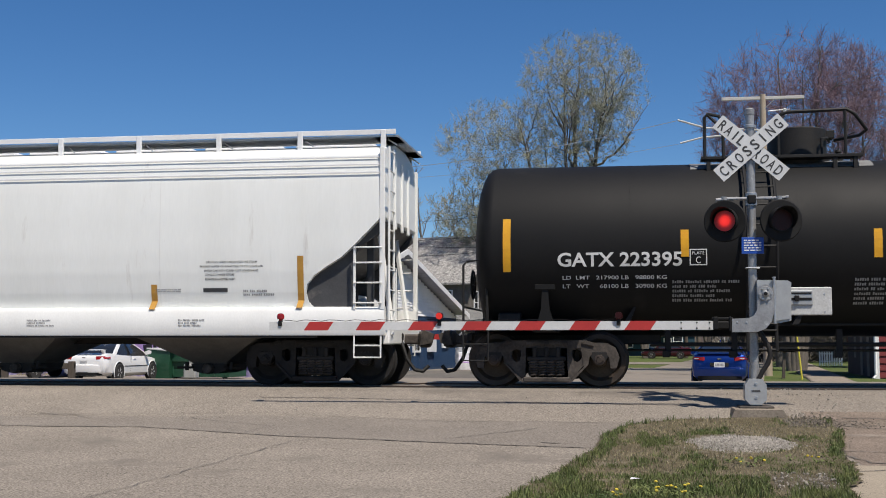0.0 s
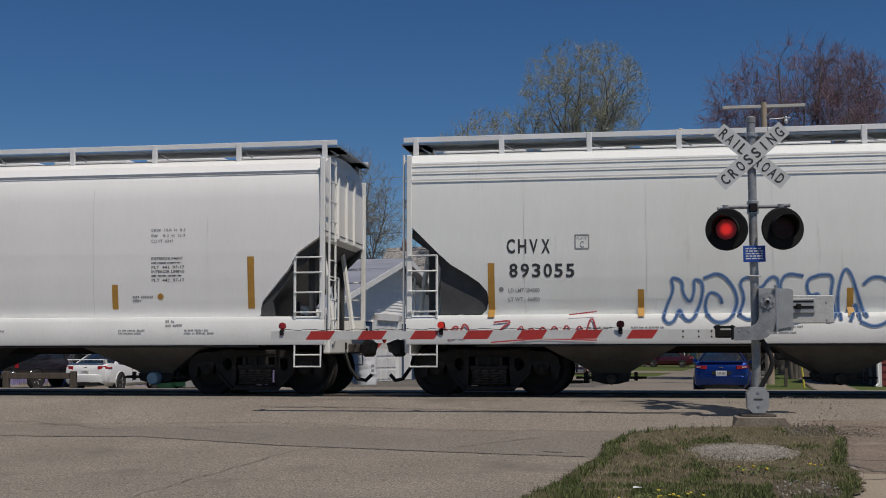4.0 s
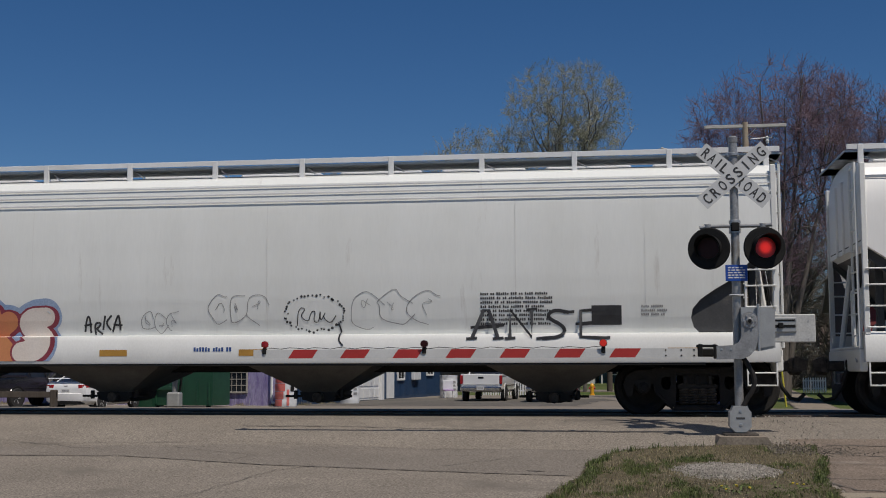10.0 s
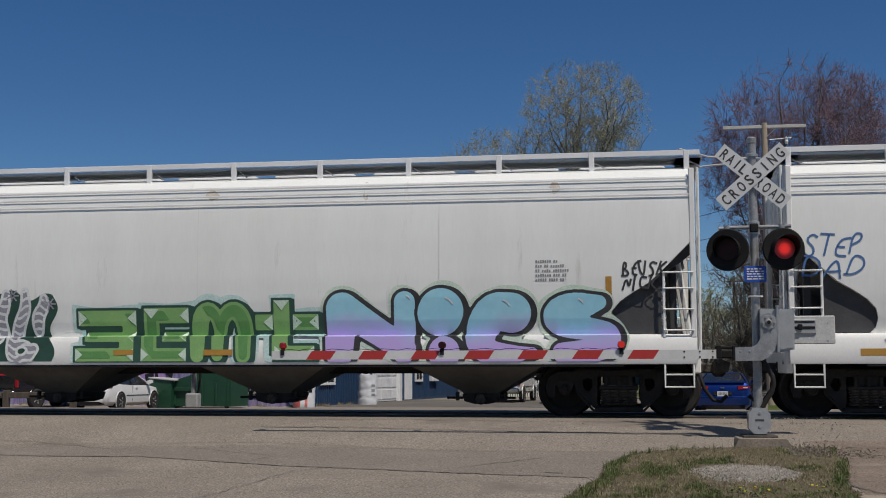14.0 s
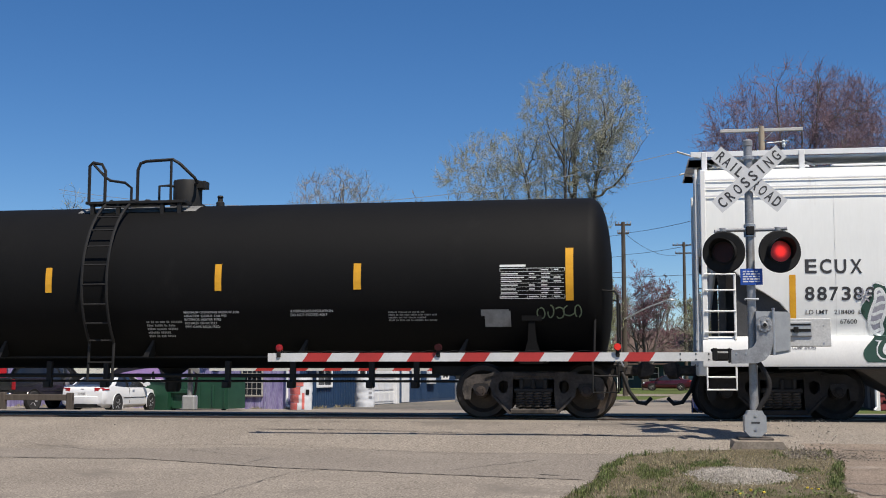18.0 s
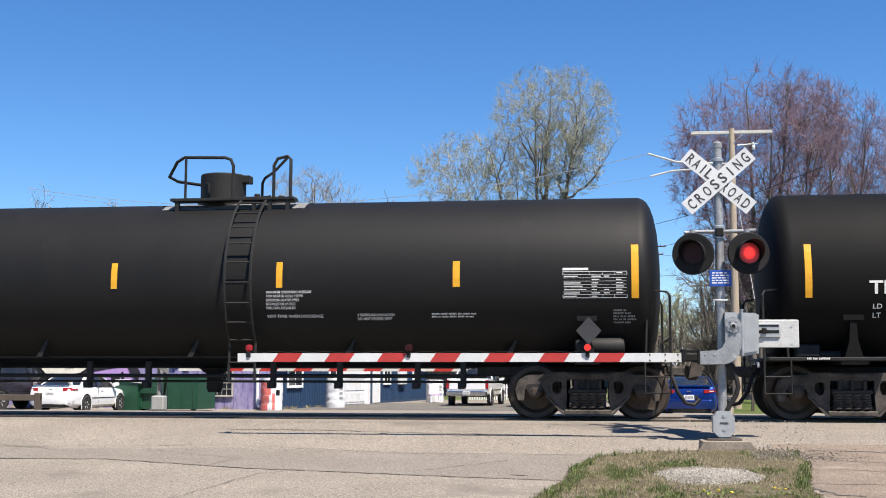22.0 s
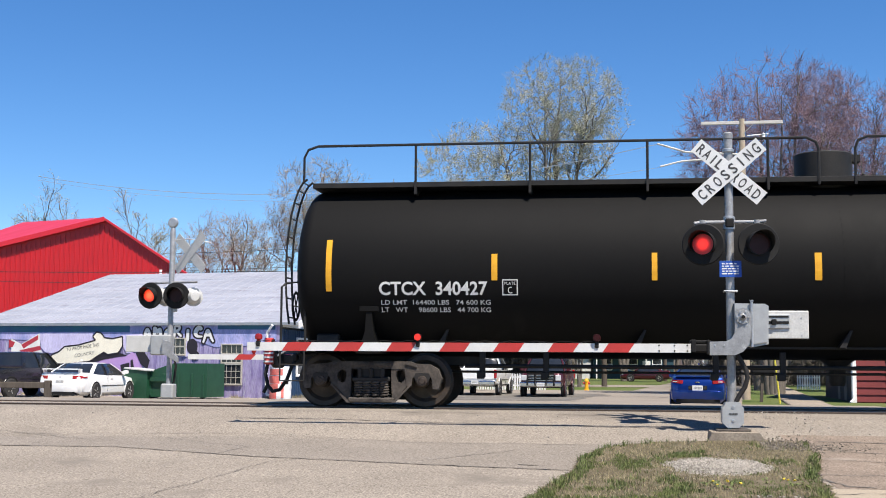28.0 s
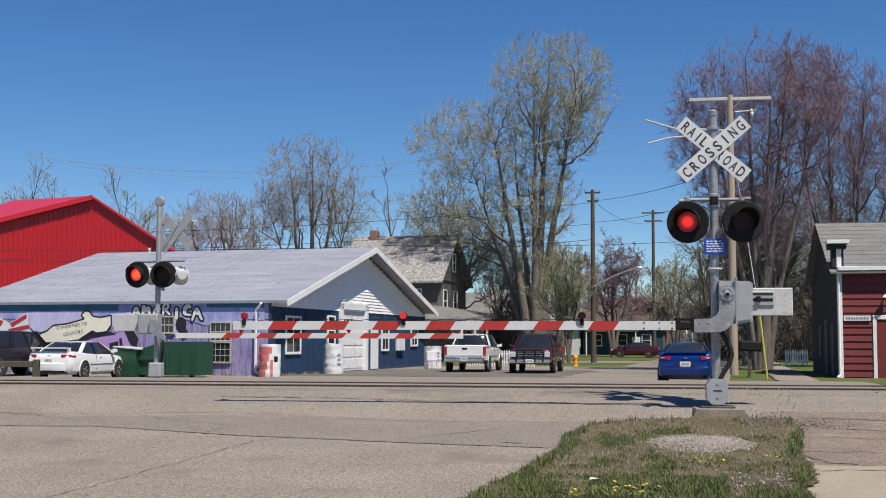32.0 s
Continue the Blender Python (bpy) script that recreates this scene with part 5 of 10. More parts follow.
    hatch = part("hatch", MB().lathe([(0, .10), (.22, .10), (.24, .07), (.34, .06), (.35, .02), (.35, -.1)], at=(lad + .22 if style != "walkway" else manway + .9, 0, top), n=20), BLACKP, car)
    for k in range(6):
        part("eye_bolt", MB().box(-.025, .025, -.05, .05, .05, .13, .01), BLACKP, hatch, at=pose(lad + .22 if style != "walkway" else manway + .9, 0, top, 0, 0, 60 * k) @ pose(.29, 0, 0))
    if style != "walkway":
        mb = MB()
        for o in (-.23, .23):
            mb.tube([(lad + o, -(R + .16) * math.cos(radians(q)), zc + (R + .16) * math.sin(radians(q))) for q in range(-40, 76, 8)] , .026, 6)
            mb.tube([(lad + o, -(R + .16) * math.cos(radians(-40)), zc + (R + .16) * math.sin(radians(-40))), (lad + o, -1.32, .62)], .026, 6)
        sl = part("side_ladder", mb, BLACKP, car)
        for q in range(-38, 76, 12):
            y, z = -(R + .16) * math.cos(radians(q)), zc + (R + .16) * math.sin(radians(q))
            part("rung", MB().tube([(lad - .23, y, z), (lad + .23, y, z)], .016, 5), BLACKP, sl)
        for z in (.64, .95):
            part("rung", MB().tube([(lad - .23, -1.32, z), (lad + .23, -1.32, z)], .016, 5), BLACKP, sl)
    return car, surf


DUSTY = mat("dusty_platform_paint", (0.20, 0.20, 0.19), (0.12, 0.12, 0.12), rough=0.8, scale=4)


def cars():
    out = []
    car, surf = make_tank("black tank car with white lettering and yellow reflectors", 63.7, 8.1, 6.83, "dusty", -1.5, -3.3)
    lettering(car, surf, "GATX 223395", -6.61, 2.014, 2.04, 0.222, INKW)
    lettering(car, surf, "LD  LMT   217900 LB   98800 KG", -6.53, 1.797, 1.71, 0.061, INKW)
    lettering(car, surf, "LT   WT     68100 LB   30900 KG", -6.53, 1.656, 1.71, 0.063, INKW)
    plate_mark(car, surf, -4.45, 2.012, 0.28, 0.266, INKW)
    rows_of_bars(car, surf, -4.73, 1.412, 1.02, 0.372, 5, INKWD)
    patch(car, surf, "reflector", -7.52, 1.928, 0.13, 0.894, YEL)
    patch(car, surf, "reflector", -4.59, 2.153, 0.13, 0.445, YEL)
    patch(car, surf, "reflector", -1.55, 2.112, 0.13, 0.462, YEL)
    rows_of_bars(car, surf, -1.84, 1.352, 0.47, 0.449, 6, INKWD)
    out.append((car, 63.7))
    car, surf = make_hopper("white covered hopper car with blue spray tag", 45.15, 9.05, 7.7, (-5.65, -1.88, 1.88, 5.6), "ridged", WHITE)
    patch(car, surf, "reflector", -7.65, 1.318, 0.11, 0.903, YELD)
    patch(car, surf, "reflector", -5.18, 1.315, 0.10, 0.447, YELD)
    patch(car, surf, "reflector", -1.88, 1.298, 0.10, 0.455, YELD)
    patch(car, surf, "reflector", 1.75, 1.315, 0.11, 0.433, YELD)
    patch(car, surf, "reflector", 4.86, 1.325, 0.11, 0.431, YELD)
    patch(car, surf, "reflector", 7.50, 1.343, 0.11, 0.888, YELD)
    lettering(car, surf, "C", -7.33, 2.389, 0.14, 0.227, INKB)
    lettering(car, surf, "H", -7.14, 2.386, 0.14, 0.227, INKB)
    lettering(car, surf, "V", -6.95, 2.383, 0.14, 0.227, INKB)
    lettering(car, surf, "X", -6.75, 2.381, 0.14, 0.226, INKB)
    lettering(car, surf, "8", -7.29, 1.990, 0.14, 0.217, INKB)
    lettering(car, surf, "9", -7.10, 1.988, 0.14, 0.217, INKB)
    lettering(car, surf, "3", -6.91, 1.986, 0.14, 0.216, INKB)
    lettering(car, surf, "0", -6.72, 1.984, 0.14, 0.216, INKB)
    lettering(car, surf, "5", -6.54, 1.982, 0.14, 0.216, INKB)
    lettering(car, surf, "5", -6.35, 1.981, 0.14, 0.215, INKB)
    lettering(car, surf, "LD LMT 204000", -7.31, 1.732, 0.52, 0.065, INKG)
    lettering(car, surf, "LT WT   66000", -7.31, 1.584, 0.52, 0.065, INKG)
    plate_mark(car, surf, -6.20, 2.433, 0.24, 0.243, INKG)
    yellow_notice(car, surf, -0.30, 1.524, 0.72, 0.266)
    tag_outline_blue(car, surf, -4.78, 1.14, 3.66, .94)
    lettering(car, surf, "CAUTION: LINED CAR DO NOT USE STEAM", 5.87, 2.122, 0.91, 0.036, INKB)
    lettering(car, surf, "BOILING WATER OR SHARP OBJECTS TO CLEAN CAR", 5.76, 2.048, 1.13, 0.034, INKB)
    lettering(car, surf, "ENTER CAR WITH CLEAN SOFT SOLED SHOES", 5.84, 1.973, 0.97, 0.037, INKB)
    lettering(car, surf, "CONSULT OWNER BEFORE", 5.85, 1.899, 0.53, 0.041, INKB)
    lettering(car, surf, "REPAIRING HOPPER BODY", 5.85, 1.824, 0.55, 0.042, INKB)
    patch(car, surf, "black_label", 5.81, 1.620, 0.44, 0.071, INKB)
    rows_of_bars(car, surf, 6.53, 1.541, 0.48, 0.126, 2, INKG)
    rows_of_bars(car, surf, 4.94, 1.617, 0.52, 0.071, 2, INKG)
    patch(car, surf, "dot_mark", -7.47, 1.744, 0.08, 0.079, INKG)
    tag_words(car, lambda z: -1.64, ("ABD",), -8.5, .98, .55, .26, REDSP)
    strokes(car, lambda z: -1.64, "graffiti_tag", -7.55, .93, [smooth_line([(.0, .30), (.35, .34), (.05, .16), (.30, .05), (.5, .3), (.46, -.05), (.62, .25), (.7, .08), (.82, .26), (.9, .05), (1.0, .28), (1.12, .05), (1.2, .3), (1.3, .05), (1.42, .28), (1.5, .06), (1.62, .44), (1.7, .1), (1.9, .12)])], .028, REDSP)
    strokes(car, lambda z: -1.64, "graffiti_tag", -7.6, .90, [[(0, .0), (.8, .06), (1.75, .03)], [(1.3, .45), (1.75, .50)]], .022, REDSP)
    for x in (-6.0, -5.3, -3.1, 1.2, 2.6, 5.4):
        rows_of_bars(car, lambda z: -1.63, x, 1.02, .5, .14, 3, INKG)
    out.append((car, 45.15))
    car, surf = make_hopper("clean white covered hopper car with smooth sides", 25.22, 9.5, 8.11, (-6.04, -2.0, 2.07, 6.08), "smooth", WHITE_B)
    patch(car, surf, "reflector", -2.68, 1.497, 0.10, 0.428, YELD)
    patch(car, surf, "reflector", 0.05, 1.496, 0.12, 0.440, YELD)
    patch(car, surf, "reflector", 2.81, 1.503, 0.11, 0.441, YELD)
    patch(car, surf, "reflector", 5.62, 1.500, 0.11, 0.431, YELD)
    patch(car, surf, "reflector", 8.10, 1.498, 0.12, 0.895, YELD)
    patch(car, surf, "reflector", -8.03, 1.496, 0.10, 0.872, YELD)
    patch(car, surf, "reflector", -5.45, 1.477, 0.11, 0.441, YELD)
    lettering(car, surf, "DOWX", -7.55, 2.578, 0.91, 0.182, INKB)
    lettering(car, surf, "60385", -7.54, 2.147, 0.86, 0.175, INKB)
    lettering(car, surf, "LD LMT  219100", -7.50, 1.843, 0.79, 0.070, INKB)
    lettering(car, surf, "LT   WT    66900", -7.50, 1.697, 0.79, 0.071, INKB)
    plate_mark(car, surf, -5.97, 2.331, 0.24, 0.249, INKB)
    lettering(car, surf, "10 HATCH", -0.08, 2.076, 0.33, 0.055, INKB)
    lettering(car, surf, "LINED CAR-WEAR RUBBER SHOES WHEN ENTERING CAR.", 1.03, 1.702, 1.72, 0.051, INKG)
    lettering(car, surf, "SHARP OBJECTS MUST NOT CONTACT LINING.", 1.03, 1.614, 1.38, 0.055, INKG)
    lettering(car, surf, "EXW  10-8  H  8-3", 6.36, 2.855, 0.62, 0.045, INKG)
    lettering(car, surf, "EW    8-2  H  15-2", 6.36, 2.758, 0.62, 0.045, INKG)
    lettering(car, surf, "CU FT  6241", 6.36, 2.661, 0.39, 0.050, INKG)
    lettering(car, surf, "EXTERIOR PAINT", 6.36, 2.356, 0.58, 0.048, INKB)
    rows_of_bars(car, surf, 6.36, 2.280, 0.69, 0.046, 1, INKB)
    lettering(car, surf, "PLT  442  07-17", 6.36, 2.205, 0.60, 0.048, INKB)
    lettering(car, surf, "INTERIOR LINING", 6.36, 2.130, 0.60, 0.048, INKB)
    rows_of_bars(car, surf, 6.36, 2.055, 0.69, 0.047, 1, INKB)
    lettering(car, surf, "PLT  442  07-17", 6.36, 1.980, 0.60, 0.049, INKB)
    patch(car, surf, "round_sticker", -3.21, 1.711, 0.13, 0.119, YELD)
    patch(car, surf, "round_sticker", 3.33, 1.652, 0.12, 0.114, YELD)
    patch(car, surf, "round_sticker", 6.46, 1.661, 0.11, 0.111, YELD)
    rows_of_bars(car, surf, 6.00, 1.618, 0.25, 0.129, 2, INKG)
    outline_box(car, surf, -1.76, 1.569, 0.26, 0.117)
    rows_of_bars(car, surf, 6.66, 1.175, 0.22, 0.138, 2, INKG)
    for x in (-7.5, -6.8, -4.2, -2.0, 1.7, 3.2, 5.8, 7.0):
        rows_of_bars(car, lambda z: -1.63, x, 1.05, .5, .10, 2, INKG)
    out.append((car, 25.22))
    car, surf = make_hopper("white covered hopper car with orange and black graffiti", 4.85, 9.6, 8.3, (-5.85, -2.05, 1.75, 5.9), "ridged", WHITE)
    lettering(car, surf, "C", -7.79, 2.525, 0.16, 0.215, INKB)
    lettering(car, surf, "B", -7.56, 2.523, 0.16, 0.214, INKB)
    lettering(car, surf, "F", -7.33, 2.520, 0.16, 0.214, INKB)
    lettering(car, surf, "X", -7.10, 2.517, 0.16, 0.214, INKB)
    lettering(car, surf, "4", -7.78, 2.083, 0.14, 0.195, INKB)
    lettering(car, surf, "7", -7.59, 2.081, 0.14, 0.195, INKB)
    lettering(car, surf, "0", -7.40, 2.080, 0.14, 0.194, INKB)
    lettering(car, surf, "1", -7.21, 2.078, 0.14, 0.194, INKB)
    lettering(car, surf, "9", -7.02, 2.076, 0.14, 0.194, INKB)
    lettering(car, surf, "9", -6.84, 2.074, 0.14, 0.194, INKB)
    lettering(car, surf, "LD LMT  219900", -7.77, 1.672, 0.85, 0.072, INKB)
    lettering(car, surf, "LT  WT     66100", -7.77, 1.526, 0.76, 0.073, INKB)
    plate_mark(car, surf, -6.57, 2.305, 0.24, 0.231, INKG)
    bubble_word(car, surf, WORD_ORANGE, -6.35, .91, (.973, .98), (ORANGE, PINKW, PINKW, PINKW), MAROON, PALEB, None, .035, .13)
    rows_of_bars(car, surf, 4.74, 1.485, 1.43, 0.568, 8, INKB)
    tag_black_block(car, surf, 4.60, 1.270, 2.33, 0.478)
    patch(car, surf, "black_label", 6.58, 1.491, 0.49, 0.320, INKB)
    tag_scrawl_black(car, surf, 1.38, 1.364, 1.04, 0.644)
    tag_outline_thin(car, surf, 2.51, 1.395, 1.58, 0.766)
    tag_words(car, surf, ("ARKA",), -2.25, 1.405, .69, .28, INKB)
    tag_outline_thin(car, surf, 0.06, 1.507, 0.99, 0.611)
    tag_outline_thin(car, surf, -1.19, 1.379, 0.71, 0.453)
    tag_words(car, surf, ("STEP", "DAD"), -9.37, 2.267, .98, .70, BLUESP)
    rows_of_bars(car, surf, 7.39, 1.624, 0.49, 0.199, 3, INKG)
    tag_words(car, surf, ("WH!",), -7.95, 1.38, .42, .18, INKB)
    tag_outline_thin(car, surf, -8.12, 1.127, .95, .2)
    for x in (-8.5, -1.9, .6, 7.8):
        patch(car, lambda z: -1.63, "reflector", x, 1.0, .5, .11, YELD)
    rows_of_bars(car, lambda z: -1.63, -.2, 1.05, .8, .12, 1, INKBLUE)
    out.append((car, 4.85))
    car, surf = make_hopper("white covered hopper car covered in bright bubble graffiti", -15.73, 9.57, 8.27, (-6.0, -1.9, 2.15, 5.9), "ridged", WHITE)
    lettering(car, surf, "E", -7.92, 2.368, 0.18, 0.219, INKB)
    lettering(car, surf, "C", -7.69, 2.365, 0.18, 0.219, INKB)
    lettering(car, surf, "U", -7.46, 2.362, 0.18, 0.218, INKB)
    lettering(car, surf, "X", -7.22, 2.360, 0.18, 0.218, INKB)
    lettering(car, surf, "8", -7.93, 1.936, 0.15, 0.210, INKB)
    lettering(car, surf, "8", -7.74, 1.934, 0.15, 0.209, INKB)
    lettering(car, surf, "7", -7.55, 1.933, 0.14, 0.209, INKB)
    lettering(car, surf, "3", -7.36, 1.931, 0.14, 0.209, INKB)
    lettering(car, surf, "8", -7.18, 1.929, 0.14, 0.208, INKB)
    lettering(car, surf, "9", -6.99, 1.928, 0.14, 0.208, INKB)
    lettering(car, surf, "LD LMT   218400  LB", -7.92, 1.706, 0.92, 0.070, INKB)
    lettering(car, surf, "LT  WT      67600", -7.92, 1.553, 0.79, 0.071, INKB)
    plate_mark(car, surf, -6.62, 2.229, 0.25, 0.168, INKG)
    patch(car, surf, "reflector", -8.17, 1.440, 0.10, 0.901, YEL)
    patch(car, surf, "reflector", -5.00, 1.415, 0.11, 0.429, YELD)
    patch(car, surf, "reflector", 4.51, 1.429, 0.11, 0.429, YELD)
    patch(car, surf, "reflector", 1.48, 1.428, 0.09, 0.430, YELD)
    patch(car, surf, "reflector", 8.09, 1.443, 0.10, 0.865, YELD)
    bubble_word(car, surf, WORD_BLUE, 3.40, .88, (.97, .985), (CYANPUR,), INKB, PALEG)
    block_word(car, surf, -1.16, .91)
    mural_white_on_green(car, surf, -6.97, 0.896, 5.37, 1.314)
    tag_words(car, surf, ("BEUSK", "NICKS"), 8.34, 2.084, .72, .48, INKB)
    rows_of_bars(car, surf, 6.94, 2.225, 0.52, 0.383, 5, INKG)
    rows_of_bars(car, surf, 4.66, 1.559, 0.50, 0.201, 3, INKG)
    for rx, rz, rw, rh in ((-6.1, 3.70, .16, .30), (-3.4, 3.74, .12, .22), (1.2, 3.72, .20, .20), (4.0, 3.66, .10, .34), (7.2, 3.70, .14, .24)):
        blot = [(rw * (.5 + .5 * math.cos(q * .524) * (1 + .4 * math.sin(q * 2.3 + rx))), rh * (.5 + .5 * math.sin(q * .524))) for q in range(12)]
        decal(car, surf, "rust_stain", blot, [tuple(range(12))], rx, rz, RUST, .004, "brown rust stain under the roof edge")
    lettering(car, surf, "2 INCH HF COMP SHOES", -8.47, 1.145, 0.68, 0.065, INKG)
    out.append((car, -15.73))
    car, surf = make_tank("black tank car with a dusty top platform", -34.97, 8.23, 6.9, "slim", -.4, -.75, BLACKS)
    patch(car, surf, "reflector", -7.66, 1.997, 0.11, 0.874, YEL)
    patch(car, surf, "reflector", -4.58, 2.199, 0.11, 0.446, YEL)
    patch(car, surf, "reflector", -1.74, 2.179, 0.12, 0.447, YEL)
    patch(car, surf, "reflector", 1.40, 2.185, 0.12, 0.466, YEL)
    patch(car, surf, "reflector", 3.87, 2.182, 0.13, 0.448, YEL)
    patch(car, surf, "reflector", 7.48, 1.967, 0.13, 0.883, YEL)
    lettering(car, surf, "TILX  252128", -6.66, 2.059, 1.96, 0.207, INKW)
    lettering(car, surf, "LD  LMT  187700 LB  85150 KG", -6.60, 1.819, 1.66, 0.078, INKW)
    lettering(car, surf, "LT   WT    75300 LB  34150 KG", -6.60, 1.675, 1.66, 0.080, INKW)
    plate_mark(car, surf, -4.42, 2.046, 0.26, 0.245, INKW)
    lettering(car, surf, "MAXIMUM OPERATING PRESSURE FOR", 0.81, 1.799, 1.01, 0.036, INKW)
    lettering(car, surf, "HEATER COILS 150 PSI", 0.81, 1.737, 0.77, 0.038, INKW)
    lettering(car, surf, "EXTERIOR HEATER PIPES", 0.81, 1.675, 0.67, 0.039, INKW)
    lettering(car, surf, "NO INLET OR OUTLET", 0.81, 1.614, 0.59, 0.040, INKW)
    lettering(car, surf, "PIPE CAPS REQUIRED", 0.81, 1.552, 0.63, 0.040, INKW)
    lettering(car, surf, "4 FIBERGLASS INSULATION", 2.74, 1.806, 0.75, 0.042, INKW)
    lettering(car, surf, "DO NOT EXCEED 400 F", 2.74, 1.741, 0.65, 0.043, INKW)
    data_table(car, surf, 6.38, 2.003, 1.09, 0.511, INKW)
    rows_of_bars(car, surf, 4.46, 1.638, 0.94, 0.179, 4, INKWD)
    rows_of_bars(car, surf, 0.10, 1.383, 0.51, 0.303, 5, INKWD)
    patch(car, surf, "stencil_patch", 6.05, 1.722, 0.47, 0.107, INKWD)
    tag_scrawl_green(car, surf, 6.99, 1.673, 0.76, 0.216)
    patch(car, surf, "data_plate", 6.11, 1.543, 0.44, 0.259, INKWD)
    out.append((car, -34.97))
    car, surf = make_tank("black tank car with a streaked side ladder", -53.07, 8.18, 6.92, "plain", .4, 1.0)
    patch(car, surf, "reflector", -7.47, 2.010, 0.10, 0.888, YEL)
    patch(car, surf, "reflector", -4.42, 2.227, 0.10, 0.460, YEL)
    patch(car, surf, "reflector", -1.32, 2.223, 0.11, 0.451, YEL)
    patch(car, surf, "reflector", 1.64, 2.220, 0.11, 0.443, YEL)
    patch(car, surf, "reflector", 4.69, 2.215, 0.12, 0.434, YEL)
    patch(car, surf, "reflector", 7.66, 2.008, 0.12, 0.894, YEL)
    lettering(car, surf, "VTGX  255027", -6.94, 1.987, 2.48, 0.279, INKW)
    lettering(car, surf, "LD LMT  204300 LB  92650 KG", -6.44, 1.826, 1.53, 0.071, INKW)
    lettering(car, surf, "LT   WT     81700 LB  37050 KG", -6.43, 1.698, 1.53, 0.072, INKW)
    plate_mark(car, surf, -4.20, 2.010, 0.26, 0.272, INKW)
    lettering(car, surf, "MAXIMUM OPERATING PRESSURE", 1.47, 2.127, 0.79, 0.041, INKW)
    lettering(car, surf, "FOR HEATER COILS 150 PSI", 1.47, 2.059, 0.64, 0.043, INKW)
    lettering(car, surf, "EXTERIOR HEATER PIPES", 1.46, 1.991, 0.58, 0.043, INKW)
    lettering(car, surf, "NO INLET OR OUTLET", 1.46, 1.923, 0.52, 0.044, INKW)
    lettering(car, surf, "PIPE CAPS REQUIRED", 1.46, 1.856, 0.51, 0.044, INKW)
    lettering(car, surf, "VENT TANK WHEN UNLOADING", 1.46, 1.713, 0.98, 0.052, INKW)
    lettering(car, surf, "4 FIBERGLASS INSULATION", 3.04, 1.734, 0.64, 0.043, INKW)
    lettering(car, surf, "DO NOT EXCEED 300 F", 3.04, 1.669, 0.59, 0.044, INKW)
    data_table(car, surf, 6.53, 2.014, 1.06, 0.441, INKW)
    rows_of_bars(car, surf, 7.36, 1.592, 0.34, 0.245, 5, INKWD)
    rows_of_bars(car, surf, 4.32, 1.698, 1.03, 0.092, 2, INKW)
    blank_placard(car, surf, 6.74, 1.243, 0.42, 0.463)
    patch(car, surf, "red_tag", 6.99, 1.130, 0.15, 0.094, REDTAG)
    patch(car, surf, "red_tag", -6.80, 1.118, 0.15, 0.108, REDTAG)
    out.append((car, -53.07))
    car, surf = make_tank("black pressure tank car with a full-length top walkway", -71.85, 9.25, 7.83, "walkway", .2, .9, BLACKS)
    patch(car, surf, "reflector", -8.56, 1.970, 0.10, 0.887, YEL)
    patch(car, surf, "reflector", -5.72, 2.149, 0.10, 0.444, YEL)
    patch(car, surf, "reflector", -3.07, 2.141, 0.09, 0.456, YEL)
    patch(car, surf, "reflector", -0.47, 2.134, 0.11, 0.448, YEL)
    patch(car, surf, "reflector", 2.29, 2.127, 0.12, 0.449, YEL)
    patch(car, surf, "reflector", 5.16, 2.169, 0.10, 0.461, YEL)
    patch(car, surf, "reflector", 8.09, 1.966, 0.11, 0.887, YEL)
    lettering(car, surf, "CTCX  340427", -7.64, 1.913, 1.85, 0.216, INKW)
    lettering(car, surf, "LD LMT  164400 LBS   74 600 KG", -7.61, 1.749, 1.87, 0.075, INKW)
    lettering(car, surf, "LT   WT     98600 LBS   44 700 KG", -7.61, 1.625, 1.87, 0.077, INKW)
    plate_mark(car, surf, -5.54, 1.900, 0.26, 0.265, INKW)
    yellow_notice(car, surf, 2.29, 1.783, 0.78, 0.260)
    lettering(car, surf, "LIQUEFIED", 5.66, 2.023, 0.62, 0.093, INKW)
    lettering(car, surf, "PETROLEUM GAS", 5.60, 1.889, 1.05, 0.101, INKW)
    lettering(car, surf, "NON-ODORIZED", 5.70, 1.632, 0.92, 0.084, INKW)
    data_table(car, surf, 6.72, 1.999, 1.05, 0.468, INKW)
    rows_of_bars(car, surf, 5.89, 1.764, 0.65, 0.093, 2, INKWD)
    rows_of_bars(car, surf, 4.89, 1.767, 0.48, 0.133, 3, INKWD)
    rows_of_bars(car, surf, 5.54, 2.263, 1.06, 0.395, 3, INKD2)
    hazard_placard(car, surf, 7.77, 1.291, 0.39, 0.393)
    rows_of_bars(car, surf, 1.02, 2.753, 0.33, 0.175, 3, INKW)
    device = part("end_device", MB().box(-9.98, -9.80, -.30, -.06, .72, .98, .03), REDTAG, car, "red end-of-train marker box hung on the coupler")
    part("marker_lamp", MB().lathe([(0, -.07), (.05, -.06), (.06, 0)], at=(-9.89, -.30, 1.10), axis="y", n=14).box(-9.96, -9.82, -.32, -.10, 1.04, 1.20, .02), REDTAG, device, "red marker lamp")
    part("brake_hose", MB().tube([(-9.92, -.20, .74), (-9.95, -.24, .55), (-9.90, -.26, .36), (-9.98, -.22, .22)], .034, 8), BLACKP, device, "black rubber hose hanging down")
    for k in range(3):
        part("band", MB().box(-9.985, -9.795, -.305, -.298, .76 + k * .075, .79 + k * .075), INKW, device)
    out.append((car, -71.85))
    return out


TRAIN = cars()


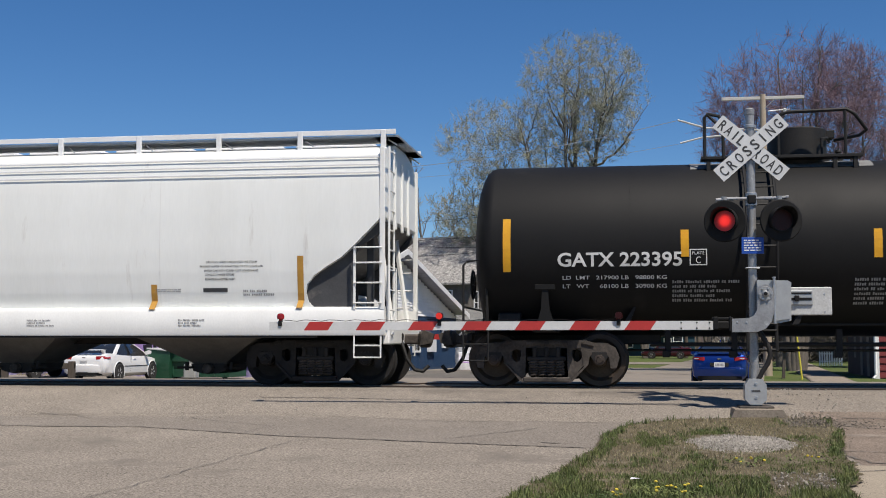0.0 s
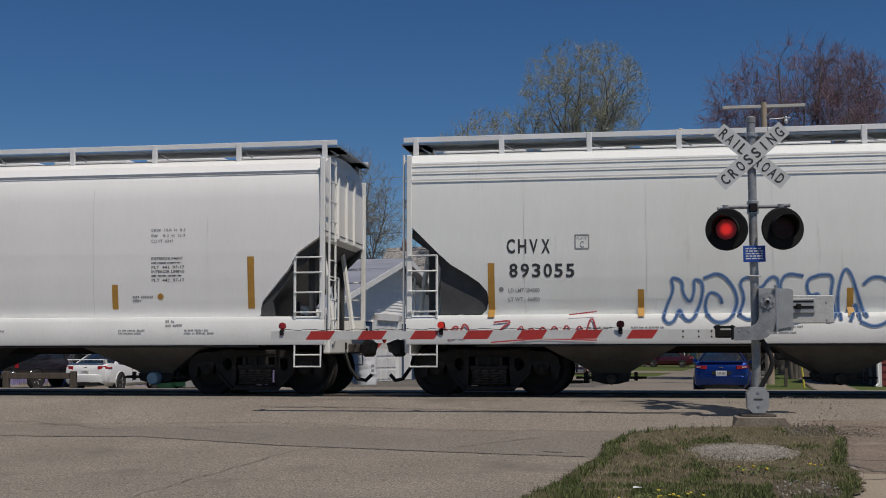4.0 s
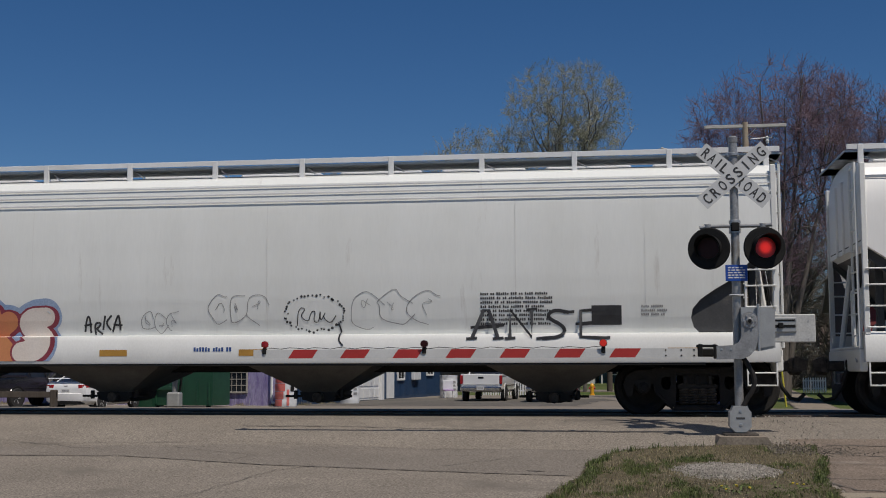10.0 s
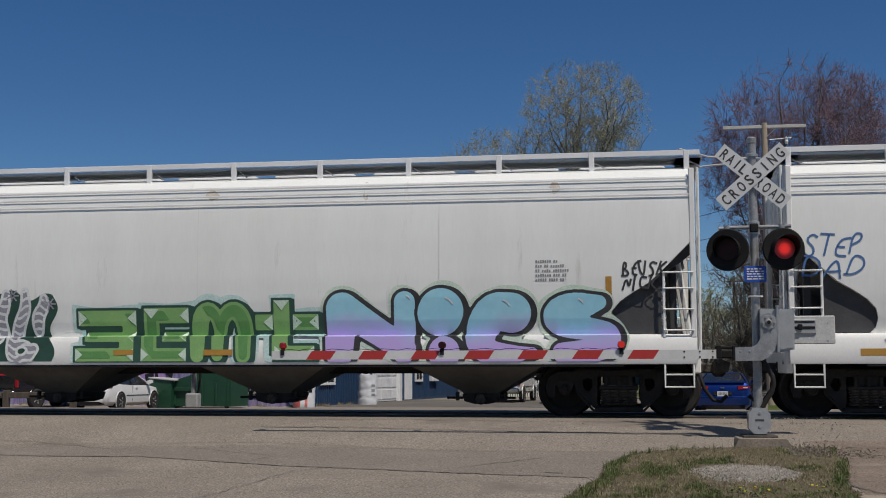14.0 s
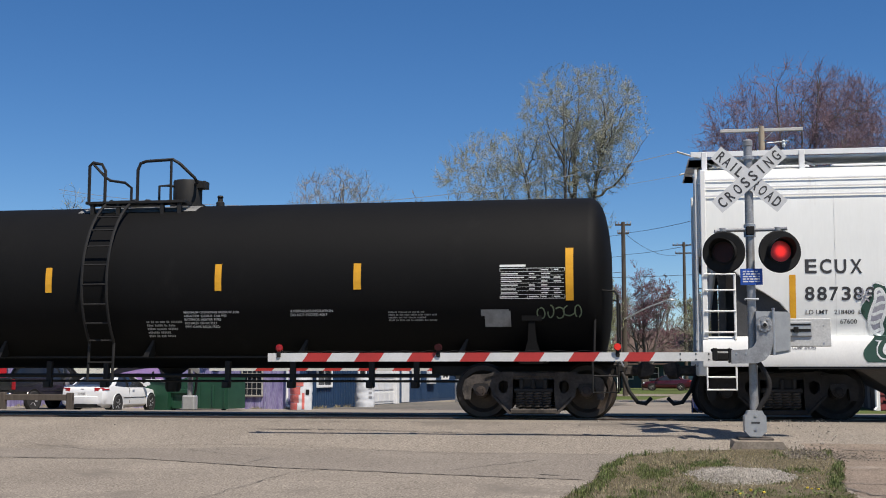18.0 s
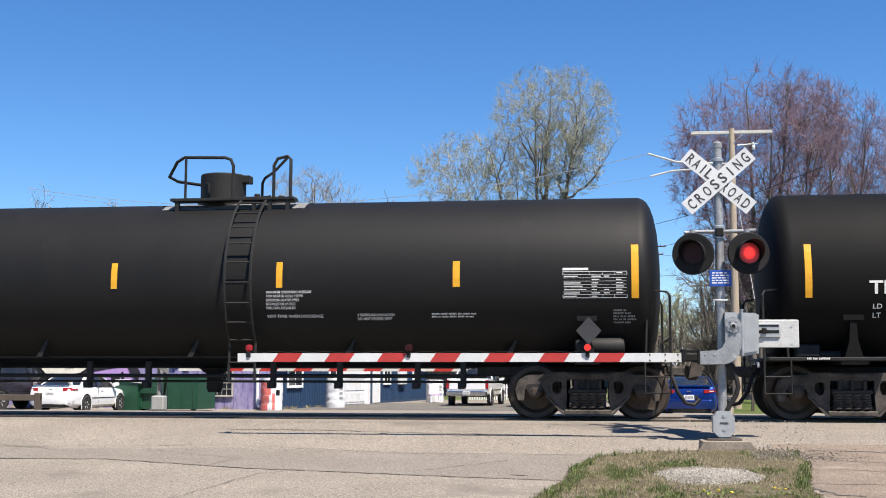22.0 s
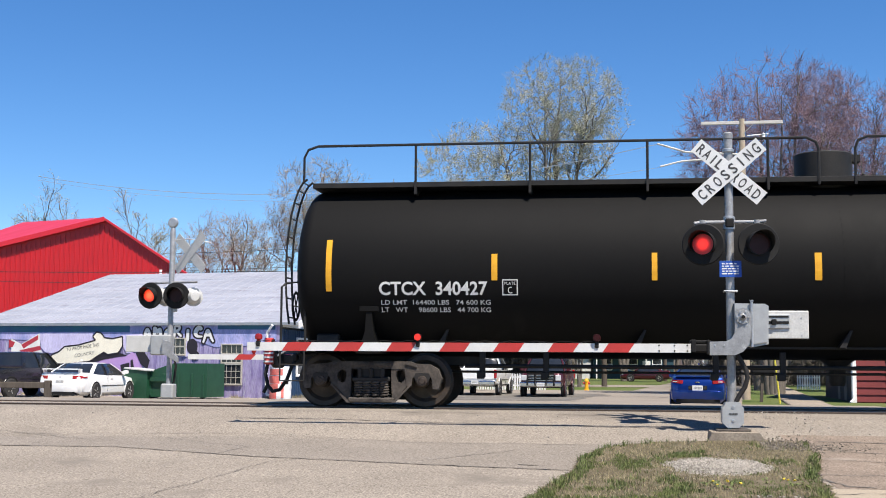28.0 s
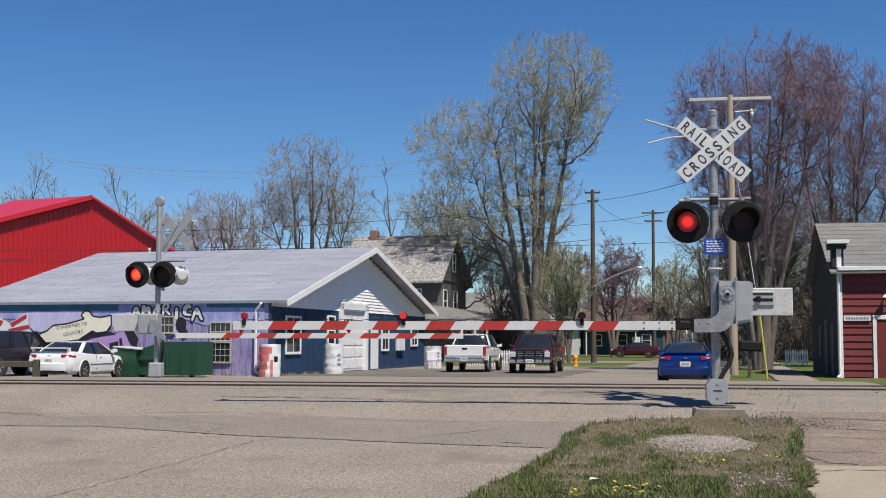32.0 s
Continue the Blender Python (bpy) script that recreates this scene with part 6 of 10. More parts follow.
# ---- crossing signals with their gates ----
ALU = mat("aluminium_mast", (0.3784, 0.3784, 0.3784), (0.2464, 0.2464, 0.2464), rough=0.45, metal=0.45, scale=7, fine=50, amount=0.4, dirt=(0.5332, 0.5332, 0.5246), dirt_at=0.60, dirt_scale=5)
BOXGREY = mat("grey_enamel", (0.3956, 0.4042, 0.4042), (0.3168, 0.3256, 0.33), rough=0.4, metal=0.25, scale=5, fine=40, amount=0.25, dirt=(0.2838, 0.2752, 0.258), dirt_at=0.66)
MATTBLK = mat("matt_black_hood", (0.009, 0.009, 0.009), (0.015, 0.015, 0.015), rough=0.7, spec=0.2, scale=4)
LENSOFF = mat("dark_red_lens", (0.034, 0.004, 0.004), (0.020, 0.003, 0.003), spec=0.25, rough=0.4, scale=8)
LENSON = mat("lit_red_lens", (0.5, 0.01, 0.01), (0.4, 0.01, 0.01), rough=0.3, emit=(1.0, 0.03, 0.02), power=1.3)
LENSFAR = mat("lit_amber_red_lens", (0.5, 0.05, 0.01), (0.4, 0.03, 0.01), rough=0.3, emit=(1.0, 0.055, 0.02), power=2.6)
ARMW = mat("white_gate_sheeting", (0.6192, 0.6192, 0.602), (0.5456, 0.5456, 0.528), rough=0.45, scale=3, amount=0.15)
ARMR = mat("red_gate_sheeting", (0.44, 0.035, 0.03), (0.36, 0.03, 0.025), rough=0.45, scale=3, amount=0.2)
SIGNW = mat("white_sign_sheeting", (0.602, 0.6106, 0.6106), (0.528, 0.5368, 0.5368), rough=0.5, scale=3, amount=0.15)
SIGNBLUE = mat("blue_sign", (0.01, 0.07, 0.38), (0.01, 0.06, 0.30), rough=0.45, scale=5)
CONC = mat("aged_concrete", (0.272, 0.232, 0.184), (0.205, 0.1722, 0.1394), rough=0.95, scale=4, fine=40, amount=0.7, bump=0.01, spec=0.12)
GALVB = mat("pale_back_enamel", (0.4988, 0.4988, 0.4816), (0.4224, 0.4224, 0.4048), rough=0.5, scale=5)
LENSDIM = mat("lit_arm_lens", (0.4, 0.01, 0.01), (0.3, 0.01, 0.01), rough=0.3, emit=(1.0, 0.05, 0.02), power=0.30)
FLASH_L, FLASH_R = [], []


def hot_centre(m, r, core, rim):
    """A lamp that is brightest in the middle of its lens and fades to the rim."""
    nt = m.node_tree
    tc, ln, mr = nt.nodes.new("ShaderNodeTexCoord"), nt.nodes.new("ShaderNodeVectorMath"), nt.nodes.new("ShaderNodeMapRange")
    ln.operation = "LENGTH"
    nt.links.new(tc.outputs["Object"], ln.inputs[0])
    nt.links.new(ln.outputs["Value"], mr.inputs["Value"])
    mr.interpolation_type = "SMOOTHSTEP"
    for k, v in (("From Min", 0.02), ("From Max", r), ("To Min", core), ("To Max", rim)):
        mr.inputs[k].default_value = v
    for nd in nt.nodes:
        if nd.type == "BSDF_PRINCIPLED":
            nt.links.new(mr.outputs["Result"], nd.inputs["Emission Strength"])


hot_centre(LENSON, .125, .85, .02)
hot_centre(LENSFAR, .15, 2.2, .25)


def two_faced(r, lit):
    """A disc with a lit face and a dark face that turns about its upright axis."""
    mb = MB()
    n = 24
    for y in (-.006, .006):
        mb.add([(r * math.cos(2 * math.pi * k / n), y, r * math.sin(2 * math.pi * k / n)) for k in range(n)], [tuple(range(n))])
    mb.add([(r * math.cos(2 * math.pi * k / n), y, r * math.sin(2 * math.pi * k / n)) for y in (-.006, .006) for k in range(n)], [(k, (k + 1) % n, n + (k + 1) % n, n + k) for k in range(n)])
    me = bpy.data.meshes.new("lamp_disc")
    me.from_pydata(mb.v, [], mb.f)
    me.materials.append(lit)
    me.materials.append(LENSOFF)
    for i, p in enumerate(me.polygons):
        p.material_index = 0 if i == 0 else 1
    return me


def light_head(sig, x, z, turn, store, lit, back=False):
    """A flashing light: round black background, hood and a lamp disc."""
    at = pose(x, -.14 if not back else .14, z, 0, 0, turn + (180 if back else 0))
    mb = MB().lathe([(.0, .02), (.14, .02), (.15, 0), (.29, -.005), (.305, .01), (.305, .02), (.16, .05), (.15, .16), (.10, .24), (0, .25)], axis="y", n=40)
    head = part("light_head", mb, MATTBLK, sig, "round black flashing light with a hood", at)
    # hood: the upper part of a tube, cut slanting
    rows = []
    for k in range(25):
        a = radians(-35 + 250 * k / 24)
        d = -.30 * (.55 + .45 * math.sin(a)) if math.sin(a) > -.6 else -.05
        rows.append([(.19 * math.cos(a), -.0, .19 * math.sin(a)), (.185 * math.cos(a), d, .185 * math.sin(a)), (.178 * math.cos(a), d, .178 * math.sin(a)), (.178 * math.cos(a), -.0, .178 * math.sin(a))])
    part("hood", MB().sheet(rows), MATTBLK, head)
    part("lens_rim", MB().lathe([(.150, -.03), (.168, -.03), (.168, .0), (.150, .0)], axis="y", n=32, ring=True), MATTBLK, head)
    disc = part("lamp_disc", two_faced(.148, lit), None, head, at=pose(0, -.012, 0))
    store.append((disc, pose(0, -.02, 0)))
    return head


def blade_letters(words, half):
    """Bold black letters along one arm of the cross: one word from end to end, or one on each half."""
    out, spots = [], []
    if len(words) == 1:
        n = len(words[0])
        spots = [(c, -half + .10 + i * (2 * half - .20) / (n - 1)) for i, c in enumerate(words[0])]
    else:
        for text, a0, a1 in ((words[0], -half + .10, -.165), (words[1], .125, half - .10)):
            spots += [(c, a0 + i * (a1 - a0) / 3) for i, c in enumerate(text)]
    for c, a in spots:
        w = .024 if c == "I" else .092
        v, f = letters(c, .150 / .70, width=w, offset=.004)
        out.append(([(a - w / 2 + p, q - .075) for p, q in v], f))
    return out


def crossbuck(sig, z, y, front=True):
    half, w = .61, .1145
    for words, ang, lift in ((("RAIL", "ROAD"), 41, 0.0), (("CROSSING",), -41, -.012)):
        mb = MB().box(-half, half, -.003, .003, -w, w)
        bl = part("blade", mb, SIGNW if front else GALVB, sig, "white reflective sign blade", pose(0, y + lift, z) @ Matrix.Rotation(radians(ang), 4, "Y"))
        if front:
            for vs, fs in blade_letters(words, half):
                part("letter", MB().add([(a, -.0055, b) for a, b in vs], fs), INKB, bl, smooth=0)


def gate_arm(sig, x0, z0, y, length, period, first, lamps, store):
    """A striped arm reaching towards -x, with red lamps on it."""
    arm = part("gate_arm", MB().box(x0 - length, x0, y - .02, y + .02, z0 - .064, z0 + .064), ARMW, sig, "red and white striped crossing gate arm")
    lean, hw = .045, .185
    k, xc = 0, first
    while xc > x0 - length:
        a0, a1 = max(x0 - length, xc - hw), min(x0 - .3, xc + hw)
        if a1 > a0:
            poly = [(max(a0 - lean, x0 - length), z0 - .0655), (a1 - lean, z0 - .0655), (a1 + lean, z0 + .0655), (max(x0 - length, a0 + lean), z0 + .0655)]
            part("red_stripe", MB().prism(poly, y - .0235, y + .0235), ARMR, arm)
        xc -= period
    for i, x in enumerate(lamps):
        lamp = part("arm_lamp", MB().lathe([(.02, -.06), (.03, .0), (.055, .01), (.058, .05), (.045, .085), (0, .10)], at=(x, y, z0 + .10), n=14), LENSOFF if i else LENSARM, arm, "small red lamp on the arm")
        part("lamp_bracket", MB().box(x - .03, x + .03, y - .04, y + .03, z0 + .0, z0 + .085, .008), MATTBLK, arm)
        if i:
            disc = part("lamp_disc", two_faced(.05, LENSDIM), None, lamp, at=pose(x, y - .062, z0 + .145))
            (FLASH_L if i == 1 else FLASH_R).append((disc, pose(x, y - .062, z0 + .145)))
    wire = [(lamps[-1] + (lamps[0] - lamps[-1]) * q / 40, y, z0 + .085 + .012 * math.sin(q * 2.1)) for q in range(41)]
    part("lamp_wire", MB().tube(wire, .006, 4), MATTBLK, arm)
    return arm


LENSARM = mat("red_lamp_glass", (0.28, 0.015, 0.015), (0.2, 0.01, 0.01), rough=0.2, emit=(0.8, 0.02, 0.02), power=0.03)


def near_signal():
    sig = thing("crossing_signal", "railroad crossing signal with lowered striped gate", "crossing signal", pose(1.70, 17.92, .60), group="crossing signals")
    X, Y, Z = 1.70, 17.92, .60
    part("mast", MB().lathe([(.062, -.09), (.062, 4.12), (.07, 4.13), (.07, 4.20), (.05, 4.22), (0, 4.22)], n=20), ALU, sig, "grey aluminium pipe mast")
    part("mast_collar", MB().lathe([(.085, 3.93), (.085, 3.97), (.066, 3.98)], n=20), GALV, sig)
    part("mast_collar", MB().lathe([(.085, 2.80), (.085, 2.98), (.066, 2.99)], n=20), GALV, sig)
    crossbuck(sig, 3.63, -.085)
    arm = part("light_crossarm", MB().tube([(-.50, -.05, 2.88), (-.38, -.03, 2.90), (.38, -.03, 2.90), (.52, -.05, 2.91)], .028, 10), ALU, sig)
    for x in (-.385, .39):
        part("hanger", MB().tube([(x, -.03, 2.90), (x, -.02, 2.80)], .03, 8).lathe([(.05, 2.86), (.05, 2.93)], at=(x, -.03, 0), n=12), ALU, sig)
    light_head(sig, -.385, 2.57, -14, FLASH_L, LENSON)
    light_head(sig, .40, 2.57, 10, FLASH_R, LENSON)
    part("junction", MB().box(-.06, .06, -.10, -.04, 2.82, 2.95, .015), MATTBLK, sig)
    bs = part("notice_sign", MB().box(-.155, .155, -.090, -.082, 2.10, 2.335, .004), SIGNBLUE, sig, "blue emergency notice sign with white lines")
    rnd = random.Random(4)
    for i in range(5):
        mb, a = MB(), -.12
        while a < .1:
            b = min(.12, a + rnd.uniform(.03, .08))
            mb.box(a, b, -.0935, -.090, 2.285 - i * .036, 2.302 - i * .036)
            a = b + .015
        part("text_bar", mb, INKW, bs)["kind"] = "stuff"
    # gate mechanism: box, casting and counterweight
    for z in (1.02, 1.9):
        part("u_bolt", MB().tube([(-.09, .02, z), (-.09, -.09, z), (.09, -.09, z), (.09, .02, z)], .014, 6), GALV, sig)
    part("bracket_bolt", MB().lathe([(0, -.279), (.014, -.277), (.016, -.268)], at=(-.25, 0, 1.12), axis="y", n=8).lathe([(0, -.279), (.014, -.277), (.016, -.268)], at=(-.12, 0, 1.12), axis="y", n=8), GALV, sig)["kind"] = "stuff"
    part("lid_hinge", MB().lathe([(.020, 1.10), (.020, 1.74), (.026, 1.745), (.026, 1.76)], at=(.27, -.245, 0), n=10), GALV, sig)
    for z in (1.52, 1.27):
        part("plate_bolt", MB().lathe([(0, -.007), (.012, -.006), (.013, .002)], at=(.98, -.06, z), axis="y", n=8), GALV, sig)
    part("gate_box", MB().prism([(.04, 1.16), (.30, 1.10), (.50, 1.14), (.51, 1.68), (.46, 1.71), (.04, 1.72)], -.20, .16), BOXGREY, sig, "grey gate machine box")
    part("box_lid", MB().prism([(.29, 1.14), (.48, 1.17), (.48, 1.66), (.29, 1.68)], -.225, -.198), BOXGREY, sig)
    ring = part("pivot_boss", MB().lathe([(.0, -.315), (.03, -.315), (.042, -.30), (.05, -.285), (.10, -.283), (.105, -.27)], at=(.145, 0, 1.52), axis="y", n=24), ALU, sig)
    part("pivot_hole", MB().lathe([(0, -.322), (.026, -.322), (.028, -.31)], at=(.145, 0, 1.52), axis="y", n=12), MATTBLK, sig)
    for k in range(6):
        part("bolt", MB().lathe([(0, -.304), (.013, -.302), (.014, -.28)], at=(.145 + .08 * math.cos(k * 1.05), 0, 1.52 + .08 * math.sin(k * 1.05)), axis="y", n=8), GALV, ring)
    poly = [(-.32, .98), (-.32, 1.17), (-.08, 1.18), (-.01, 1.22), (.03, 1.30), (.035, 1.58), (.06, 1.63), (.15, 1.655), (.22, 1.63), (.255, 1.58), (.255, 1.24), (.22, 1.12), (.14, 1.03), (.04, .985)]
    part("arm_casting", MB().prism(poly, -.27, -.19), ALU, sig, "cast aluminium gate arm bracket")
    part("arm_clamp", MB().box(-.60, -.30, -.25, -.20, 1.15, 1.19, .01).box(-.58, -.51, -.27, -.19, 1.02, 1.20, .01).box(-.36, -.325, -.275, -.18, .99, 1.20, .01).box(-.55, -.34, -.10, .02, 1.02, 1.14, .02), MATTBLK, sig)
    cw = part("counterweight_plate", MB().box(.47, 1.08, -.06, -.03, 1.22, 1.62, .012), GALVB, sig, "pale counterweight plate")
    part("weight_slot", MB().box(.50, .82, -.085, -.055, 1.36, 1.575, .02), BOXGREY, cw)
    part("weight_bar", MB().box(.51, .80, -.092, -.083, 1.43, 1.47, .004).box(.51, .80, -.092, -.083, 1.52, 1.545, .004).box(.56, .63, -.12, -.08, 1.42, 1.50, .01), MATTBLK, cw)
    gate_arm(sig, -.57, 1.08, -.05, 6.58, .797, -1.60, (-6.98, -4.54, -1.91), FLASH_L)
    for x in (-.62, -.80, -1.02):
        part("arm_bolt", MB().lathe([(0, -.008), (.012, -.006), (.013, .002)], at=(x, -.07, 1.12), axis="y", n=8).lathe([(0, -.008), (.012, -.006), (.013, .002)], at=(x, -.07, 1.04), axis="y", n=8), MATTBLK, sig)
    # conduit and base
    part("conduit", MB().tube([(.06, -.04, 1.02), (.12, -.06, .92), (.20, -.08, .76), (.215, -.08, .66), (.18, -.08, .54), (.10, -.08, .42), (.05, -.08, .32)], .036, 10), TRUCKD, sig, "dark flexible conduit")
    part("base_box", MB().prism([(-.15, .03), (-.15, .24), (-.12, .27), (-.10, .32), (.10, .32), (.12, .27), (.15, .24), (.15, .03), (.08, -.04), (-.08, -.04)], -.16, .12), BOXGREY, sig, "grey junction box at the mast foot")
    for z in (.06, .25):
        part("lid_bolt", MB().lathe([(0, -.170), (.022, -.168), (.024, -.158)], at=(0, 0, z), axis="y", n=10), GALV, sig)
    part("name_bar", MB().box(-.06, .06, -.164, -.16, .14, .165), GREYDK, sig)
    part("base_plate", MB().box(-.24, .24, -.24, .24, -.095, -.06, .01), TRUCK, sig)
    found = part("foundation", MB().prism([(-.33, -.50), (-.36, -.20), (-.30, -.09), (.34, -.09), (.40, -.18), (.42, -.50)], -.56, .42), CONC)
    found.matrix_basis = pose(X - .02, Y, Z)
    tagged(found, "weathered tan concrete signal foundation", "foundation")
    return sig


def far_signal():
    sig = thing("crossing_signal", "railroad crossing signal beyond the track, seen from behind", "crossing signal", pose(-10.1, 27.0, .55), group="crossing signals")
    part("mast", MB().lathe([(.062, .0), (.062, 3.95), (.05, 4.0), (0, 4.0)], n=16), ALU, sig)
    bell = part("bell", MB().lathe([(0, -.06), (.10, -.05), (.13, 0), (.10, .06), (.03, .09), (0, .09)], at=(0, 0, 4.12), axis="y", n=18), GALV, sig)
    part("bell_bracket", MB().tube([(0, 0, 3.95), (0, 0, 4.1)], .04, 8), GALV, sig)
    crossbuck(sig, 3.42, .12, False)
    bl = [o for o in sig.children if o.name.startswith("blade")]
    for b in bl:
        b.matrix_basis = pose(.34, 0, 0, 0, 0, -28) @ b.matrix_basis
    part("cable_arm", MB().tube([(0, 0, 3.72), (.4, 0, 3.74), (.9, .1, 3.66)], .012, 5), GALV, sig)
    part("light_crossarm", MB().tube([(-.48, 0, 2.72), (.62, 0, 2.74)], .028, 8), ALU, sig)
    light_head(sig, -.46, 2.42, -8, FLASH_L, LENSFAR)
    light_head(sig, .17, 2.42, 6, FLASH_R, LENSFAR)
    for x, turn in ((-.14, 30), (.52, 30)):
        mb = MB().lathe([(0, -.20), (.10, -.19), (.15, -.12), (.17, .0), (.22, .02), (.22, .04)], axis="y", n=24)
        part("light_back", mb, GALVB, sig, "pale back of a light that faces away", pose(x, .05, 2.40, 0, 0, turn))
    part("junction", MB().box(.06, .14, -.06, .06, 2.05, 2.20, .01), GALV, sig)
    part("gate_box", MB().box(-.42, .06, -.16, .16, 1.05, 1.52, .03), BOXGREY, sig)
    part("counterweight_plate", MB().box(-1.06, -.40, .0, .03, 1.12, 1.50, .01), GALVB, sig)
    part("arm_casting", MB().prism([(-.10, 1.10), (.28, .88), (.28, 1.0), (.14, 1.12), (.1, 1.35), (-.1, 1.4)], -.24, -.16), ALU, sig)
    arm = part("gate_arm", MB().box(.45, 7.1, -.02, .02, .96, 1.08), ARMW, sig, "red and white striped crossing gate arm")
    x = 1.6
    while x < 7.0:
        part("red_stripe", MB().prism([(x - .06, .959), (x + .34, .959), (x + .46, 1.081), (x + .06, 1.081)], -.0235, .0235), ARMR, arm)
        x += .80
    for i, x in enumerate((2.0, 4.5, 7.0)):
        part("arm_lamp", MB().lathe([(.02, -.06), (.055, .01), (.05, .07), (0, .10)], at=(x, 0, 1.14), n=12), LENSARM, arm)
    part("conduit", MB().tube([(.08, 0, 1.1), (.16, 0, .8), (.12, 0, .45), (.05, 0, .3)], .03, 8), MATTBLK, sig)
    part("base_box", MB().box(-.15, .15, -.14, .12, .06, .40, .03), BOXGREY, sig)
    found = part("foundation", MB().box(-.4, .5, -.4, .4, -.45, .02, .04), CONC)
    found.matrix_basis = pose(-10.1, 27.0, .55)
    tagged(found, "low concrete signal foundation", "foundation")
    return sig


near_signal()
far_signal()


# ---- buildings beyond the track ----
NAVY = mat("navy_siding_paint", (0.01892, 0.0516, 0.1161), (0.01408, 0.0396, 0.0924), rough=0.55, scale=2, amount=0.3)
LILAC = mat("lilac_weathered_paint", (0.1634, 0.129, 0.2924), (0.352, 0.3168, 0.484), rough=0.8, scale=1.9, fine=16, amount=1.0, stretch=(2.6, 1, .35), dirt=(0.3612, 0.3784, 0.4644), dirt_at=0.56, dirt_scale=2.2)
SKYWASH = mat("pale_blue_mural_paint", (0.172, 0.2236, 0.4644), (0.4576, 0.4224, 0.6688), rough=0.75, scale=.9, fine=14, amount=0.6, stretch=(1.6, 1, .6))
TEALP = mat("teal_mural_and_shade", (0.03, 0.16, 0.20), (0.04, 0.10, 0.24), rough=0.75, scale=.8)
VINYL = mat("white_vinyl_siding", (0.84, 0.835, 0.82), (0.78, 0.778, 0.765), rough=0.5, scale=2, amount=0.1)
TRIMW = mat("white_trim_paint", (0.76, 0.76, 0.75), (0.68, 0.68, 0.67), rough=0.5, scale=3, amount=0.15)
TINROOF = mat("weathered_metal_roof", (0.258, 0.2666, 0.3096), (0.352, 0.3608, 0.4048), rough=0.5, metal=0.15, scale=.7, fine=20, amount=0.3, stretch=(.5, 2, 1), dirt=(0.2064, 0.1978, 0.2236), dirt_at=0.55)
REDSHED = mat("red_metal_siding", (0.4472, 0.01032, 0.01548), (0.3872, 0.0088, 0.0132), rough=0.42, scale=.6, amount=0.15)
REDROOF = mat("red_metal_roof", (0.516, 0.0172, 0.0301), (0.4576, 0.01408, 0.0264), rough=0.42, scale=.5, amount=0.12)
BARNRED = mat("barn_red_clapboard", (0.172, 0.01892, 0.01892), (0.132, 0.01584, 0.01584), rough=0.65, scale=2, fine=30, amount=0.35)
# barn side boards: their shade is put into this dark brown
BARNDK = mat("brown_boards_with_shade", (0.018, 0.0132, 0.012), (0.027, 0.0204, 0.018), rough=0.8, scale=2)
SHINGLE = mat("grey_asphalt_shingle", (0.172, 0.172, 0.1634), (0.1232, 0.1232, 0.1188), rough=0.9, scale=1.2, fine=14, amount=0.9, island=0.25)
SHINGLE_L = mat("mottled_pale_shingle", (0.344, 0.3354, 0.3182), (0.1408, 0.1364, 0.132), rough=0.9, scale=5.0, fine=9, amount=1.6)
GLASS = mat("dark_window_glass", (0.015, 0.018, 0.022), (0.03, 0.034, 0.04), rough=0.08, scale=2, spec=0.8)
OLDWOOD = mat("grey_house_boards", (0.15, 0.138, 0.12), (0.095, 0.087, 0.075), rough=0.8, scale=2, fine=20, amount=0.4)
BRICKF = mat("far_brown_brick", (0.20, 0.12, 0.085), (0.26, 0.16, 0.11), rough=0.9, scale=2, fine=20)
CREAM = mat("cream_mural_paint", (0.82, 0.78, 0.64), (0.72, 0.68, 0.55), rough=0.7, scale=2)
MURALRED = mat("mural_red", (0.40, 0.03, 0.05), rough=0.7)
MURALBLK = mat("mural_black", (0.015, 0.012, 0.02), rough=0.7)
PINKP = mat("mural_pink_violet", (0.46, 0.28, 0.55), (0.36, 0.24, 0.52), rough=0.7, scale=1)
DUMPG = mat("dumpster_green", (0.01032, 0.0645, 0.0301), (0.0088, 0.0484, 0.02464), rough=0.5, scale=2, amount=0.4)
BINW = mat("white_plastic_wrap", (0.70, 0.71, 0.72), (0.60, 0.61, 0.62), rough=0.4, scale=4, amount=0.2)
BINR = mat("red_orange_print", (0.62, 0.12, 0.10), (0.58, 0.20, 0.17), rough=0.45, scale=4)
POLEW = mat("weathered_pole_wood", (0.095, 0.078, 0.06), (0.06, 0.048, 0.038), rough=0.9, scale=4, fine=30, amount=0.6, stretch=(3, 3, .3))
POLEP = mat("pale_pole_wood", (0.40, 0.33, 0.25), (0.30, 0.24, 0.18), rough=0.85, scale=4, fine=30, amount=0.5, stretch=(3, 3, .3), dirt=(.30, .12, .05), dirt_at=.66)
CABLE = mat("cable_black", (0.02, 0.02, 0.02), rough=0.6)
CABLEP = mat("bare_aluminium_cable", (0.50, 0.51, 0.52), rough=0.4, metal=0.5)
YELP = mat("yellow_guard_plastic", (0.66, 0.56, 0.06), (0.58, 0.5, 0.06), rough=0.5)


PALELILAC = mat("pale_lilac_mural_paint", (0.58, 0.55, 0.74), (0.44, 0.41, 0.62), rough=0.8, scale=1.5, fine=20, amount=0.6, stretch=(3, 1, .4))


TANTRIM = mat("weathered_tan_trim", (0.42, 0.39, 0.34), (0.32, 0.30, 0.26), rough=0.8, scale=4)


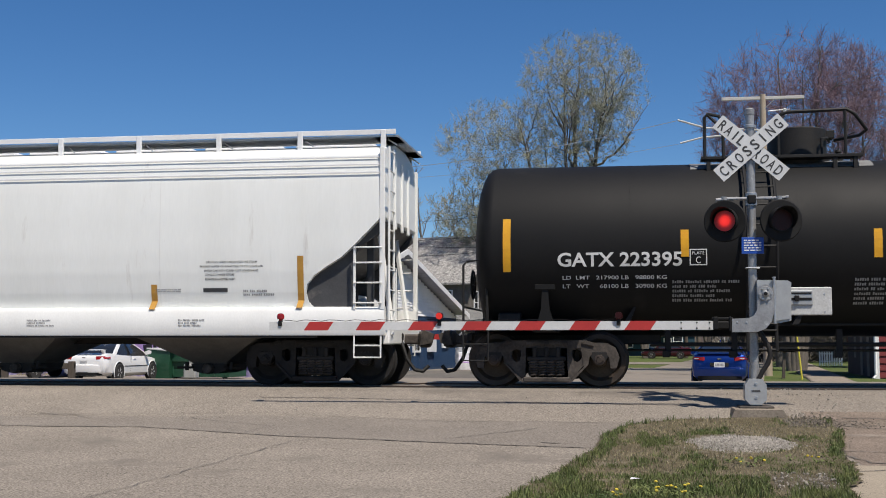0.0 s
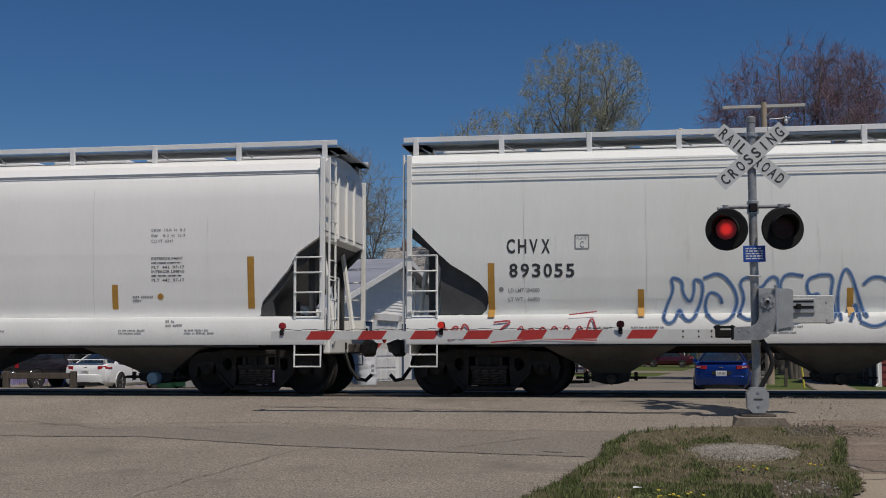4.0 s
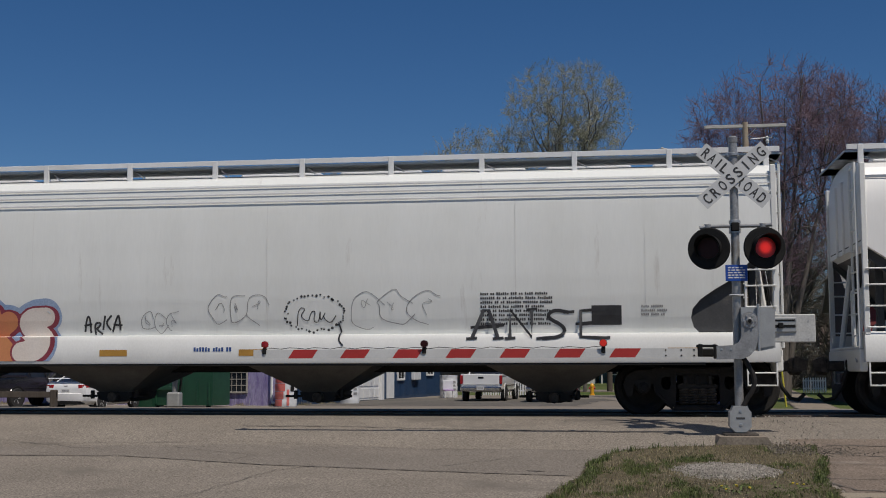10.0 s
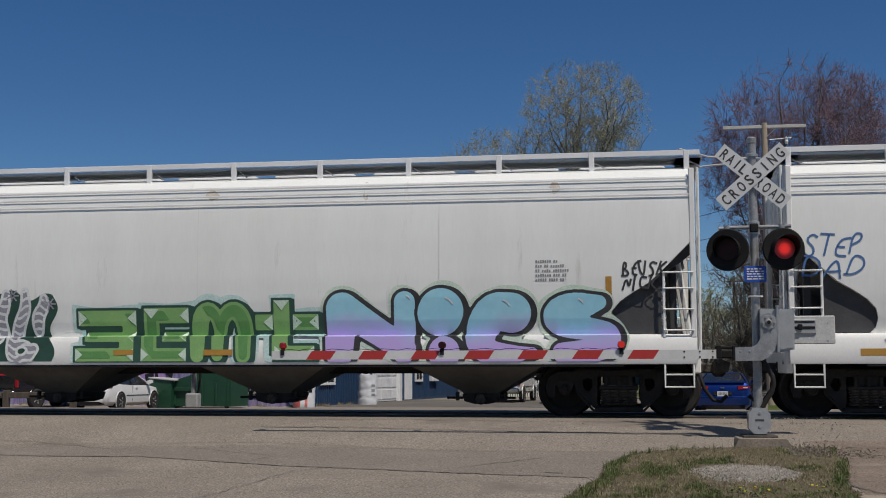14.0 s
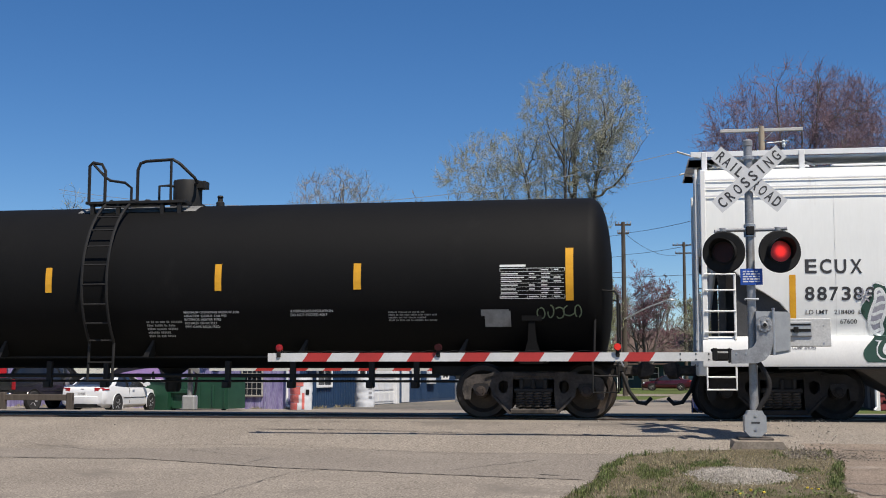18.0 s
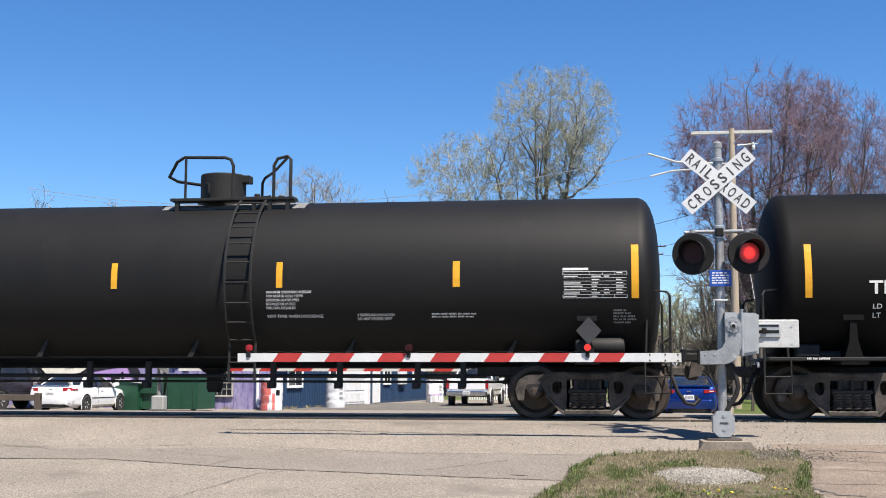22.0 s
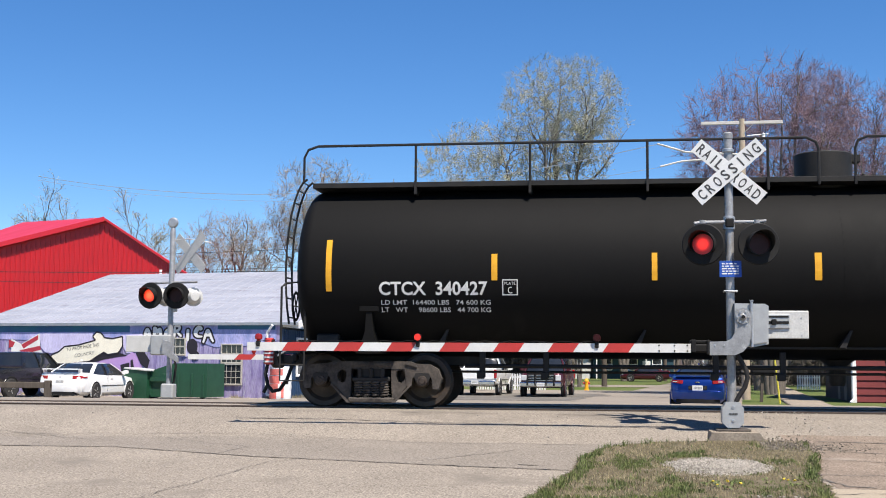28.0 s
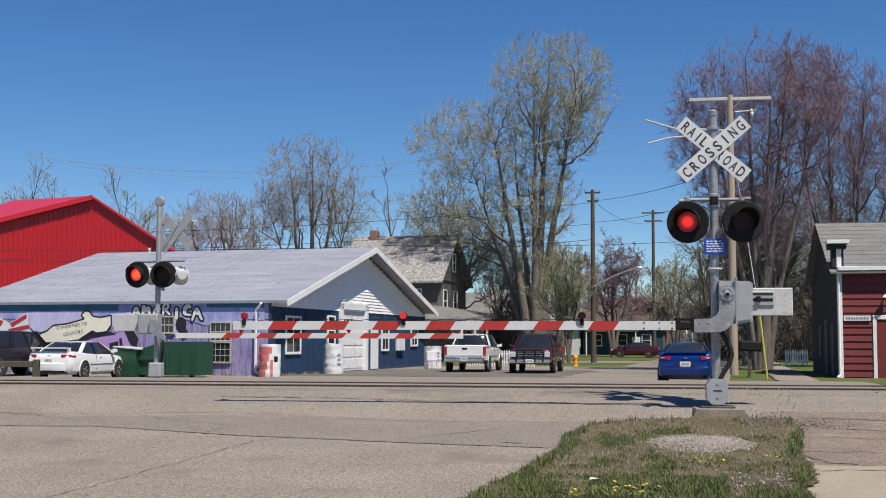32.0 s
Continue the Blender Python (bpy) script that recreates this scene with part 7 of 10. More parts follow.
def window(parent, at, w, h, cols, rows, frame=TRIMW, trim=.09, glass=GLASS):
    """A window in the plane y = 0 of its pose, its front towards -y."""
    win = part("window", MB().box(-w / 2, w / 2, -.02, .02, -h / 2, h / 2), glass, parent, "dark paned window in a white frame", at)
    for x0, x1, z0, z1 in ((-w / 2 - trim, w / 2 + trim, h / 2, h / 2 + trim), (-w / 2 - trim, w / 2 + trim, -h / 2 - trim * 1.2, -h / 2), (-w / 2 - trim, -w / 2, -h / 2, h / 2), (w / 2, w / 2 + trim, -h / 2, h / 2)):
        part("window_frame", MB().box(x0, x1, -.06, .03, z0, z1, .01), frame, win)
    for i in range(1, cols):
        part("muntin", MB().box(-w / 2 + w * i / cols - .010, -w / 2 + w * i / cols + .010, -.035, -.018, -h / 2, h / 2), frame, win)
    for i in range(1, rows):
        q = .03 if rows % 2 == 0 and i == rows // 2 else .015
        part("muntin", MB().box(-w / 2, w / 2, -.04, -.018, -h / 2 + h * i / rows - q, -h / 2 + h * i / rows + q), frame, win)
    return win


def blue_building():
    W, D, E, RZ = 14.2, 22.3, 3.09, 6.05
    b = thing("workshop_building", "long low workshop with mural wall, navy gable and metal roof", "building", pose(-13.4, 48.55, 0, 0, 0, -8.05))
    out = pose(0, 0, 0, 0, 0, 90)          # turns a front into one that faces +x
    part("mural_wall", MB().box(-W, -.12, 0, .18, -.3, E - .05), LILAC, b, "weathered lilac board wall with painted mural")
    part("gable_wall", MB().prism([(0, -.3), (D, -.3), (D, E - .1), (D / 2, RZ - .15), (0, E - .1)], -.12, 0, "x"), NAVY, b)
    part("back_wall", MB().box(-W, 0, D - .18, D, -.3, E - .05), NAVY, b)
    part("end_wall", MB().prism([(0, -.3), (D, -.3), (D, E - .1), (D / 2, RZ - .15), (0, E - .1)], -W, -W + .12, "x"), NAVY, b)
    # vertical board ribs on the lilac and navy walls
    mb = MB()
    for k in range(63):
        x = -W + .1 + k * .2
        if x < -.15:
            mb.box(x - .012, x + .012, -.016, .0, 0, E - .1)
    part("board_joints", mb, LILAC, b)["kind"] = "stuff"
    rib = MB().box(0, .025, -.02, .02, 0, 2.75).mesh("siding_rib", NAVY)
    for k in range(1, 111):
        y = .2 * k
        if 7.9 < y < 11.9 or 12.2 < y < 14.0:
            continue
        part("siding_rib", rib, None, b, at=pose(0, y, .15))
    # white clapboards in the gable
    k, z = 0, 2.88
    while z < RZ - .35:
        y0 = max(.02, (z + .12 - E + .1) / (RZ - E) * D / 2)
        part("clapboard", MB().prism([(.0, z), (.045, z), (.012, z + .15), (.0, z + .15)], y0, D - y0, "y"), VINYL, b)
        z += .15
    # roof: two metal slopes with ribs, and white rake boards
    ov, eave, sl = .65, .10, (RZ - E) / (D / 2)
    for s in (0, 1):
        ya, yb = (-eave, D / 2) if s == 0 else (D + eave, D / 2)
        za = E - eave * sl
        slope = part("roof_slope", MB().add([(-W - ov, ya, za), (ov + .1, ya, za), (ov + .1, yb, RZ), (-W - ov, yb, RZ), (-W - ov, ya, za + .06), (ov + .1, ya, za + .06), (ov + .1, yb, RZ + .06), (-W - ov, yb, RZ + .06)],
                                            [(0, 1, 2, 3), (4, 7, 6, 5), (0, 4, 5, 1), (1, 5, 6, 2), (2, 6, 7, 3), (3, 7, 4, 0)]), TINROOF, b, "weathered grey ribbed metal roof", smooth=0)
        ribm = MB().add([(-.02, ya, za + .055), (.02, ya, za + .055), (.02, yb, RZ + .055), (-.02, yb, RZ + .055), (0, ya, za + .085), (0, yb, RZ + .085)], [(0, 1, 4), (1, 2, 5, 4), (0, 4, 5, 3), (2, 3, 5)]).mesh("roof_rib", TINROOF, 0)
        for k in range(23):
            part("roof_rib", ribm, None, slope, at=pose(-W - .3 + k * .6, 0, 0))
        part("rake_board", MB().add([(ov + .1, ya, za - .2), (ov + .14, ya, za - .2), (ov + .14, yb, RZ - .2), (ov + .1, yb, RZ - .2), (ov + .1, ya, za + .07), (ov + .14, ya, za + .07), (ov + .14, yb, RZ + .07), (ov + .1, yb, RZ + .07)],
                                    [(0, 1, 2, 3), (4, 7, 6, 5), (0, 4, 5, 1), (1, 5, 6, 2), (2, 6, 7, 3), (3, 7, 4, 0)]), TRIMW, b, smooth=0)
    part("fascia", MB().box(-W - ov, ov + .1, -eave - .05, -eave, E - eave * sl - .06, E - eave * sl + .05), GALV, b)
    part("soffit", MB().box(-W - ov, ov, -eave, 0, E - eave * sl - .02, E - eave * sl + .005), TRIMW, b)
    part("downspout", MB().tube([(-.35, -.22, 3.0), (-.62, -.12, 2.7), (-.62, -.12, .3), (-.55, -.2, .16), (.2, -.5, .06)], .055, 8), TRIMW, b, "white downspout bent at the foot")
    # openings in the gable wall
    window(b, pose(.03, 2.25, 1.72) @ out, 1.5, 1.45, 2, 1)
    window(b, pose(.03, 6.8, 1.95) @ out, .8, 1.2, 1, 2)
    g = part("garage_door", MB().box(-.02, .02, 8.2, 11.3, .05, 2.95), TRIMW, b, "white panelled garage door")
    for i in range(5):
        for j in range(4):
            part("door_panel", MB().box(.02, .045, 8.3 + j * .76, 8.95 + j * .76, .15 + i * .56, .60 + i * .56, .012), TRIMW, g)
    for j in range(6):
        part("door_light", MB().box(.02, .05, 8.34 + j * .5, 8.70 + j * .5, 2.30, 2.48, .006), GLASS, g)
    part("garage_surround", MB().box(-.1, .16, 7.85, 8.2, 0, 3.25, .02).box(-.1, .16, 11.3, 11.75, 0, 3.25, .02).box(-.1, .16, 7.85, 11.75, 2.95, 3.3, .02), TRIMW, b)
    part("entry_door", MB().box(.0, .06, 12.5, 13.6, .05, 2.05, .01), TRIMW, b, "white entry door")
    window(b, pose(.03, 14.75, 1.55) @ out, 1.0, 1.0, 2, 1)
    part("meter_box", MB().box(.0, .2, 16.6, 17.8, .95, 1.75, .03), BINW, b)
    window(b, pose(.03, 20.0, 1.7) @ out, 1.1, .85, 2, 1)
    part("flood_lamp", MB().lathe([(.02, 0), (.09, .05), (.12, .2)], at=(.35, D / 2, 5.75), axis="x", n=12), TRIMW, b)
    # windows in the mural wall
    window(b, pose(-2.23, -.03, 1.83), .86, .70, 4, 2, TANTRIM, .06)
    window(b, pose(-2.23, -.03, .98), .86, .76, 4, 3, TANTRIM, .06)
    window(b, pose(-4.7, -.03, 2.12), .6, .62, 3, 2, TANTRIM, .06)
    # the mural: flat painted shapes, each a little above the last
    def paint(name, pts, ink, lift):
        part(name, MB().add([(x, -lift, z) for x, z in pts], [tuple(range(len(pts)))]), ink, b, smooth=0)
    paint("mural_sky", [(-W, 2.45), (-8.4, 2.3), (-4.0, 2.4), (-3.0, 2.1), (-.25, 2.2), (-.25, 3.05), (-W, 3.05)], SKYWASH, .020)
    # teal top bands, which also paint in the shadow below the eave
    paint("mural_shade_band", [(-W, 2.72), (-9, 2.74), (-7, 2.72), (-7, 3.08), (-W, 3.08)], TEALP, .024)
    paint("mural_shade_band", [(-2.9, 2.84), (-.3, 2.82), (-.3, 3.06), (-2.9, 3.06)], TEALP, .024)
    paint("mural_cloud", [(-11.41, 2.68), (-8.77, 2.71), (-8.73, 2.35), (-9.45, 2.21), (-10.14, 2.14), (-10.43, 1.92), (-10.71, 1.82), (-11.1, 1.87), (-11.31, 2.06)], PALELILAC, .028)
    paint("mural_cloud", [(-7.41, 2.59), (-6.41, 2.66), (-6.3, 2.49), (-6.58, 1.92), (-7.12, 1.82), (-7.31, 2.13)], PALELILAC, .028)
    paint("mural_cloud", [(-8.6, 1.39), (-8.19, 1.58), (-7.52, 1.7), (-7.12, 1.72), (-6.85, 1.89), (-6.5, 1.72), (-6.38, 1.25), (-6.63, .58), (-7.1, .94), (-7.78, 1.24)], PINKP, .028)
    paint("mural_patch", [(-4.5, 2.34), (-4.03, 2.34), (-4.07, 1.73), (-4.5, 1.68)], PALELILAC, .030)
    paint("mural_flag", [(-12.82, 2.46), (-12.3, 2.21), (-11.83, 2.46), (-11.41, 2.68), (-11.33, 2.02), (-11.04, 1.62), (-10.75, 1.38), (-11.08, 1.09), (-12.77, 1.08)], INKW, .032)
    for stripe in (((-12.3, 2.19), (-11.47, 2.6), (-11.46, 2.41), (-12.18, 2.02)), ((-12.93, 2.41), (-12.62, 2.29), (-12.72, 2.09), (-12.92, 2.04)), ((-12.38, 1.94), (-11.37, 2.14), (-11.3, 1.97), (-12.17, 1.77)), ((-11.89, 1.67), (-11.19, 1.84), (-11.04, 1.72), (-11.77, 1.53)), ((-11.65, 1.43), (-10.93, 1.58), (-10.81, 1.45), (-11.48, 1.31))):
        paint("mural_stripe", stripe, MURALRED, .036)
    arm = [(-10.86, 1.36), (-10.76, 1.75), (-10.43, 1.87), (-10.13, 2.11), (-9.44, 2.18), (-8.63, 2.38), (-8.77, 2.55), (-8.58, 2.74), (-8.36, 2.69), (-8.19, 2.49), (-7.81, 2.45), (-7.33, 2.54), (-7.31, 2.13), (-7.52, 1.84), (-8.01, 1.77), (-8.2, 1.87), (-8.55, 1.68), (-8.87, 1.48), (-9.97, 1.36)]
    paint("mural_shadow", [(-8.18, 1.89), (-7.31, 1.82), (-7.09, 1.72), (-7.65, 1.65), (-8.33, 1.53), (-8.87, 1.39), (-9.42, 1.34), (-8.55, 1.68)], MURALBLK, .036)
    paint("mural_hand", arm, CREAM, .042)
    for (xa, za), (xb, zb) in zip(arm, arm[1:] + arm[:1]):
        k = .03 / math.hypot(xb - xa, zb - za)
        nx, nz = (zb - za) * k, -(xb - xa) * k
        paint("mural_outline", [(xa - nx, za - nz), (xb - nx, zb - nz), (xb + nx, zb + nz), (xa + nx, za + nz)], MURALBLK, .048)
    for i, (text, x, z, w) in enumerate((("TO WHOM MADE THIS", -10.02, 1.90, 1.55), ("COUNTRY", -9.62, 1.64, .95))):
        vs, fs = letters(text, .22, width=w)
        part("mural_lettering", MB().add([(x + p, -.046, z + q + p * .14) for p, q in vs], fs), MURALBLK, b, smooth=0)
    for fig in (((-7.4, 1.34), (-6.97, 1.44), (-6.96, 1.01), (-7.12, .86), (-7.34, 1.05)), ((-6.92, 1.53), (-6.82, 1.58), (-6.75, 1.25), (-6.48, 1.1), (-6.34, .58), (-6.51, .11), (-6.84, .29)), ((-6.69, 1.87), (-6.29, 1.92), (-6.01, 1.53), (-6.11, 1.15), (-6.44, 1.39))):
        paint("mural_figure", fig, MURALBLK, .040)
    paint("mural_figure", [(-4.05 + .26 * math.cos(k * .63), 2.12 + .34 * math.sin(k * .63)) for k in range(10)], MURALBLK, .036)
    paint("mural_figure", [(-3.9 + .2 * math.cos(k * .63), 1.75 + .2 * math.sin(k * .63)) for k in range(10)], MURALBLK, .038)
    for lift, ink, grow in ((.050, MURALBLK, .085), (.060, INKW, .015)):
        for i, c in enumerate("AMERICA"):
            a = {"A": [[(.0, -.10, .09), (.1, .1, .12), (.45, .9, .15), (.9, .1, .12), (1.05, -.05, .08)], [(.3, .36, .09), (.65, .36, .09)]], "R": [[(.15, .1, .11), (.15, .88, .11), (.75, .8, .12), (.65, .5, .1), (.3, .48, .1), (.85, .1, .1)]]}.get(c) or GLYPHS[c]
            lines = [smooth_line([(p * .42, q * .58, r * .34) for p, q, r in st]) for st in a]
            fat_stroke(lines, grow, lift, b, lambda q: 0.0, "mural_lettering", -6.36 + i * .47, 2.42 + .09 * math.sin(i * 2.7), ink)
    return b


blue_building()
LOTD = mat("dark_patched_asphalt", (0.1, 0.0944, 0.0864), (0.1558, 0.1435, 0.1271), rough=0.95, scale=0.6, fine=40, amount=0.8, bump=0.006, spec=0.12)
laid("dark_lot_patch", lambda y: -13.0 + .3 * noise.noise((y * .8, 0, 1)), lambda y: -1.6 + .105 * (y - 50) + .9 * noise.noise((y * .5, 3, 1)), 49.6, 63.0, .020, LOTD, dy=.5, nx=16, label="dark patched asphalt before the workshop door", category="road")
laid("front_walk", const(-34), lambda y: -12.8, 44.9, 46.0, .03, CONC, dy=.4, nx=20, label="broken concrete walk before the mural wall", category="pavement")


def red_shed():
    b = thing("metal_shed", "tall bright red ribbed metal shed behind the workshop", "building", pose(-31.4, 72.0, 0, 0, 0, 7.5))
    wall = [(-14, 0), (6.6, 0), (6.6, 6.2), (5.0, 6.95), (0, 10.25), (-14, 6.7)]
    part("front_wall", MB().prism(wall, 0, .2), REDSHED, b)
    rib = MB().box(-.03, .03, -.05, 0, 0, 1).mesh("siding_rib", REDSHED)
    for k in range(66):
        x = -13.8 + k * .305
        top = 10.25 + (x * .2536 if x < 0 else -x * .66)
        ob = part("siding_rib", rib, None, b, at=pose(x, 0, 0) @ Matrix.Diagonal((1, 1, top - .15, 1)))
    part("roof", MB().add([(-14.5, -.3, 6.6), (0, -.3, 10.3), (-14.5, 26, 13.0), (-14.5, -.3, 6.75), (0, -.3, 10.45), (-14.5, 26, 13.15)], [(0, 2, 1), (3, 4, 5), (0, 1, 4, 3), (1, 2, 5, 4), (2, 0, 3, 5)]), REDROOF, b, smooth=0)
    part("roof", MB().add([(0, -.3, 10.3), (7, -.3, 5.7), (7, 26, 4.0), (-14.5, 26, 13.0), (0, -.3, 10.45), (7, -.3, 5.85), (7, 26, 4.15), (-14.5, 26, 13.15)], [(0, 1, 2, 3), (4, 7, 6, 5), (0, 4, 5, 1), (1, 5, 6, 2), (2, 6, 7, 3), (3, 7, 4, 0)]), REDROOF, b, smooth=0)
    part("rake_trim", MB().add([(-14.5, -.36, 6.5), (0, -.36, 10.2), (0, -.36, 10.5), (-14.5, -.36, 6.8), (-14.5, -.3, 6.5), (0, -.3, 10.2), (0, -.3, 10.5), (-14.5, -.3, 6.8)], [(0, 1, 2, 3), (4, 7, 6, 5), (0, 4, 5, 1), (1, 5, 6, 2), (2, 6, 7, 3), (3, 7, 4, 0)]), REDROOF, b, smooth=0)
    part("vent_pipe", MB().lathe([(.12, 0), (.12, 8.6), (.2, 8.6), (.2, 8.75), (0, 8.8)], at=(4.6, -1.2, 0), n=10), GALV, b)
    part("gutter_pipe", MB().lathe([(.09, 0), (.09, 7.2)], at=(3.6, -.25, 0), n=8), TRIMW, b)


red_shed()


def barn():
    b = thing("barn_building", "dark red clapboard building with white corner trim", "building", pose(9.25, 49.6, 0, 0, 0, -4))
    W, D, E, RZ = 9.0, 10.5, 4.28, 6.6
    part("front_wall", MB().box(0, W, 0, .2, -.3, E), BARNRED, b)
    z = .1
    lap = MB().prism([(-.05, 0), (0, 0), (0, .27), (-.012, .27)], 0, 1, "x").mesh("clapboard", BARNRED)
    while z < E - .2:
        for x0, x1 in ((.12, 1.25), (2.55, W)) if z < 2.42 else ((.12, W),):
            part("clapboard", lap, None, b, at=pose(x0, 0, z) @ Matrix.Diagonal((x1 - x0, 1, 1, 1)))
        z += .28
    part("side_wall", MB().prism([(.2, -.3), (D, -.3), (D, E), (D / 2, RZ - .1), (.2, E)], 0, .2, "x"), BARNDK, b)
    part("far_wall", MB().prism([(.2, -.3), (D, -.3), (D, E), (D / 2, RZ - .1), (.2, E)], W - .2, W, "x"), BARNDK, b)
    part("back_wall", MB().box(0, W, D - .2, D, -.3, E), BARNRED, b)
    part("corner_trim", MB().box(-.03, .16, -.07, .0, -.1, E + .9, .01), TRIMW, b, "white corner board")
    part("downspout", MB().tube([(.02, -.16, E), (.02, -.16, .2), (-.1, -.3, .08)], .05, 8), TRIMW, b)
    part("eave_trim", MB().box(0, W, -.35, -.05, E - .02, E + .14, .01), TRIMW, b)
    part("parapet", MB().box(-.35, .35, -.2, .5, E + .85, E + 1.08, .02).box(-.2, .25, -.05, .45, E + .1, E + .85, .02), BARNDK, b)
    part("parapet_cap", MB().box(-.4, .45, -.28, .5, E + 1.05, E + 1.2, .015), TRIMW, b)
    n = 12
    for i in range(n):
        y0, y1 = -.35 + (D / 2 + .35) * i / n, -.35 + (D / 2 + .35) * (i + 1) / n + .03
        f = lambda y: E + (RZ - E) * max(-.06, y / (D / 2))
        part("shingle_course", MB().add([(-.3, y0, f(y0) + .06), (W + .3, y0, f(y0) + .06), (W + .3, y1, f(y1) + .04), (-.3, y1, f(y1) + .04), (-.3, y0, f(y0)), (W + .3, y0, f(y0)), (W + .3, y1, f(y1)), (-.3, y1, f(y1))], [(0, 1, 2, 3), (7, 6, 5, 4), (0, 4, 5, 1), (1, 5, 6, 2), (2, 6, 7, 3), (3, 7, 4, 0)]), SHINGLE, b, smooth=0)
    part("roof_back", MB().add([(-.3, D / 2, RZ), (W + .3, D / 2, RZ), (W + .3, D + .3, E - .1), (-.3, D + .3, E - .1), (-.3, D / 2, RZ + .08), (W + .3, D / 2, RZ + .08), (W + .3, D + .3, E), (-.3, D + .3, E)], [(0, 1, 2, 3), (7, 6, 5, 4), (0, 4, 5, 1), (1, 5, 6, 2), (2, 6, 7, 3), (3, 7, 4, 0)]), SHINGLE, b, smooth=0)
    part("door", MB().box(1.42, 2.42, -.03, .02, 0, 2.35), BARNRED, b, "dark red door")
    part("door_frame", MB().box(1.28, 1.42, -.08, .02, 0, 2.5, .01).box(2.42, 2.56, -.08, .02, 0, 2.5, .01).box(1.28, 2.56, -.08, .02, 2.35, 2.52, .01), TRIMW, b)
    sg = part("name_board", MB().box(.2, 1.2, -.10, -.06, 2.30, 2.50), TRIMW, b, "white name board with dark marks")
    for k in range(9):
        part("text_bar", MB().box(.27 + k * .098, .34 + k * .098, -.108, -.10, 2.35, 2.45), INKG, sg)
    lamp = part("wall_lamp", MB().tube([(1.75, -.03, 3.25), (1.75, -.25, 3.3)], .03, 6).lathe([(.03, 0), (.14, -.12)], at=(1.75, -.28, 3.32), n=12), TRIMW, b)
    for k, (y, z0, z1) in enumerate(((1.6, .1, 2.2), (4.0, .1, 2.4), (6.5, .8, 2.2))):
        part("side_board", MB().box(-.03, .0, y, y + .9, z0, z1, .01), OLDWOOD, b)


barn()


def old_house():
    b = thing("old_house", "grey two-storey house with mottled shingle roof and gables", "house", pose(-15.2, 86.5, 0, 0, 0, -8))
    E, RZ, W, D = 5.9, 9.3, 7.2, 8.0
    part("wall", MB().box(-W / 2, W / 2, 0, D, 0, E), OLDWOOD, b)
    f = lambda y: E - .3 + (RZ - E + .3) * (1 - abs(y - D / 2) / (D / 2 + .5))
    for s in (0, 1):
        ya, yb = (-.5, D / 2) if s == 0 else (D + .5, D / 2)
        part("roof_slope", MB().add([(-W / 2 - .5, ya, f(ya)), (W / 2 + .5, ya, f(ya)), (W / 2 + .5, yb, RZ), (-W / 2 - .5, yb, RZ), (-W / 2 - .5, ya, f(ya) + .12), (W / 2 + .5, ya, f(ya) + .12), (W / 2 + .5, yb, RZ + .12), (-W / 2 - .5, yb, RZ + .12)], [(0, 1, 2, 3), (7, 6, 5, 4), (0, 4, 5, 1), (1, 5, 6, 2), (2, 6, 7, 3), (3, 7, 4, 0)]), SHINGLE_L, b, "mottled pale grey shingle roof", smooth=0)
    for s in (-1, 1):
        part("gable", MB().prism([(0, E), (D, E), (D / 2, RZ - .15)], s * W / 2 - .1, s * W / 2 + .1, "x"), OLDWOOD, b)
    out = pose(0, 0, 0, 0, 0, 90)
    window(b, pose(W / 2 + .12, D / 2, 7.3) @ out, .7, 1.2, 1, 2)
    window(b, pose(W / 2 + .05, 1.8, 4.4) @ out, .9, 1.5, 1, 2)
    window(b, pose(W / 2 + .05, 4.6, 4.4) @ out, .9, 1.5, 1, 2)
    window(b, pose(1.9, -.02, 4.4), .9, 1.5, 1, 2)
    part("porch_roof", MB().add([(W / 2 - 2.5, -1.8, 2.9), (W / 2 + 2.4, -1.8, 2.9), (W / 2 + 2.4, D, 3.4), (W / 2 - .2, 0, 3.9), (W / 2 - 2.5, -1.8, 3.05), (W / 2 + 2.4, -1.8, 3.05), (W / 2 + 2.4, D, 3.55), (W / 2 - .2, 0, 4.05)], [(0, 1, 2, 3), (7, 6, 5, 4), (0, 4, 5, 1), (1, 5, 6, 2), (2, 6, 7, 3), (3, 7, 4, 0)]), SHINGLE, b, smooth=0)
    for y in (-1.6, 2.2, 6.0):
        part("porch_post", MB().box(W / 2 + 2.1, W / 2 + 2.25, y, y + .15, 0, 3.1), TRIMW, b)
    ch = part("chimney", MB().box(-2.8, -2.25, D / 2 - .4, D / 2 + .4, RZ - .6, RZ + .55, .03), BRICKF, b, "brown brick chimney")


old_house()


def plain_house(at, w, d, e, rz, wall, roof, label):
    b = thing("far_house", label, "house", at, group="houses beyond the cross street")
    part("wall", MB().box(-w / 2, w / 2, 0, d, 0, e), wall, b)
    part("roof", MB().prism([(-.4, e - .2), (d + .4, e - .2), (d / 2, rz)], -w / 2 - .4, w / 2 + .4, "x"), roof, b)
    for x in (-w * .32, 0, w * .3):
        window(b, pose(x, -.03, e * .52), .9, 1.2, 1, 2)
    part("door", MB().box(w * .12, w * .12 + .9, -.05, 0, 0, 2.05, .01), TRIMW, b)
    part("porch", MB().box(-w * .45, w * .2, -1.6, 0, e - .6, e - .42, .02), roof, b)
    for x in (-w * .44, -w * .1, w * .18):
        part("porch_post", MB().box(x - .06, x + .06, -1.55, -1.43, 0, e - .6), TRIMW, b)


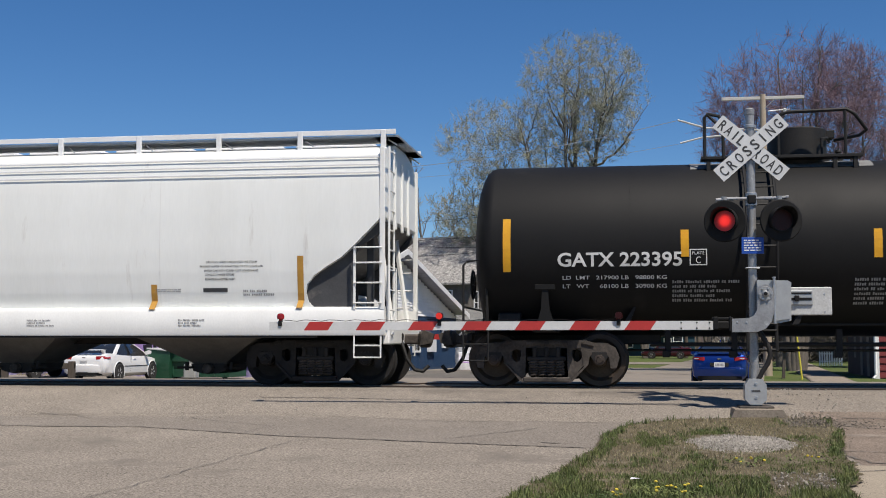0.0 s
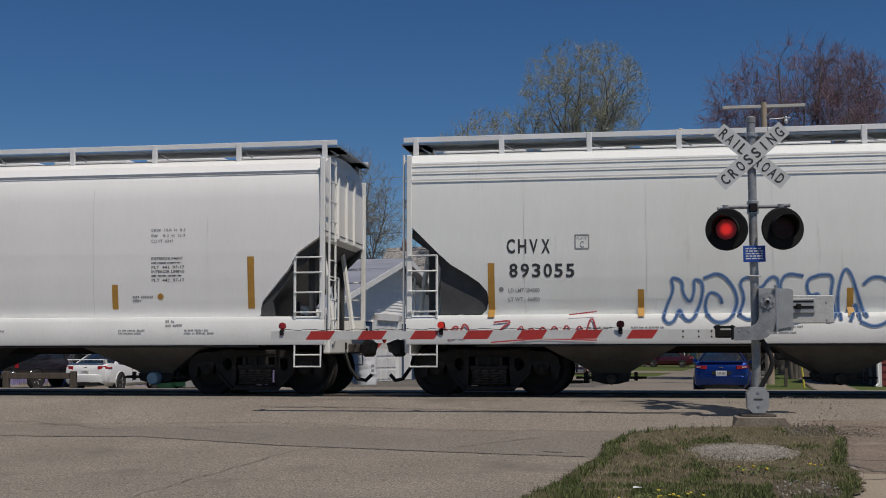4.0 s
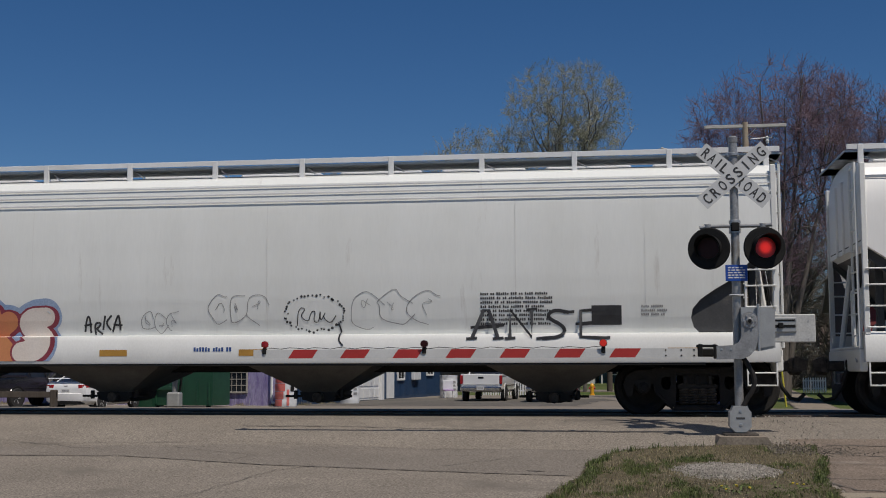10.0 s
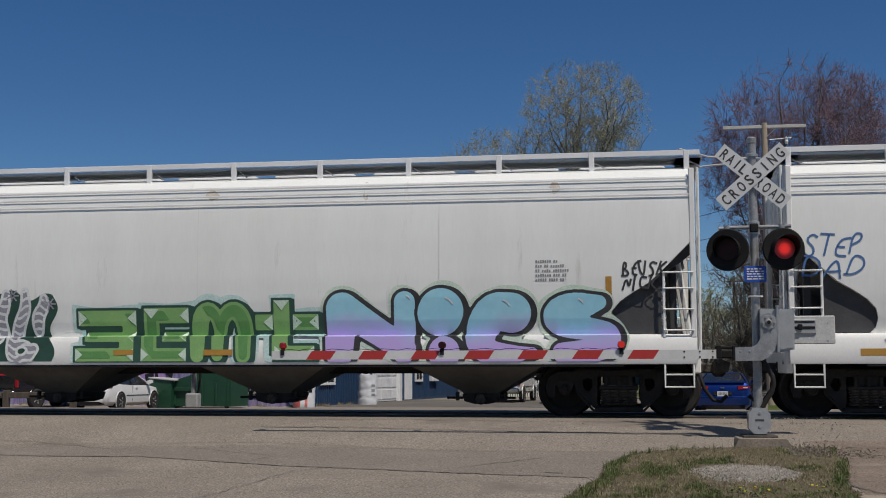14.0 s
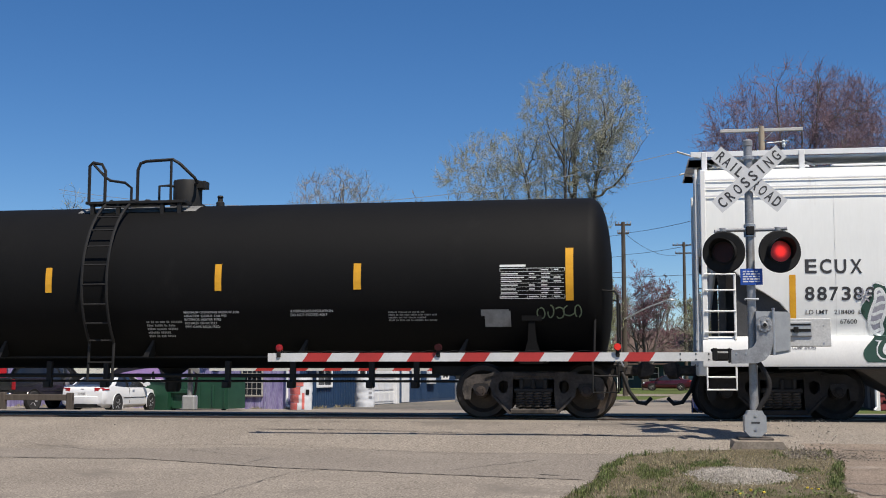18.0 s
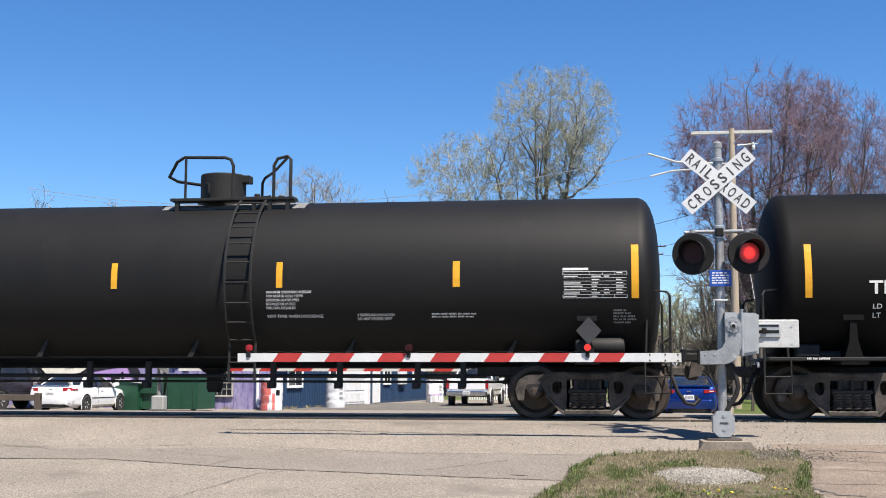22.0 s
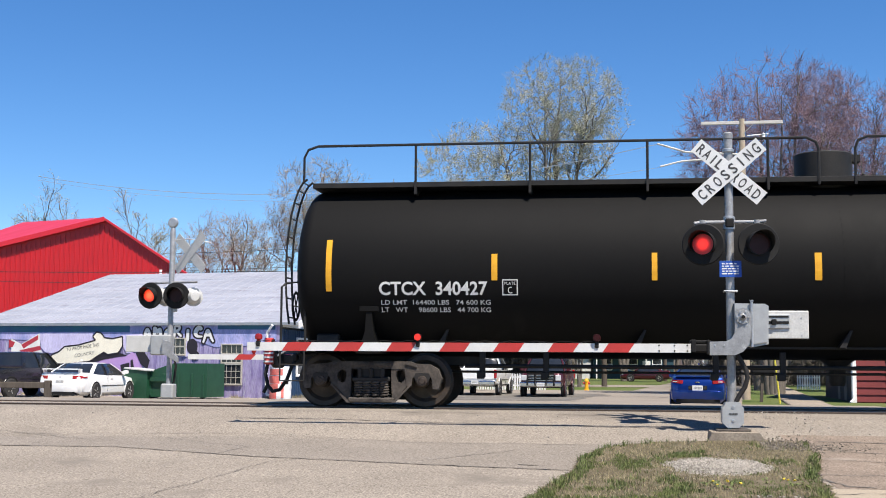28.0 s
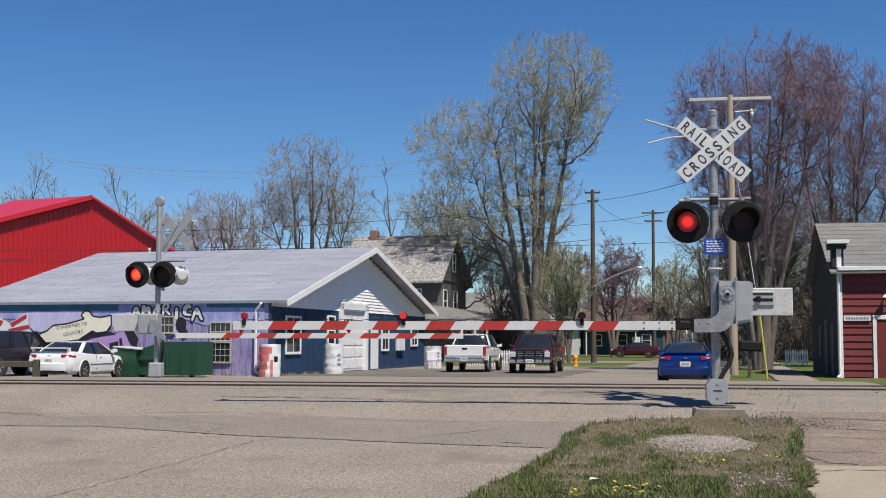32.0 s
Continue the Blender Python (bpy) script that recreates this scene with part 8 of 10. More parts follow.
TEALH = mat("dark_teal_siding", (0.018, 0.06, 0.085), (0.014, 0.045, 0.065), rough=0.7, scale=1)
WHITEH = mat("white_house_siding", (0.62, 0.62, 0.60), (0.54, 0.54, 0.52), rough=0.6, scale=1)
TANH = mat("tan_house_siding", (0.26, 0.22, 0.17), (0.20, 0.17, 0.13), rough=0.7, scale=1)
BROWNR = mat("brown_roof_shingle", (0.11, 0.075, 0.06), (0.08, 0.055, 0.045), rough=0.9, scale=1.5)
plain_house(pose(2.2, 141, 0, 0, 0, -6), 9, 8, 3.2, 6.2, TEALH, BROWNR, "dark teal house with white porch trim")
plain_house(pose(-6.5, 138, 0, 0, 0, -6), 7, 7, 3.0, 5.0, WHITEH, SHINGLE, "small white house with grey roof")
plain_house(pose(14, 140, 0, 0, 0, -6), 9, 8, 3.2, 5.6, WHITEH, BROWNR, "white house with porch beneath bare trees")
plain_house(pose(-21, 128, 0, 0, 0, -6), 12, 8, 4.2, 6.6, BRICKF, SHINGLE, "brown brick house behind bare trees")
plain_house(pose(-10.5, 118, 0, 0, 0, -6), 8, 8, 3.6, 6.4, TANH, SHINGLE, "tan house behind the parked trucks")
plain_house(pose(3.8, 150, 0, 0, 0, -6), 8, 9, 3.6, 7.0, BROWNR, BROWNR, "dark brown gabled house under a bare tree")
plain_house(pose(26, 130, 0, 0, 0, -6), 10, 9, 4.2, 7.0, BRICKF, BROWNR, "red brick house among bare trees")


# ---- clutter beside the workshop ----
def dumpster():
    d = thing("dumpster", "dark green steel dumpster with open lids", "dumpster", pose(-16.9, 46.9, .0, 0, 0, -8))
    part("bin", MB().prism([(-1.35, .1), (1.35, .1), (1.35, 1.42), (-.1, 1.42), (-1.35, 1.05)], -.75, .75), DUMPG, d)
    for x in (-1.1, -.5, .1, .7, 1.2):
        part("rib", MB().box(x - .04, x + .04, -.79, -.75, .15, 1.02, .01), DUMPG, d)
    part("lid", MB().box(-1.3, -.12, -.72, .72, 1.06, 1.10).move(pose(0, 0, -.02, 0, -16, 0)), MATTBLK, d)
    part("sleeve", MB().box(-1.1, -.3, -.86, -.75, .7, .85, .01), DUMPG, d)
    for x in (-1.1, 1.1):
        part("caster", MB().lathe([(.1, -.03), (.1, .03)], at=(x, -.6, .1), axis="y", n=12), MATTBLK, d)
    g = thing("dumpster", "small green bin with a dented pale lid", "dumpster", pose(-18.6, 46.6, .0, 0, 0, -8))
    part("bin", MB().prism([(-.5, .05), (.5, .05), (.55, 1.1), (-.55, 1.2)], -.5, .5), DUMPG, g)
    part("lid", MB().box(-.58, .58, -.55, .55, 1.15, 1.20, .01).move(pose(0, 0, 0, 0, 5, 0)), GALVB, g)


dumpster()


def barrel(at, label, red, r=.42, h=1.32):
    b = thing("barrel", label, "barrel", at, group="wrapped barrels by the workshop")
    prof = [(r * .96, 0), (r, .04), (r, h * .32), (r * 1.03, h * .34), (r, h * .36), (r, h * .64), (r * 1.03, h * .66), (r, h * .68), (r, h - .04), (r * .96, h), (r * .5, h + .01), (0, h)]
    part("drum", MB().lathe([(q * .96, z) for q, z in prof], n=28), BINW, b)

    def wrap(a, z):
        """Radius of the creased plastic wrapped round the drum."""
        p = (math.cos(a) * 2.2, math.sin(a) * 2.2, z * 5 + at.translation.x)
        return r * (1.02 + .05 * noise.noise(p) + .022 * noise.noise((p[0] * 3, p[1] * 3, z * 14))) + .01 * abs(math.sin(z * 9))

    def skin(name, a0, a1, z0, z1, ink, lift, label):
        n, m = max(3, int((a1 - a0) / .14)), max(3, int((z1 - z0) / .05))
        rows = [[((wrap(a, z) + lift) * math.cos(a), (wrap(a, z) + lift) * math.sin(a), z) for z in [z0 + (z1 - z0) * j / m for j in range(m + 1)]] for a in [a0 + (a1 - a0) * i / n for i in range(n + 1)]]
        part(name, MB().sheet(rows), ink, b, label, smooth=50)
    skin("plastic_wrap", 0, 2 * math.pi, .02, h, BINW, .0, "creased white plastic wrap")
    if red:
        for z0, z1, a1 in ((.03, .30, -96), (.32, .62, -88), (.64, .94, -80), (.97, 1.22, -64)):
            skin("printed_band", radians(-165), radians(a1), z0, z1, BINR, .012, "red printed band")
        skin("printed_band", radians(-72), radians(-58), .06, .70, BINR, .012, "red printed band")
        skin("logo_patch", radians(-52), radians(-30), .62, .84, MATTBLK, .013, "dark printed mark")
    else:
        for k in range(3):
            skin("stencil_mark", radians(-55), radians(-32), .40 + k * .20, .50 + k * .20, INKG, .013, "grey printed mark")


barrel(pose(-13.28, 48.0, 0), "red and white wrapped barrel by the downspout", True)
barrel(pose(-11.78, 53.0, 0), "white wrapped barrel beside the garage door", False)
barrel(pose(-9.1, 65.5, 0), "white wrapped barrel at the far corner", False, r=.46, h=1.2)


def lawn_chair():
    c = thing("lawn_chair", "white plastic chair with purple seat by the far barrel", "chair", pose(-8.9, 64.2, 0, 0, 0, 20))
    part("seat", MB().box(-.28, .28, -.25, .25, .4, .44, .01), PINKP, c)
    part("backrest", MB().box(-.28, .28, .22, .27, .44, .95, .02), BINW, c)
    for x in (-.26, .26):
        for y in (-.22, .24):
            part("leg", MB().tube([(x, y, 0), (x * .9, y * .9, .42)], .022, 6), BINW, c)


lawn_chair()


def picket_fence(label, at, n):
    f = thing("picket_fence", label, "fence", at)
    for k in range(n):
        part("picket", MB().prism([(k * .14 - .04, .08), (k * .14 + .04, .08), (k * .14 + .04, .92), (k * .14, 1.0), (k * .14 - .04, .92)], -.015, .015), TRIMW, f)
    for z in (.3, .75):
        part("rail", MB().box(-.05, n * .14 - .1, .0155, .05, z, z + .07), TRIMW, f)


picket_fence("low white picket fence between tree and trucks", pose(-7.8, 68.5, 0, 0, 0, -6), 30)
picket_fence("short white picket fence beside the footpath", pose(11.0, 76.0, .03, 0, 0, -4), 10)


def hydrant():
    h = thing("fire_hydrant", "yellow and red fire hydrant on the grass", "hydrant", pose(-1.55, 72, 0))
    part("barrel", MB().lathe([(.16, 0), (.16, .06), (.11, .08), (.11, .5), (.14, .52), (.13, .6), (.05, .7), (0, .72)], n=14), YEL, h)
    part("cap", MB().lathe([(.07, -.19), (.07, .19)], at=(0, 0, .42), axis="x", n=10), REDTAG, h)


hydrant()


def barrier():
    f = thing("wheel_stop_rail", "low brown wooden rail barrier before the parked sedan", "barrier", pose(-18.6, 38.5, gz(38.5), 0, 0, 0))
    part("rail", MB().box(-2.6, .1, -.05, .05, .48, .68, .015), POLEW, f)
    for x in (-2.4, 0):
        part("post", MB().box(x - .1, x + .1, -.1, .1, -.2, .74, .02), POLEW, f)


barrier()


# ---- poles and wires ----
def pole(x, y, h, label, arms, r=.15, wood=POLEW, name="utility_pole"):
    p = thing(name, label, "utility pole", pose(x, y, gz(y)))
    part("pole", MB().lathe([(r, -.3), (r * .95, 1), (r * .66, h), (0, h + .02)], n=12), wood, p)
    for z, w in arms:
        part("crossarm", MB().box(-w / 2, w / 2, -.06, .06, z - .06, z + .06, .01), wood, p)
        for k in (-1, -.6, .6, 1):
            part("insulator", MB().lathe([(.03, 0), (.05, .05), (.03, .1), (.05, .14), (0, .17)], at=(k * w * .47, 0, z + .06), n=8), GALV, p)
    return p


PALEARM = mat("pale_crossarm", (0.55, 0.53, 0.50), (0.45, 0.43, 0.4), rough=0.8, scale=3)
p = pole(5.55, 52.9, 12.05, "pale wooden utility pole with a long crossarm", (), r=.19, wood=POLEP)
part("crossarm", MB().box(-1.72, 1.72, -.07, .07, 11.82, 11.95, .01).move(pose(0, 0, 0, 0, 0, 0)), PALEARM, p, "long pale crossarm")
part("arm_brace", MB().tube([(.5, -.1, 11.82), (.05, -.1, 11.4)], .02, 5).tube([(.2, -.1, 11.3), (1.1, -.1, 11.36)], .02, 5), GALV, p)
part("insulator", MB().lathe([(.05, 0), (.08, .1), (.05, .18), (.08, .26), (0, .32)], at=(.9, -.12, 11.1), n=10), TRIMW, p)
part("service_bracket", MB().tube([(-.2, -.1, 10.5), (-1.2, -.2, 10.55), (-2.4, -.3, 10.6), (-3.6, -.5, 10.95)], .045, 7), PALEARM, p)
part("service_bracket", MB().tube([(-.2, -.1, 10.25), (-1.4, -.2, 10.3), (-2.6, -.3, 10.2), (-3.5, -.5, 9.95)], .04, 7), PALEARM, p)
part("guy_guard", MB().tube([(.42, -5.6, 2.42), (.66, -5.5, .05)], .035, 8), YELP, p, "yellow plastic guard on the guy wire")
part("guy_wire", MB().tube([(.66, -5.5, .05), (.42, -5.6, 2.42), (.1, -.1, 9.5)], .012, 4), GALV, p)
pole(-.62, 85.5, 12.1, "tall utility pole with a bunched top", ((11.9, 1.1), (11.3, .8)), r=.2)
pole(5.0, 121.5, 14.5, "utility pole with two crossarms", ((14.2, 2.2), (13.4, 1.7)), r=.2)
pole(9.2, 118, 10.5, "far utility pole behind the signal", ((10.0, 1.8),), r=.16)
pole(12.5, 150, 11.5, "far utility pole down the street", ((11.0, 2.0),), r=.16)
lampp = thing("street_lamp", "street lamp on a long grey arm", "street lamp", pose(-.62, 85.3, 0))
part("arm", MB().tube([(0, 0, 5.3), (1.6, -.1, 6.1), (3.0, -.2, 6.6)], .05, 6), GALV, lampp)
part("head", MB().lathe([(0, .1), (.2, .06), (.28, -.05), (0, -.12)], at=(3.2, -.2, 6.6), n=12), GALV, lampp)


def wire(a, b, sag, r=.016, m=CABLE, label="black sagging overhead power cable"):
    pts = []
    for k in range(21):
        q = k / 20
        p = Vector(a).lerp(Vector(b), q)
        p.z -= sag * 4 * q * (1 - q)
        pts.append(p)
    w = part("overhead_wire", MB().tube(pts, r, 4), m)
    tagged(w, label, "cable", group="overhead wires")


wire((-.62, 85.5, 11.3), (9.5, 54, 10.5), .5)
wire((-.62, 85.5, 9.8), (9.5, 54, 9.2), .5)
wire((-.62, 85.5, 11.2), (-60, 70, 8.6), 1.2)
wire((-.62, 85.5, 9.7), (-60, 66, 7.0), 1.0)
wire((5.0, 121.5, 13.4), (-.62, 85.5, 11.4), .8)
wire((5.0, 121.5, 13.4), (60, 118, 13), 1.2)
wire((1.9, 52.3, 10.9), (-30, 60, 11.2), 1.5, .018, CABLEP, "pale bare overhead service cable")
wire((2.0, 52.3, 9.9), (-30, 60, 11.0), 1.3, .010, CABLEP, "pale bare overhead service cable")
wire((-.62, 85.5, 8.6), (-60, 60, 7.4), 1.6, .022)
wire((-13.0, 60.4, 6.2), (-60, 50, 6.6), .5, .022)
wire((-11.0, 60.4, 6.3), (20, 80, 9.2), .6)
mail = thing("mailbox", "dark mailbox on a leaning wooden post", "mailbox", pose(5.75, 49.3, 0, 0, 3, 0))
part("box", MB().box(-.45, .45, -.2, .2, 1.1, 1.5, .06), MATTBLK, mail)
part("post", MB().box(-.06, .06, -.05, .05, -.2, 1.12, .01), POLEW, mail)
# the pavement slabs of the footpath up the street
for k in range(40):
    y0 = 44.2 + k * 1.52
    xc = 6.9 + (y0 - 44) * .098
    slab = part("slab", MB().box(xc - .7, xc + .7, y0, y0 + 1.49, -.05, .11, .01), CONC)
    tagged(slab, "worn concrete footpath slab", "slab", kind="structure")
laid("curb", lambda y: STREET(y) + 1.62, lambda y: STREET(y) + 1.77, 34, 120, .10, CONC, dy=3, nx=1, label="low concrete kerb", category="kerb")
laid("verge", lambda y: STREET(y) + 1.75 + .15 * noise.noise((y * .7, 1, 2)), lambda y: STREET(y) + 40, 34, 120, .06, LAWN, dy=2, nx=10, rough=.03, label="grass verge along the street", category="grass")


# ---- parked vehicles ----
PW = mat("white_car_lacquer", (0.74, 0.74, 0.73), (0.70, 0.70, 0.69), rough=0.25, scale=1, amount=0.04, coat=0.6)
PBLUE = mat("blue_car_lacquer", (0.008, 0.045, 0.25), (0.006, 0.034, 0.20), rough=0.3, metal=0.75, scale=1, amount=0.05, coat=0.7)
PMAR = mat("maroon_car_lacquer", (0.075, 0.010, 0.018), (0.06, 0.009, 0.015), rough=0.3, metal=0.3, scale=1, amount=0.06, coat=0.6)
PBLK = mat("black_car_lacquer", (0.010, 0.010, 0.011), (0.014, 0.014, 0.014), rough=0.22, scale=1, amount=0.06, coat=0.6)
CHROME = mat("chrome", (0.62, 0.62, 0.62), (0.5, 0.5, 0.5), rough=0.18, metal=1.0, scale=3)
TYRE = mat("tyre_rubber", (0.018, 0.018, 0.018), (0.028, 0.027, 0.026), rough=0.85, scale=6)
RIMM = mat("alloy_rim", (0.81, 0.81, 0.81), (0.648, 0.648, 0.648), rough=0.4, metal=0.25, scale=4)
TAILR = mat("red_tail_lamp", (0.36, 0.015, 0.02), (0.26, 0.01, 0.015), rough=0.15, scale=5)
HEADL = mat("clear_head_lamp", (0.55, 0.56, 0.57), (0.45, 0.46, 0.47), rough=0.1, scale=5)
CARGL = mat("tinted_car_glass", (0.012, 0.014, 0.016), (0.02, 0.022, 0.024), rough=0.06, scale=2, spec=0.8)


def wheel_at(car, x, y, r, s):
    tyre = part("wheel", MB().lathe([(r * .62, -.10), (r * .92, -.115), (r, -.08), (r, .08), (r * .92, .115), (r * .62, .10)], axis="y", n=28), TYRE, car, at=pose(x, y, r))
    part("rim", MB().lathe([(0, s * .085), (r * .18, s * .09), (r * .2, s * .075), (r * .58, s * .06), (r * .64, s * .10), (r * .64, -s * .05), (0, -s * .04)], axis="y", n=24), RIMM, tyre)
    for k in range(5):
        a = k * 1.2566
        part("spoke", MB().box(r * .15, r * .58, min(s * .07, s * .1), max(s * .07, s * .1), -.03, .03, .005).move(Matrix.Rotation(a, 4, "Y")), RIMM, tyre)


def vehicle(name, label, category, at, paint, body, cab, wheels, r, W, glass_belt=.04):
    """body: stations (x, z low, z top, half width). cab: (x rear, x front) at belt and roof, belt z, roof z, roof half width."""
    v = thing(name, label, category, at, group="parked vehicles")
    rings = []
    for x, z0, z1, w in body:
        h = z1 - z0
        rings.append([(x, -w * .80, z0), (x, -w * .97, z0 + h * .16), (x, -w, z0 + h * .45), (x, -w * .985, z0 + h * .72), (x, -w * .93, z1 - .03), (x, -w * .78, z1), (x, w * .78, z1), (x, w * .93, z1 - .03), (x, w * .985, z0 + h * .72), (x, w, z0 + h * .45), (x, w * .97, z0 + h * .16), (x, w * .80, z0)])
    part("body", MB().loft(rings), paint, v, smooth=40)
    (a0, a1), (b0, b1), zb, zr, wr = cab
    wb = W * .94

    def ring(x0, x1, w, z, e):
        return [(x0 + e, -w + e * .3, z), (x0, -w * .86, z), (x0 - .02, 0, z), (x0, w * .86, z), (x0 + e, w - e * .3, z), (x1 - e, w - e * .3, z), (x1, w * .84, z), (x1 + .04, 0, z), (x1, -w * .84, z), (x1 - e, -w + e * .3, z)]
    # the cabin leans in more and more towards the roof
    def lean(f):
        return a0 + (b0 - a0) * f ** 1.15, a1 + (b1 - a1) * f ** 1.1, wb + (wr - wb) * f ** 1.3, zb - .05 + (zr - .02 - zb) * f
    part("glasshouse", MB().loft([ring(*lean(f)[:3], lean(f)[3], .10) for f in (0, .25, .5, .75, 1)]), CARGL, v, "tinted windows", smooth=60)
    ra, rb, rw, rz = lean(1)
    part("roof", MB().loft([ring(ra - .03, rb + .03, rw + .025, rz - .05, .10), ring(ra + .05, rb - .06, rw - .02, rz - .005, .12), ring(ra + .18, rb - .2, rw - .12, rz + .025, .14), ring(ra + .45, rb - .5, rw - .34, rz + .045, .15)]), paint, v, smooth=70)
    for s in (-1, 1):
        q = [(a0 + .06, b0 + .05), (a0 + (a1 - a0) * .47, b0 + (b1 - b0) * .47), (a1 - .06, b1 - .05)]
        for i, (xa, xb) in enumerate(q):
            t = .10 if i == 0 else .035
            rings = []
            for f in (0, .33, .66, 1):
                w, z = lean(f)[2] + .012, lean(f)[3]
                x = xa + (xb - xa) * f ** 1.12
                rings.append([(x - t, s * w, z), (x + t, s * w, z), (x + t, s * (w - .06), z), (x - t, s * (w - .06), z)])
            part("pillar", MB().loft(rings), paint if i != 1 else PBLK, v, smooth=60)
        for x in wheels:
            part("wheel_arch", MB().lathe([(r * 1.13, 0), (r * 1.13, .014)], at=(x, s * (W - .006) if s > 0 else -W - .008, r * 1.04), axis="y", n=32), MATTBLK, v)
            lip = [(x + r * 1.17 * math.cos(k * math.pi / 14), s * (W + .004), r * 1.04 + r * 1.17 * math.sin(k * math.pi / 14)) for k in range(-2, 17)]
            part("arch_lip", MB().tube(lip, .015, 6), paint, v)
            wheel_at(v, x, s * (W - .07), r, s)
        part("mirror", MB().loft([[(a1 - .34, s * W * .96, zb - .01), (a1 - .20, s * W * .96, zb - .01), (a1 - .20, s * W * .96, zb + .10), (a1 - .34, s * W * .96, zb + .10)], [(a1 - .36, s * (W + .12), zb), (a1 - .19, s * (W + .12), zb), (a1 - .19, s * (W + .12), zb + .15), (a1 - .36, s * (W + .12), zb + .15)], [(a1 - .33, s * (W + .19), zb + .03), (a1 - .22, s * (W + .19), zb + .03), (a1 - .22, s * (W + .19), zb + .12), (a1 - .33, s * (W + .19), zb + .12)]]), paint, v, smooth=60)
        part("door_line", MB().box(a0 + (a1 - a0) * .47 - .006, a0 + (a1 - a0) * .47 + .006, s * W * .985 - .006, s * W * .985 + .006, body[3][1] + .15, zb - .06), MATTBLK, v)
        part("side_moulding", MB().box(wheels[0] + r * 1.3, wheels[1] - r * 1.3, min(s * W * .992, s * (W + .012)), max(s * W * .992, s * (W + .012)), body[3][1] + .34, body[3][1] + .365, .004), MATTBLK, v)
        part("door_handle", MB().box(a0 + (a1 - a0) * .55, a0 + (a1 - a0) * .55 + .18, min(s * W * .98, s * W * 1.01), max(s * W * .98, s * W * 1.01), zb - .16, zb - .12, .01), paint, v)
    return v


def plate(v, x, z, d):
    part("licence_plate", MB().box(x - .01, x + .01, -.17, .17, z - .08, z + .08), INKW, v)
    for k in range(6):
        part("plate_bar", MB().box(x + d * .008 - .006, x + d * .008 + .006, -.13 + k * .045, -.10 + k * .045, z - .04, z + .04), INKG, v)


def sedan(label, at, paint, trunk, fast=False):
    """A four-door saloon: trunk adds a raised spoiler, fast a sloping rear with slim lamps."""
    if fast:
        body = [(-2.33, .42, .80, .66), (-2.30, .34, .95, .78), (-2.22, .26, 1.07, .86), (-2.02, .22, 1.12, .89), (-1.5, .20, 1.08, .905), (-.8, .19, 1.02, .905), (.2, .19, 1.0, .90), (1.0, .19, .98, .90), (1.5, .20, .92, .895), (1.9, .21, .84, .87), (2.15, .24, .76, .80), (2.28, .30, .66, .68), (2.32, .36, .56, .55)]
        cab = ((-1.95, 1.15), (-.85, .25), 1.04, 1.47, .60)
    else:
        body = [(-2.36, .42, .80, .68), (-2.33, .34, .94, .80), (-2.24, .26, 1.02, .86), (-2.05, .22, 1.06, .885), (-1.6, .20, 1.05, .90), (-1.0, .19, 1.0, .90), (-.2, .19, .97, .90), (.8, .19, .96, .90), (1.3, .20, .92, .895), (1.75, .21, .85, .88), (2.05, .23, .77, .83), (2.25, .27, .67, .74), (2.34, .33, .56, .60)]
        cab = ((-1.72, 1.10), (-.92, .30), 1.0, 1.46, .62)
    v = vehicle("sedan_car", label, "car", at, paint, body, cab, (-1.33, 1.36), .335, .90)
    for s in (-1, 1):
        # tail lamps wrap round the corners
        pts = [(-2.345, .50), (-2.335, .66), (-2.29, .80), (-2.18, .868), (-1.98 if not fast else -1.92, .902)]
        lo, hi = (.80, .95) if not fast else (.86, .98)
        lamp = part("tail_lamp", MB().loft([[(x - .012, s * y, lo + .02 * i), (x - .012, s * y, hi - (.02 * i if i > 2 else 0)), (x + .08, s * (y - .06), hi - .02), (x + .08, s * (y - .06), lo + .03)] for i, (x, y) in enumerate(pts)]), TAILR, v, "red wraparound tail lamp", smooth=60)
        part("clear_strip", MB().loft([[(x - .016, s * y, lo + .055), (x - .016, s * y, lo + .085), (x + .03, s * (y - .03), lo + .085), (x + .03, s * (y - .03), lo + .055)] for x, y in pts[1:3]]), HEADL, lamp)
        part("head_lamp", MB().box(2.00, 2.22, min(s * .5, s * .80), max(s * .5, s * .80), .64, .76, .04), HEADL, v)
    prof = [(-.82, -2.26), (-.60, -2.38), (-.2, -2.42), (.2, -2.42), (.60, -2.38), (.82, -2.26)]
    part("rear_bumper", MB().loft([[(x, y, .36), (x - .02, y, .44), (x - .01, y, .62), (x + .06, y, .66), (x + .2, y, .64), (x + .2, y, .36)] for y, x in prof]), paint, v, smooth=50)
    part("bumper_insert", MB().loft([[(x - .004, y * .86, .25), (x - .004, y * .86, .37), (x + .2, y * .86, .37), (x + .2, y * .86, .25)] for y, x in prof]), MATTBLK, v)
    part("plate_recess", MB().box(-2.352, -2.30, -.30, .30, .66, .80, .02), paint if not fast else PBLK, v)
    if trunk:
        part("spoiler", MB().prism([(-2.36, 1.17), (-2.30, 1.20), (-2.08, 1.185), (-2.08, 1.165)], -.74, .74), paint, v)
        for s in (-1, 1):
            part("spoiler_leg", MB().prism([(-2.28, 1.17), (-2.12, 1.17), (-2.08, 1.02), (-2.22, 1.02)], s * .70 - .04, s * .70 + .04), paint, v)
    else:
        part("trunk_lip", MB().prism([(-2.30, 1.085), (-2.22, 1.13), (-2.02, 1.115), (-2.05, 1.05)], -.70, .70), paint, v)
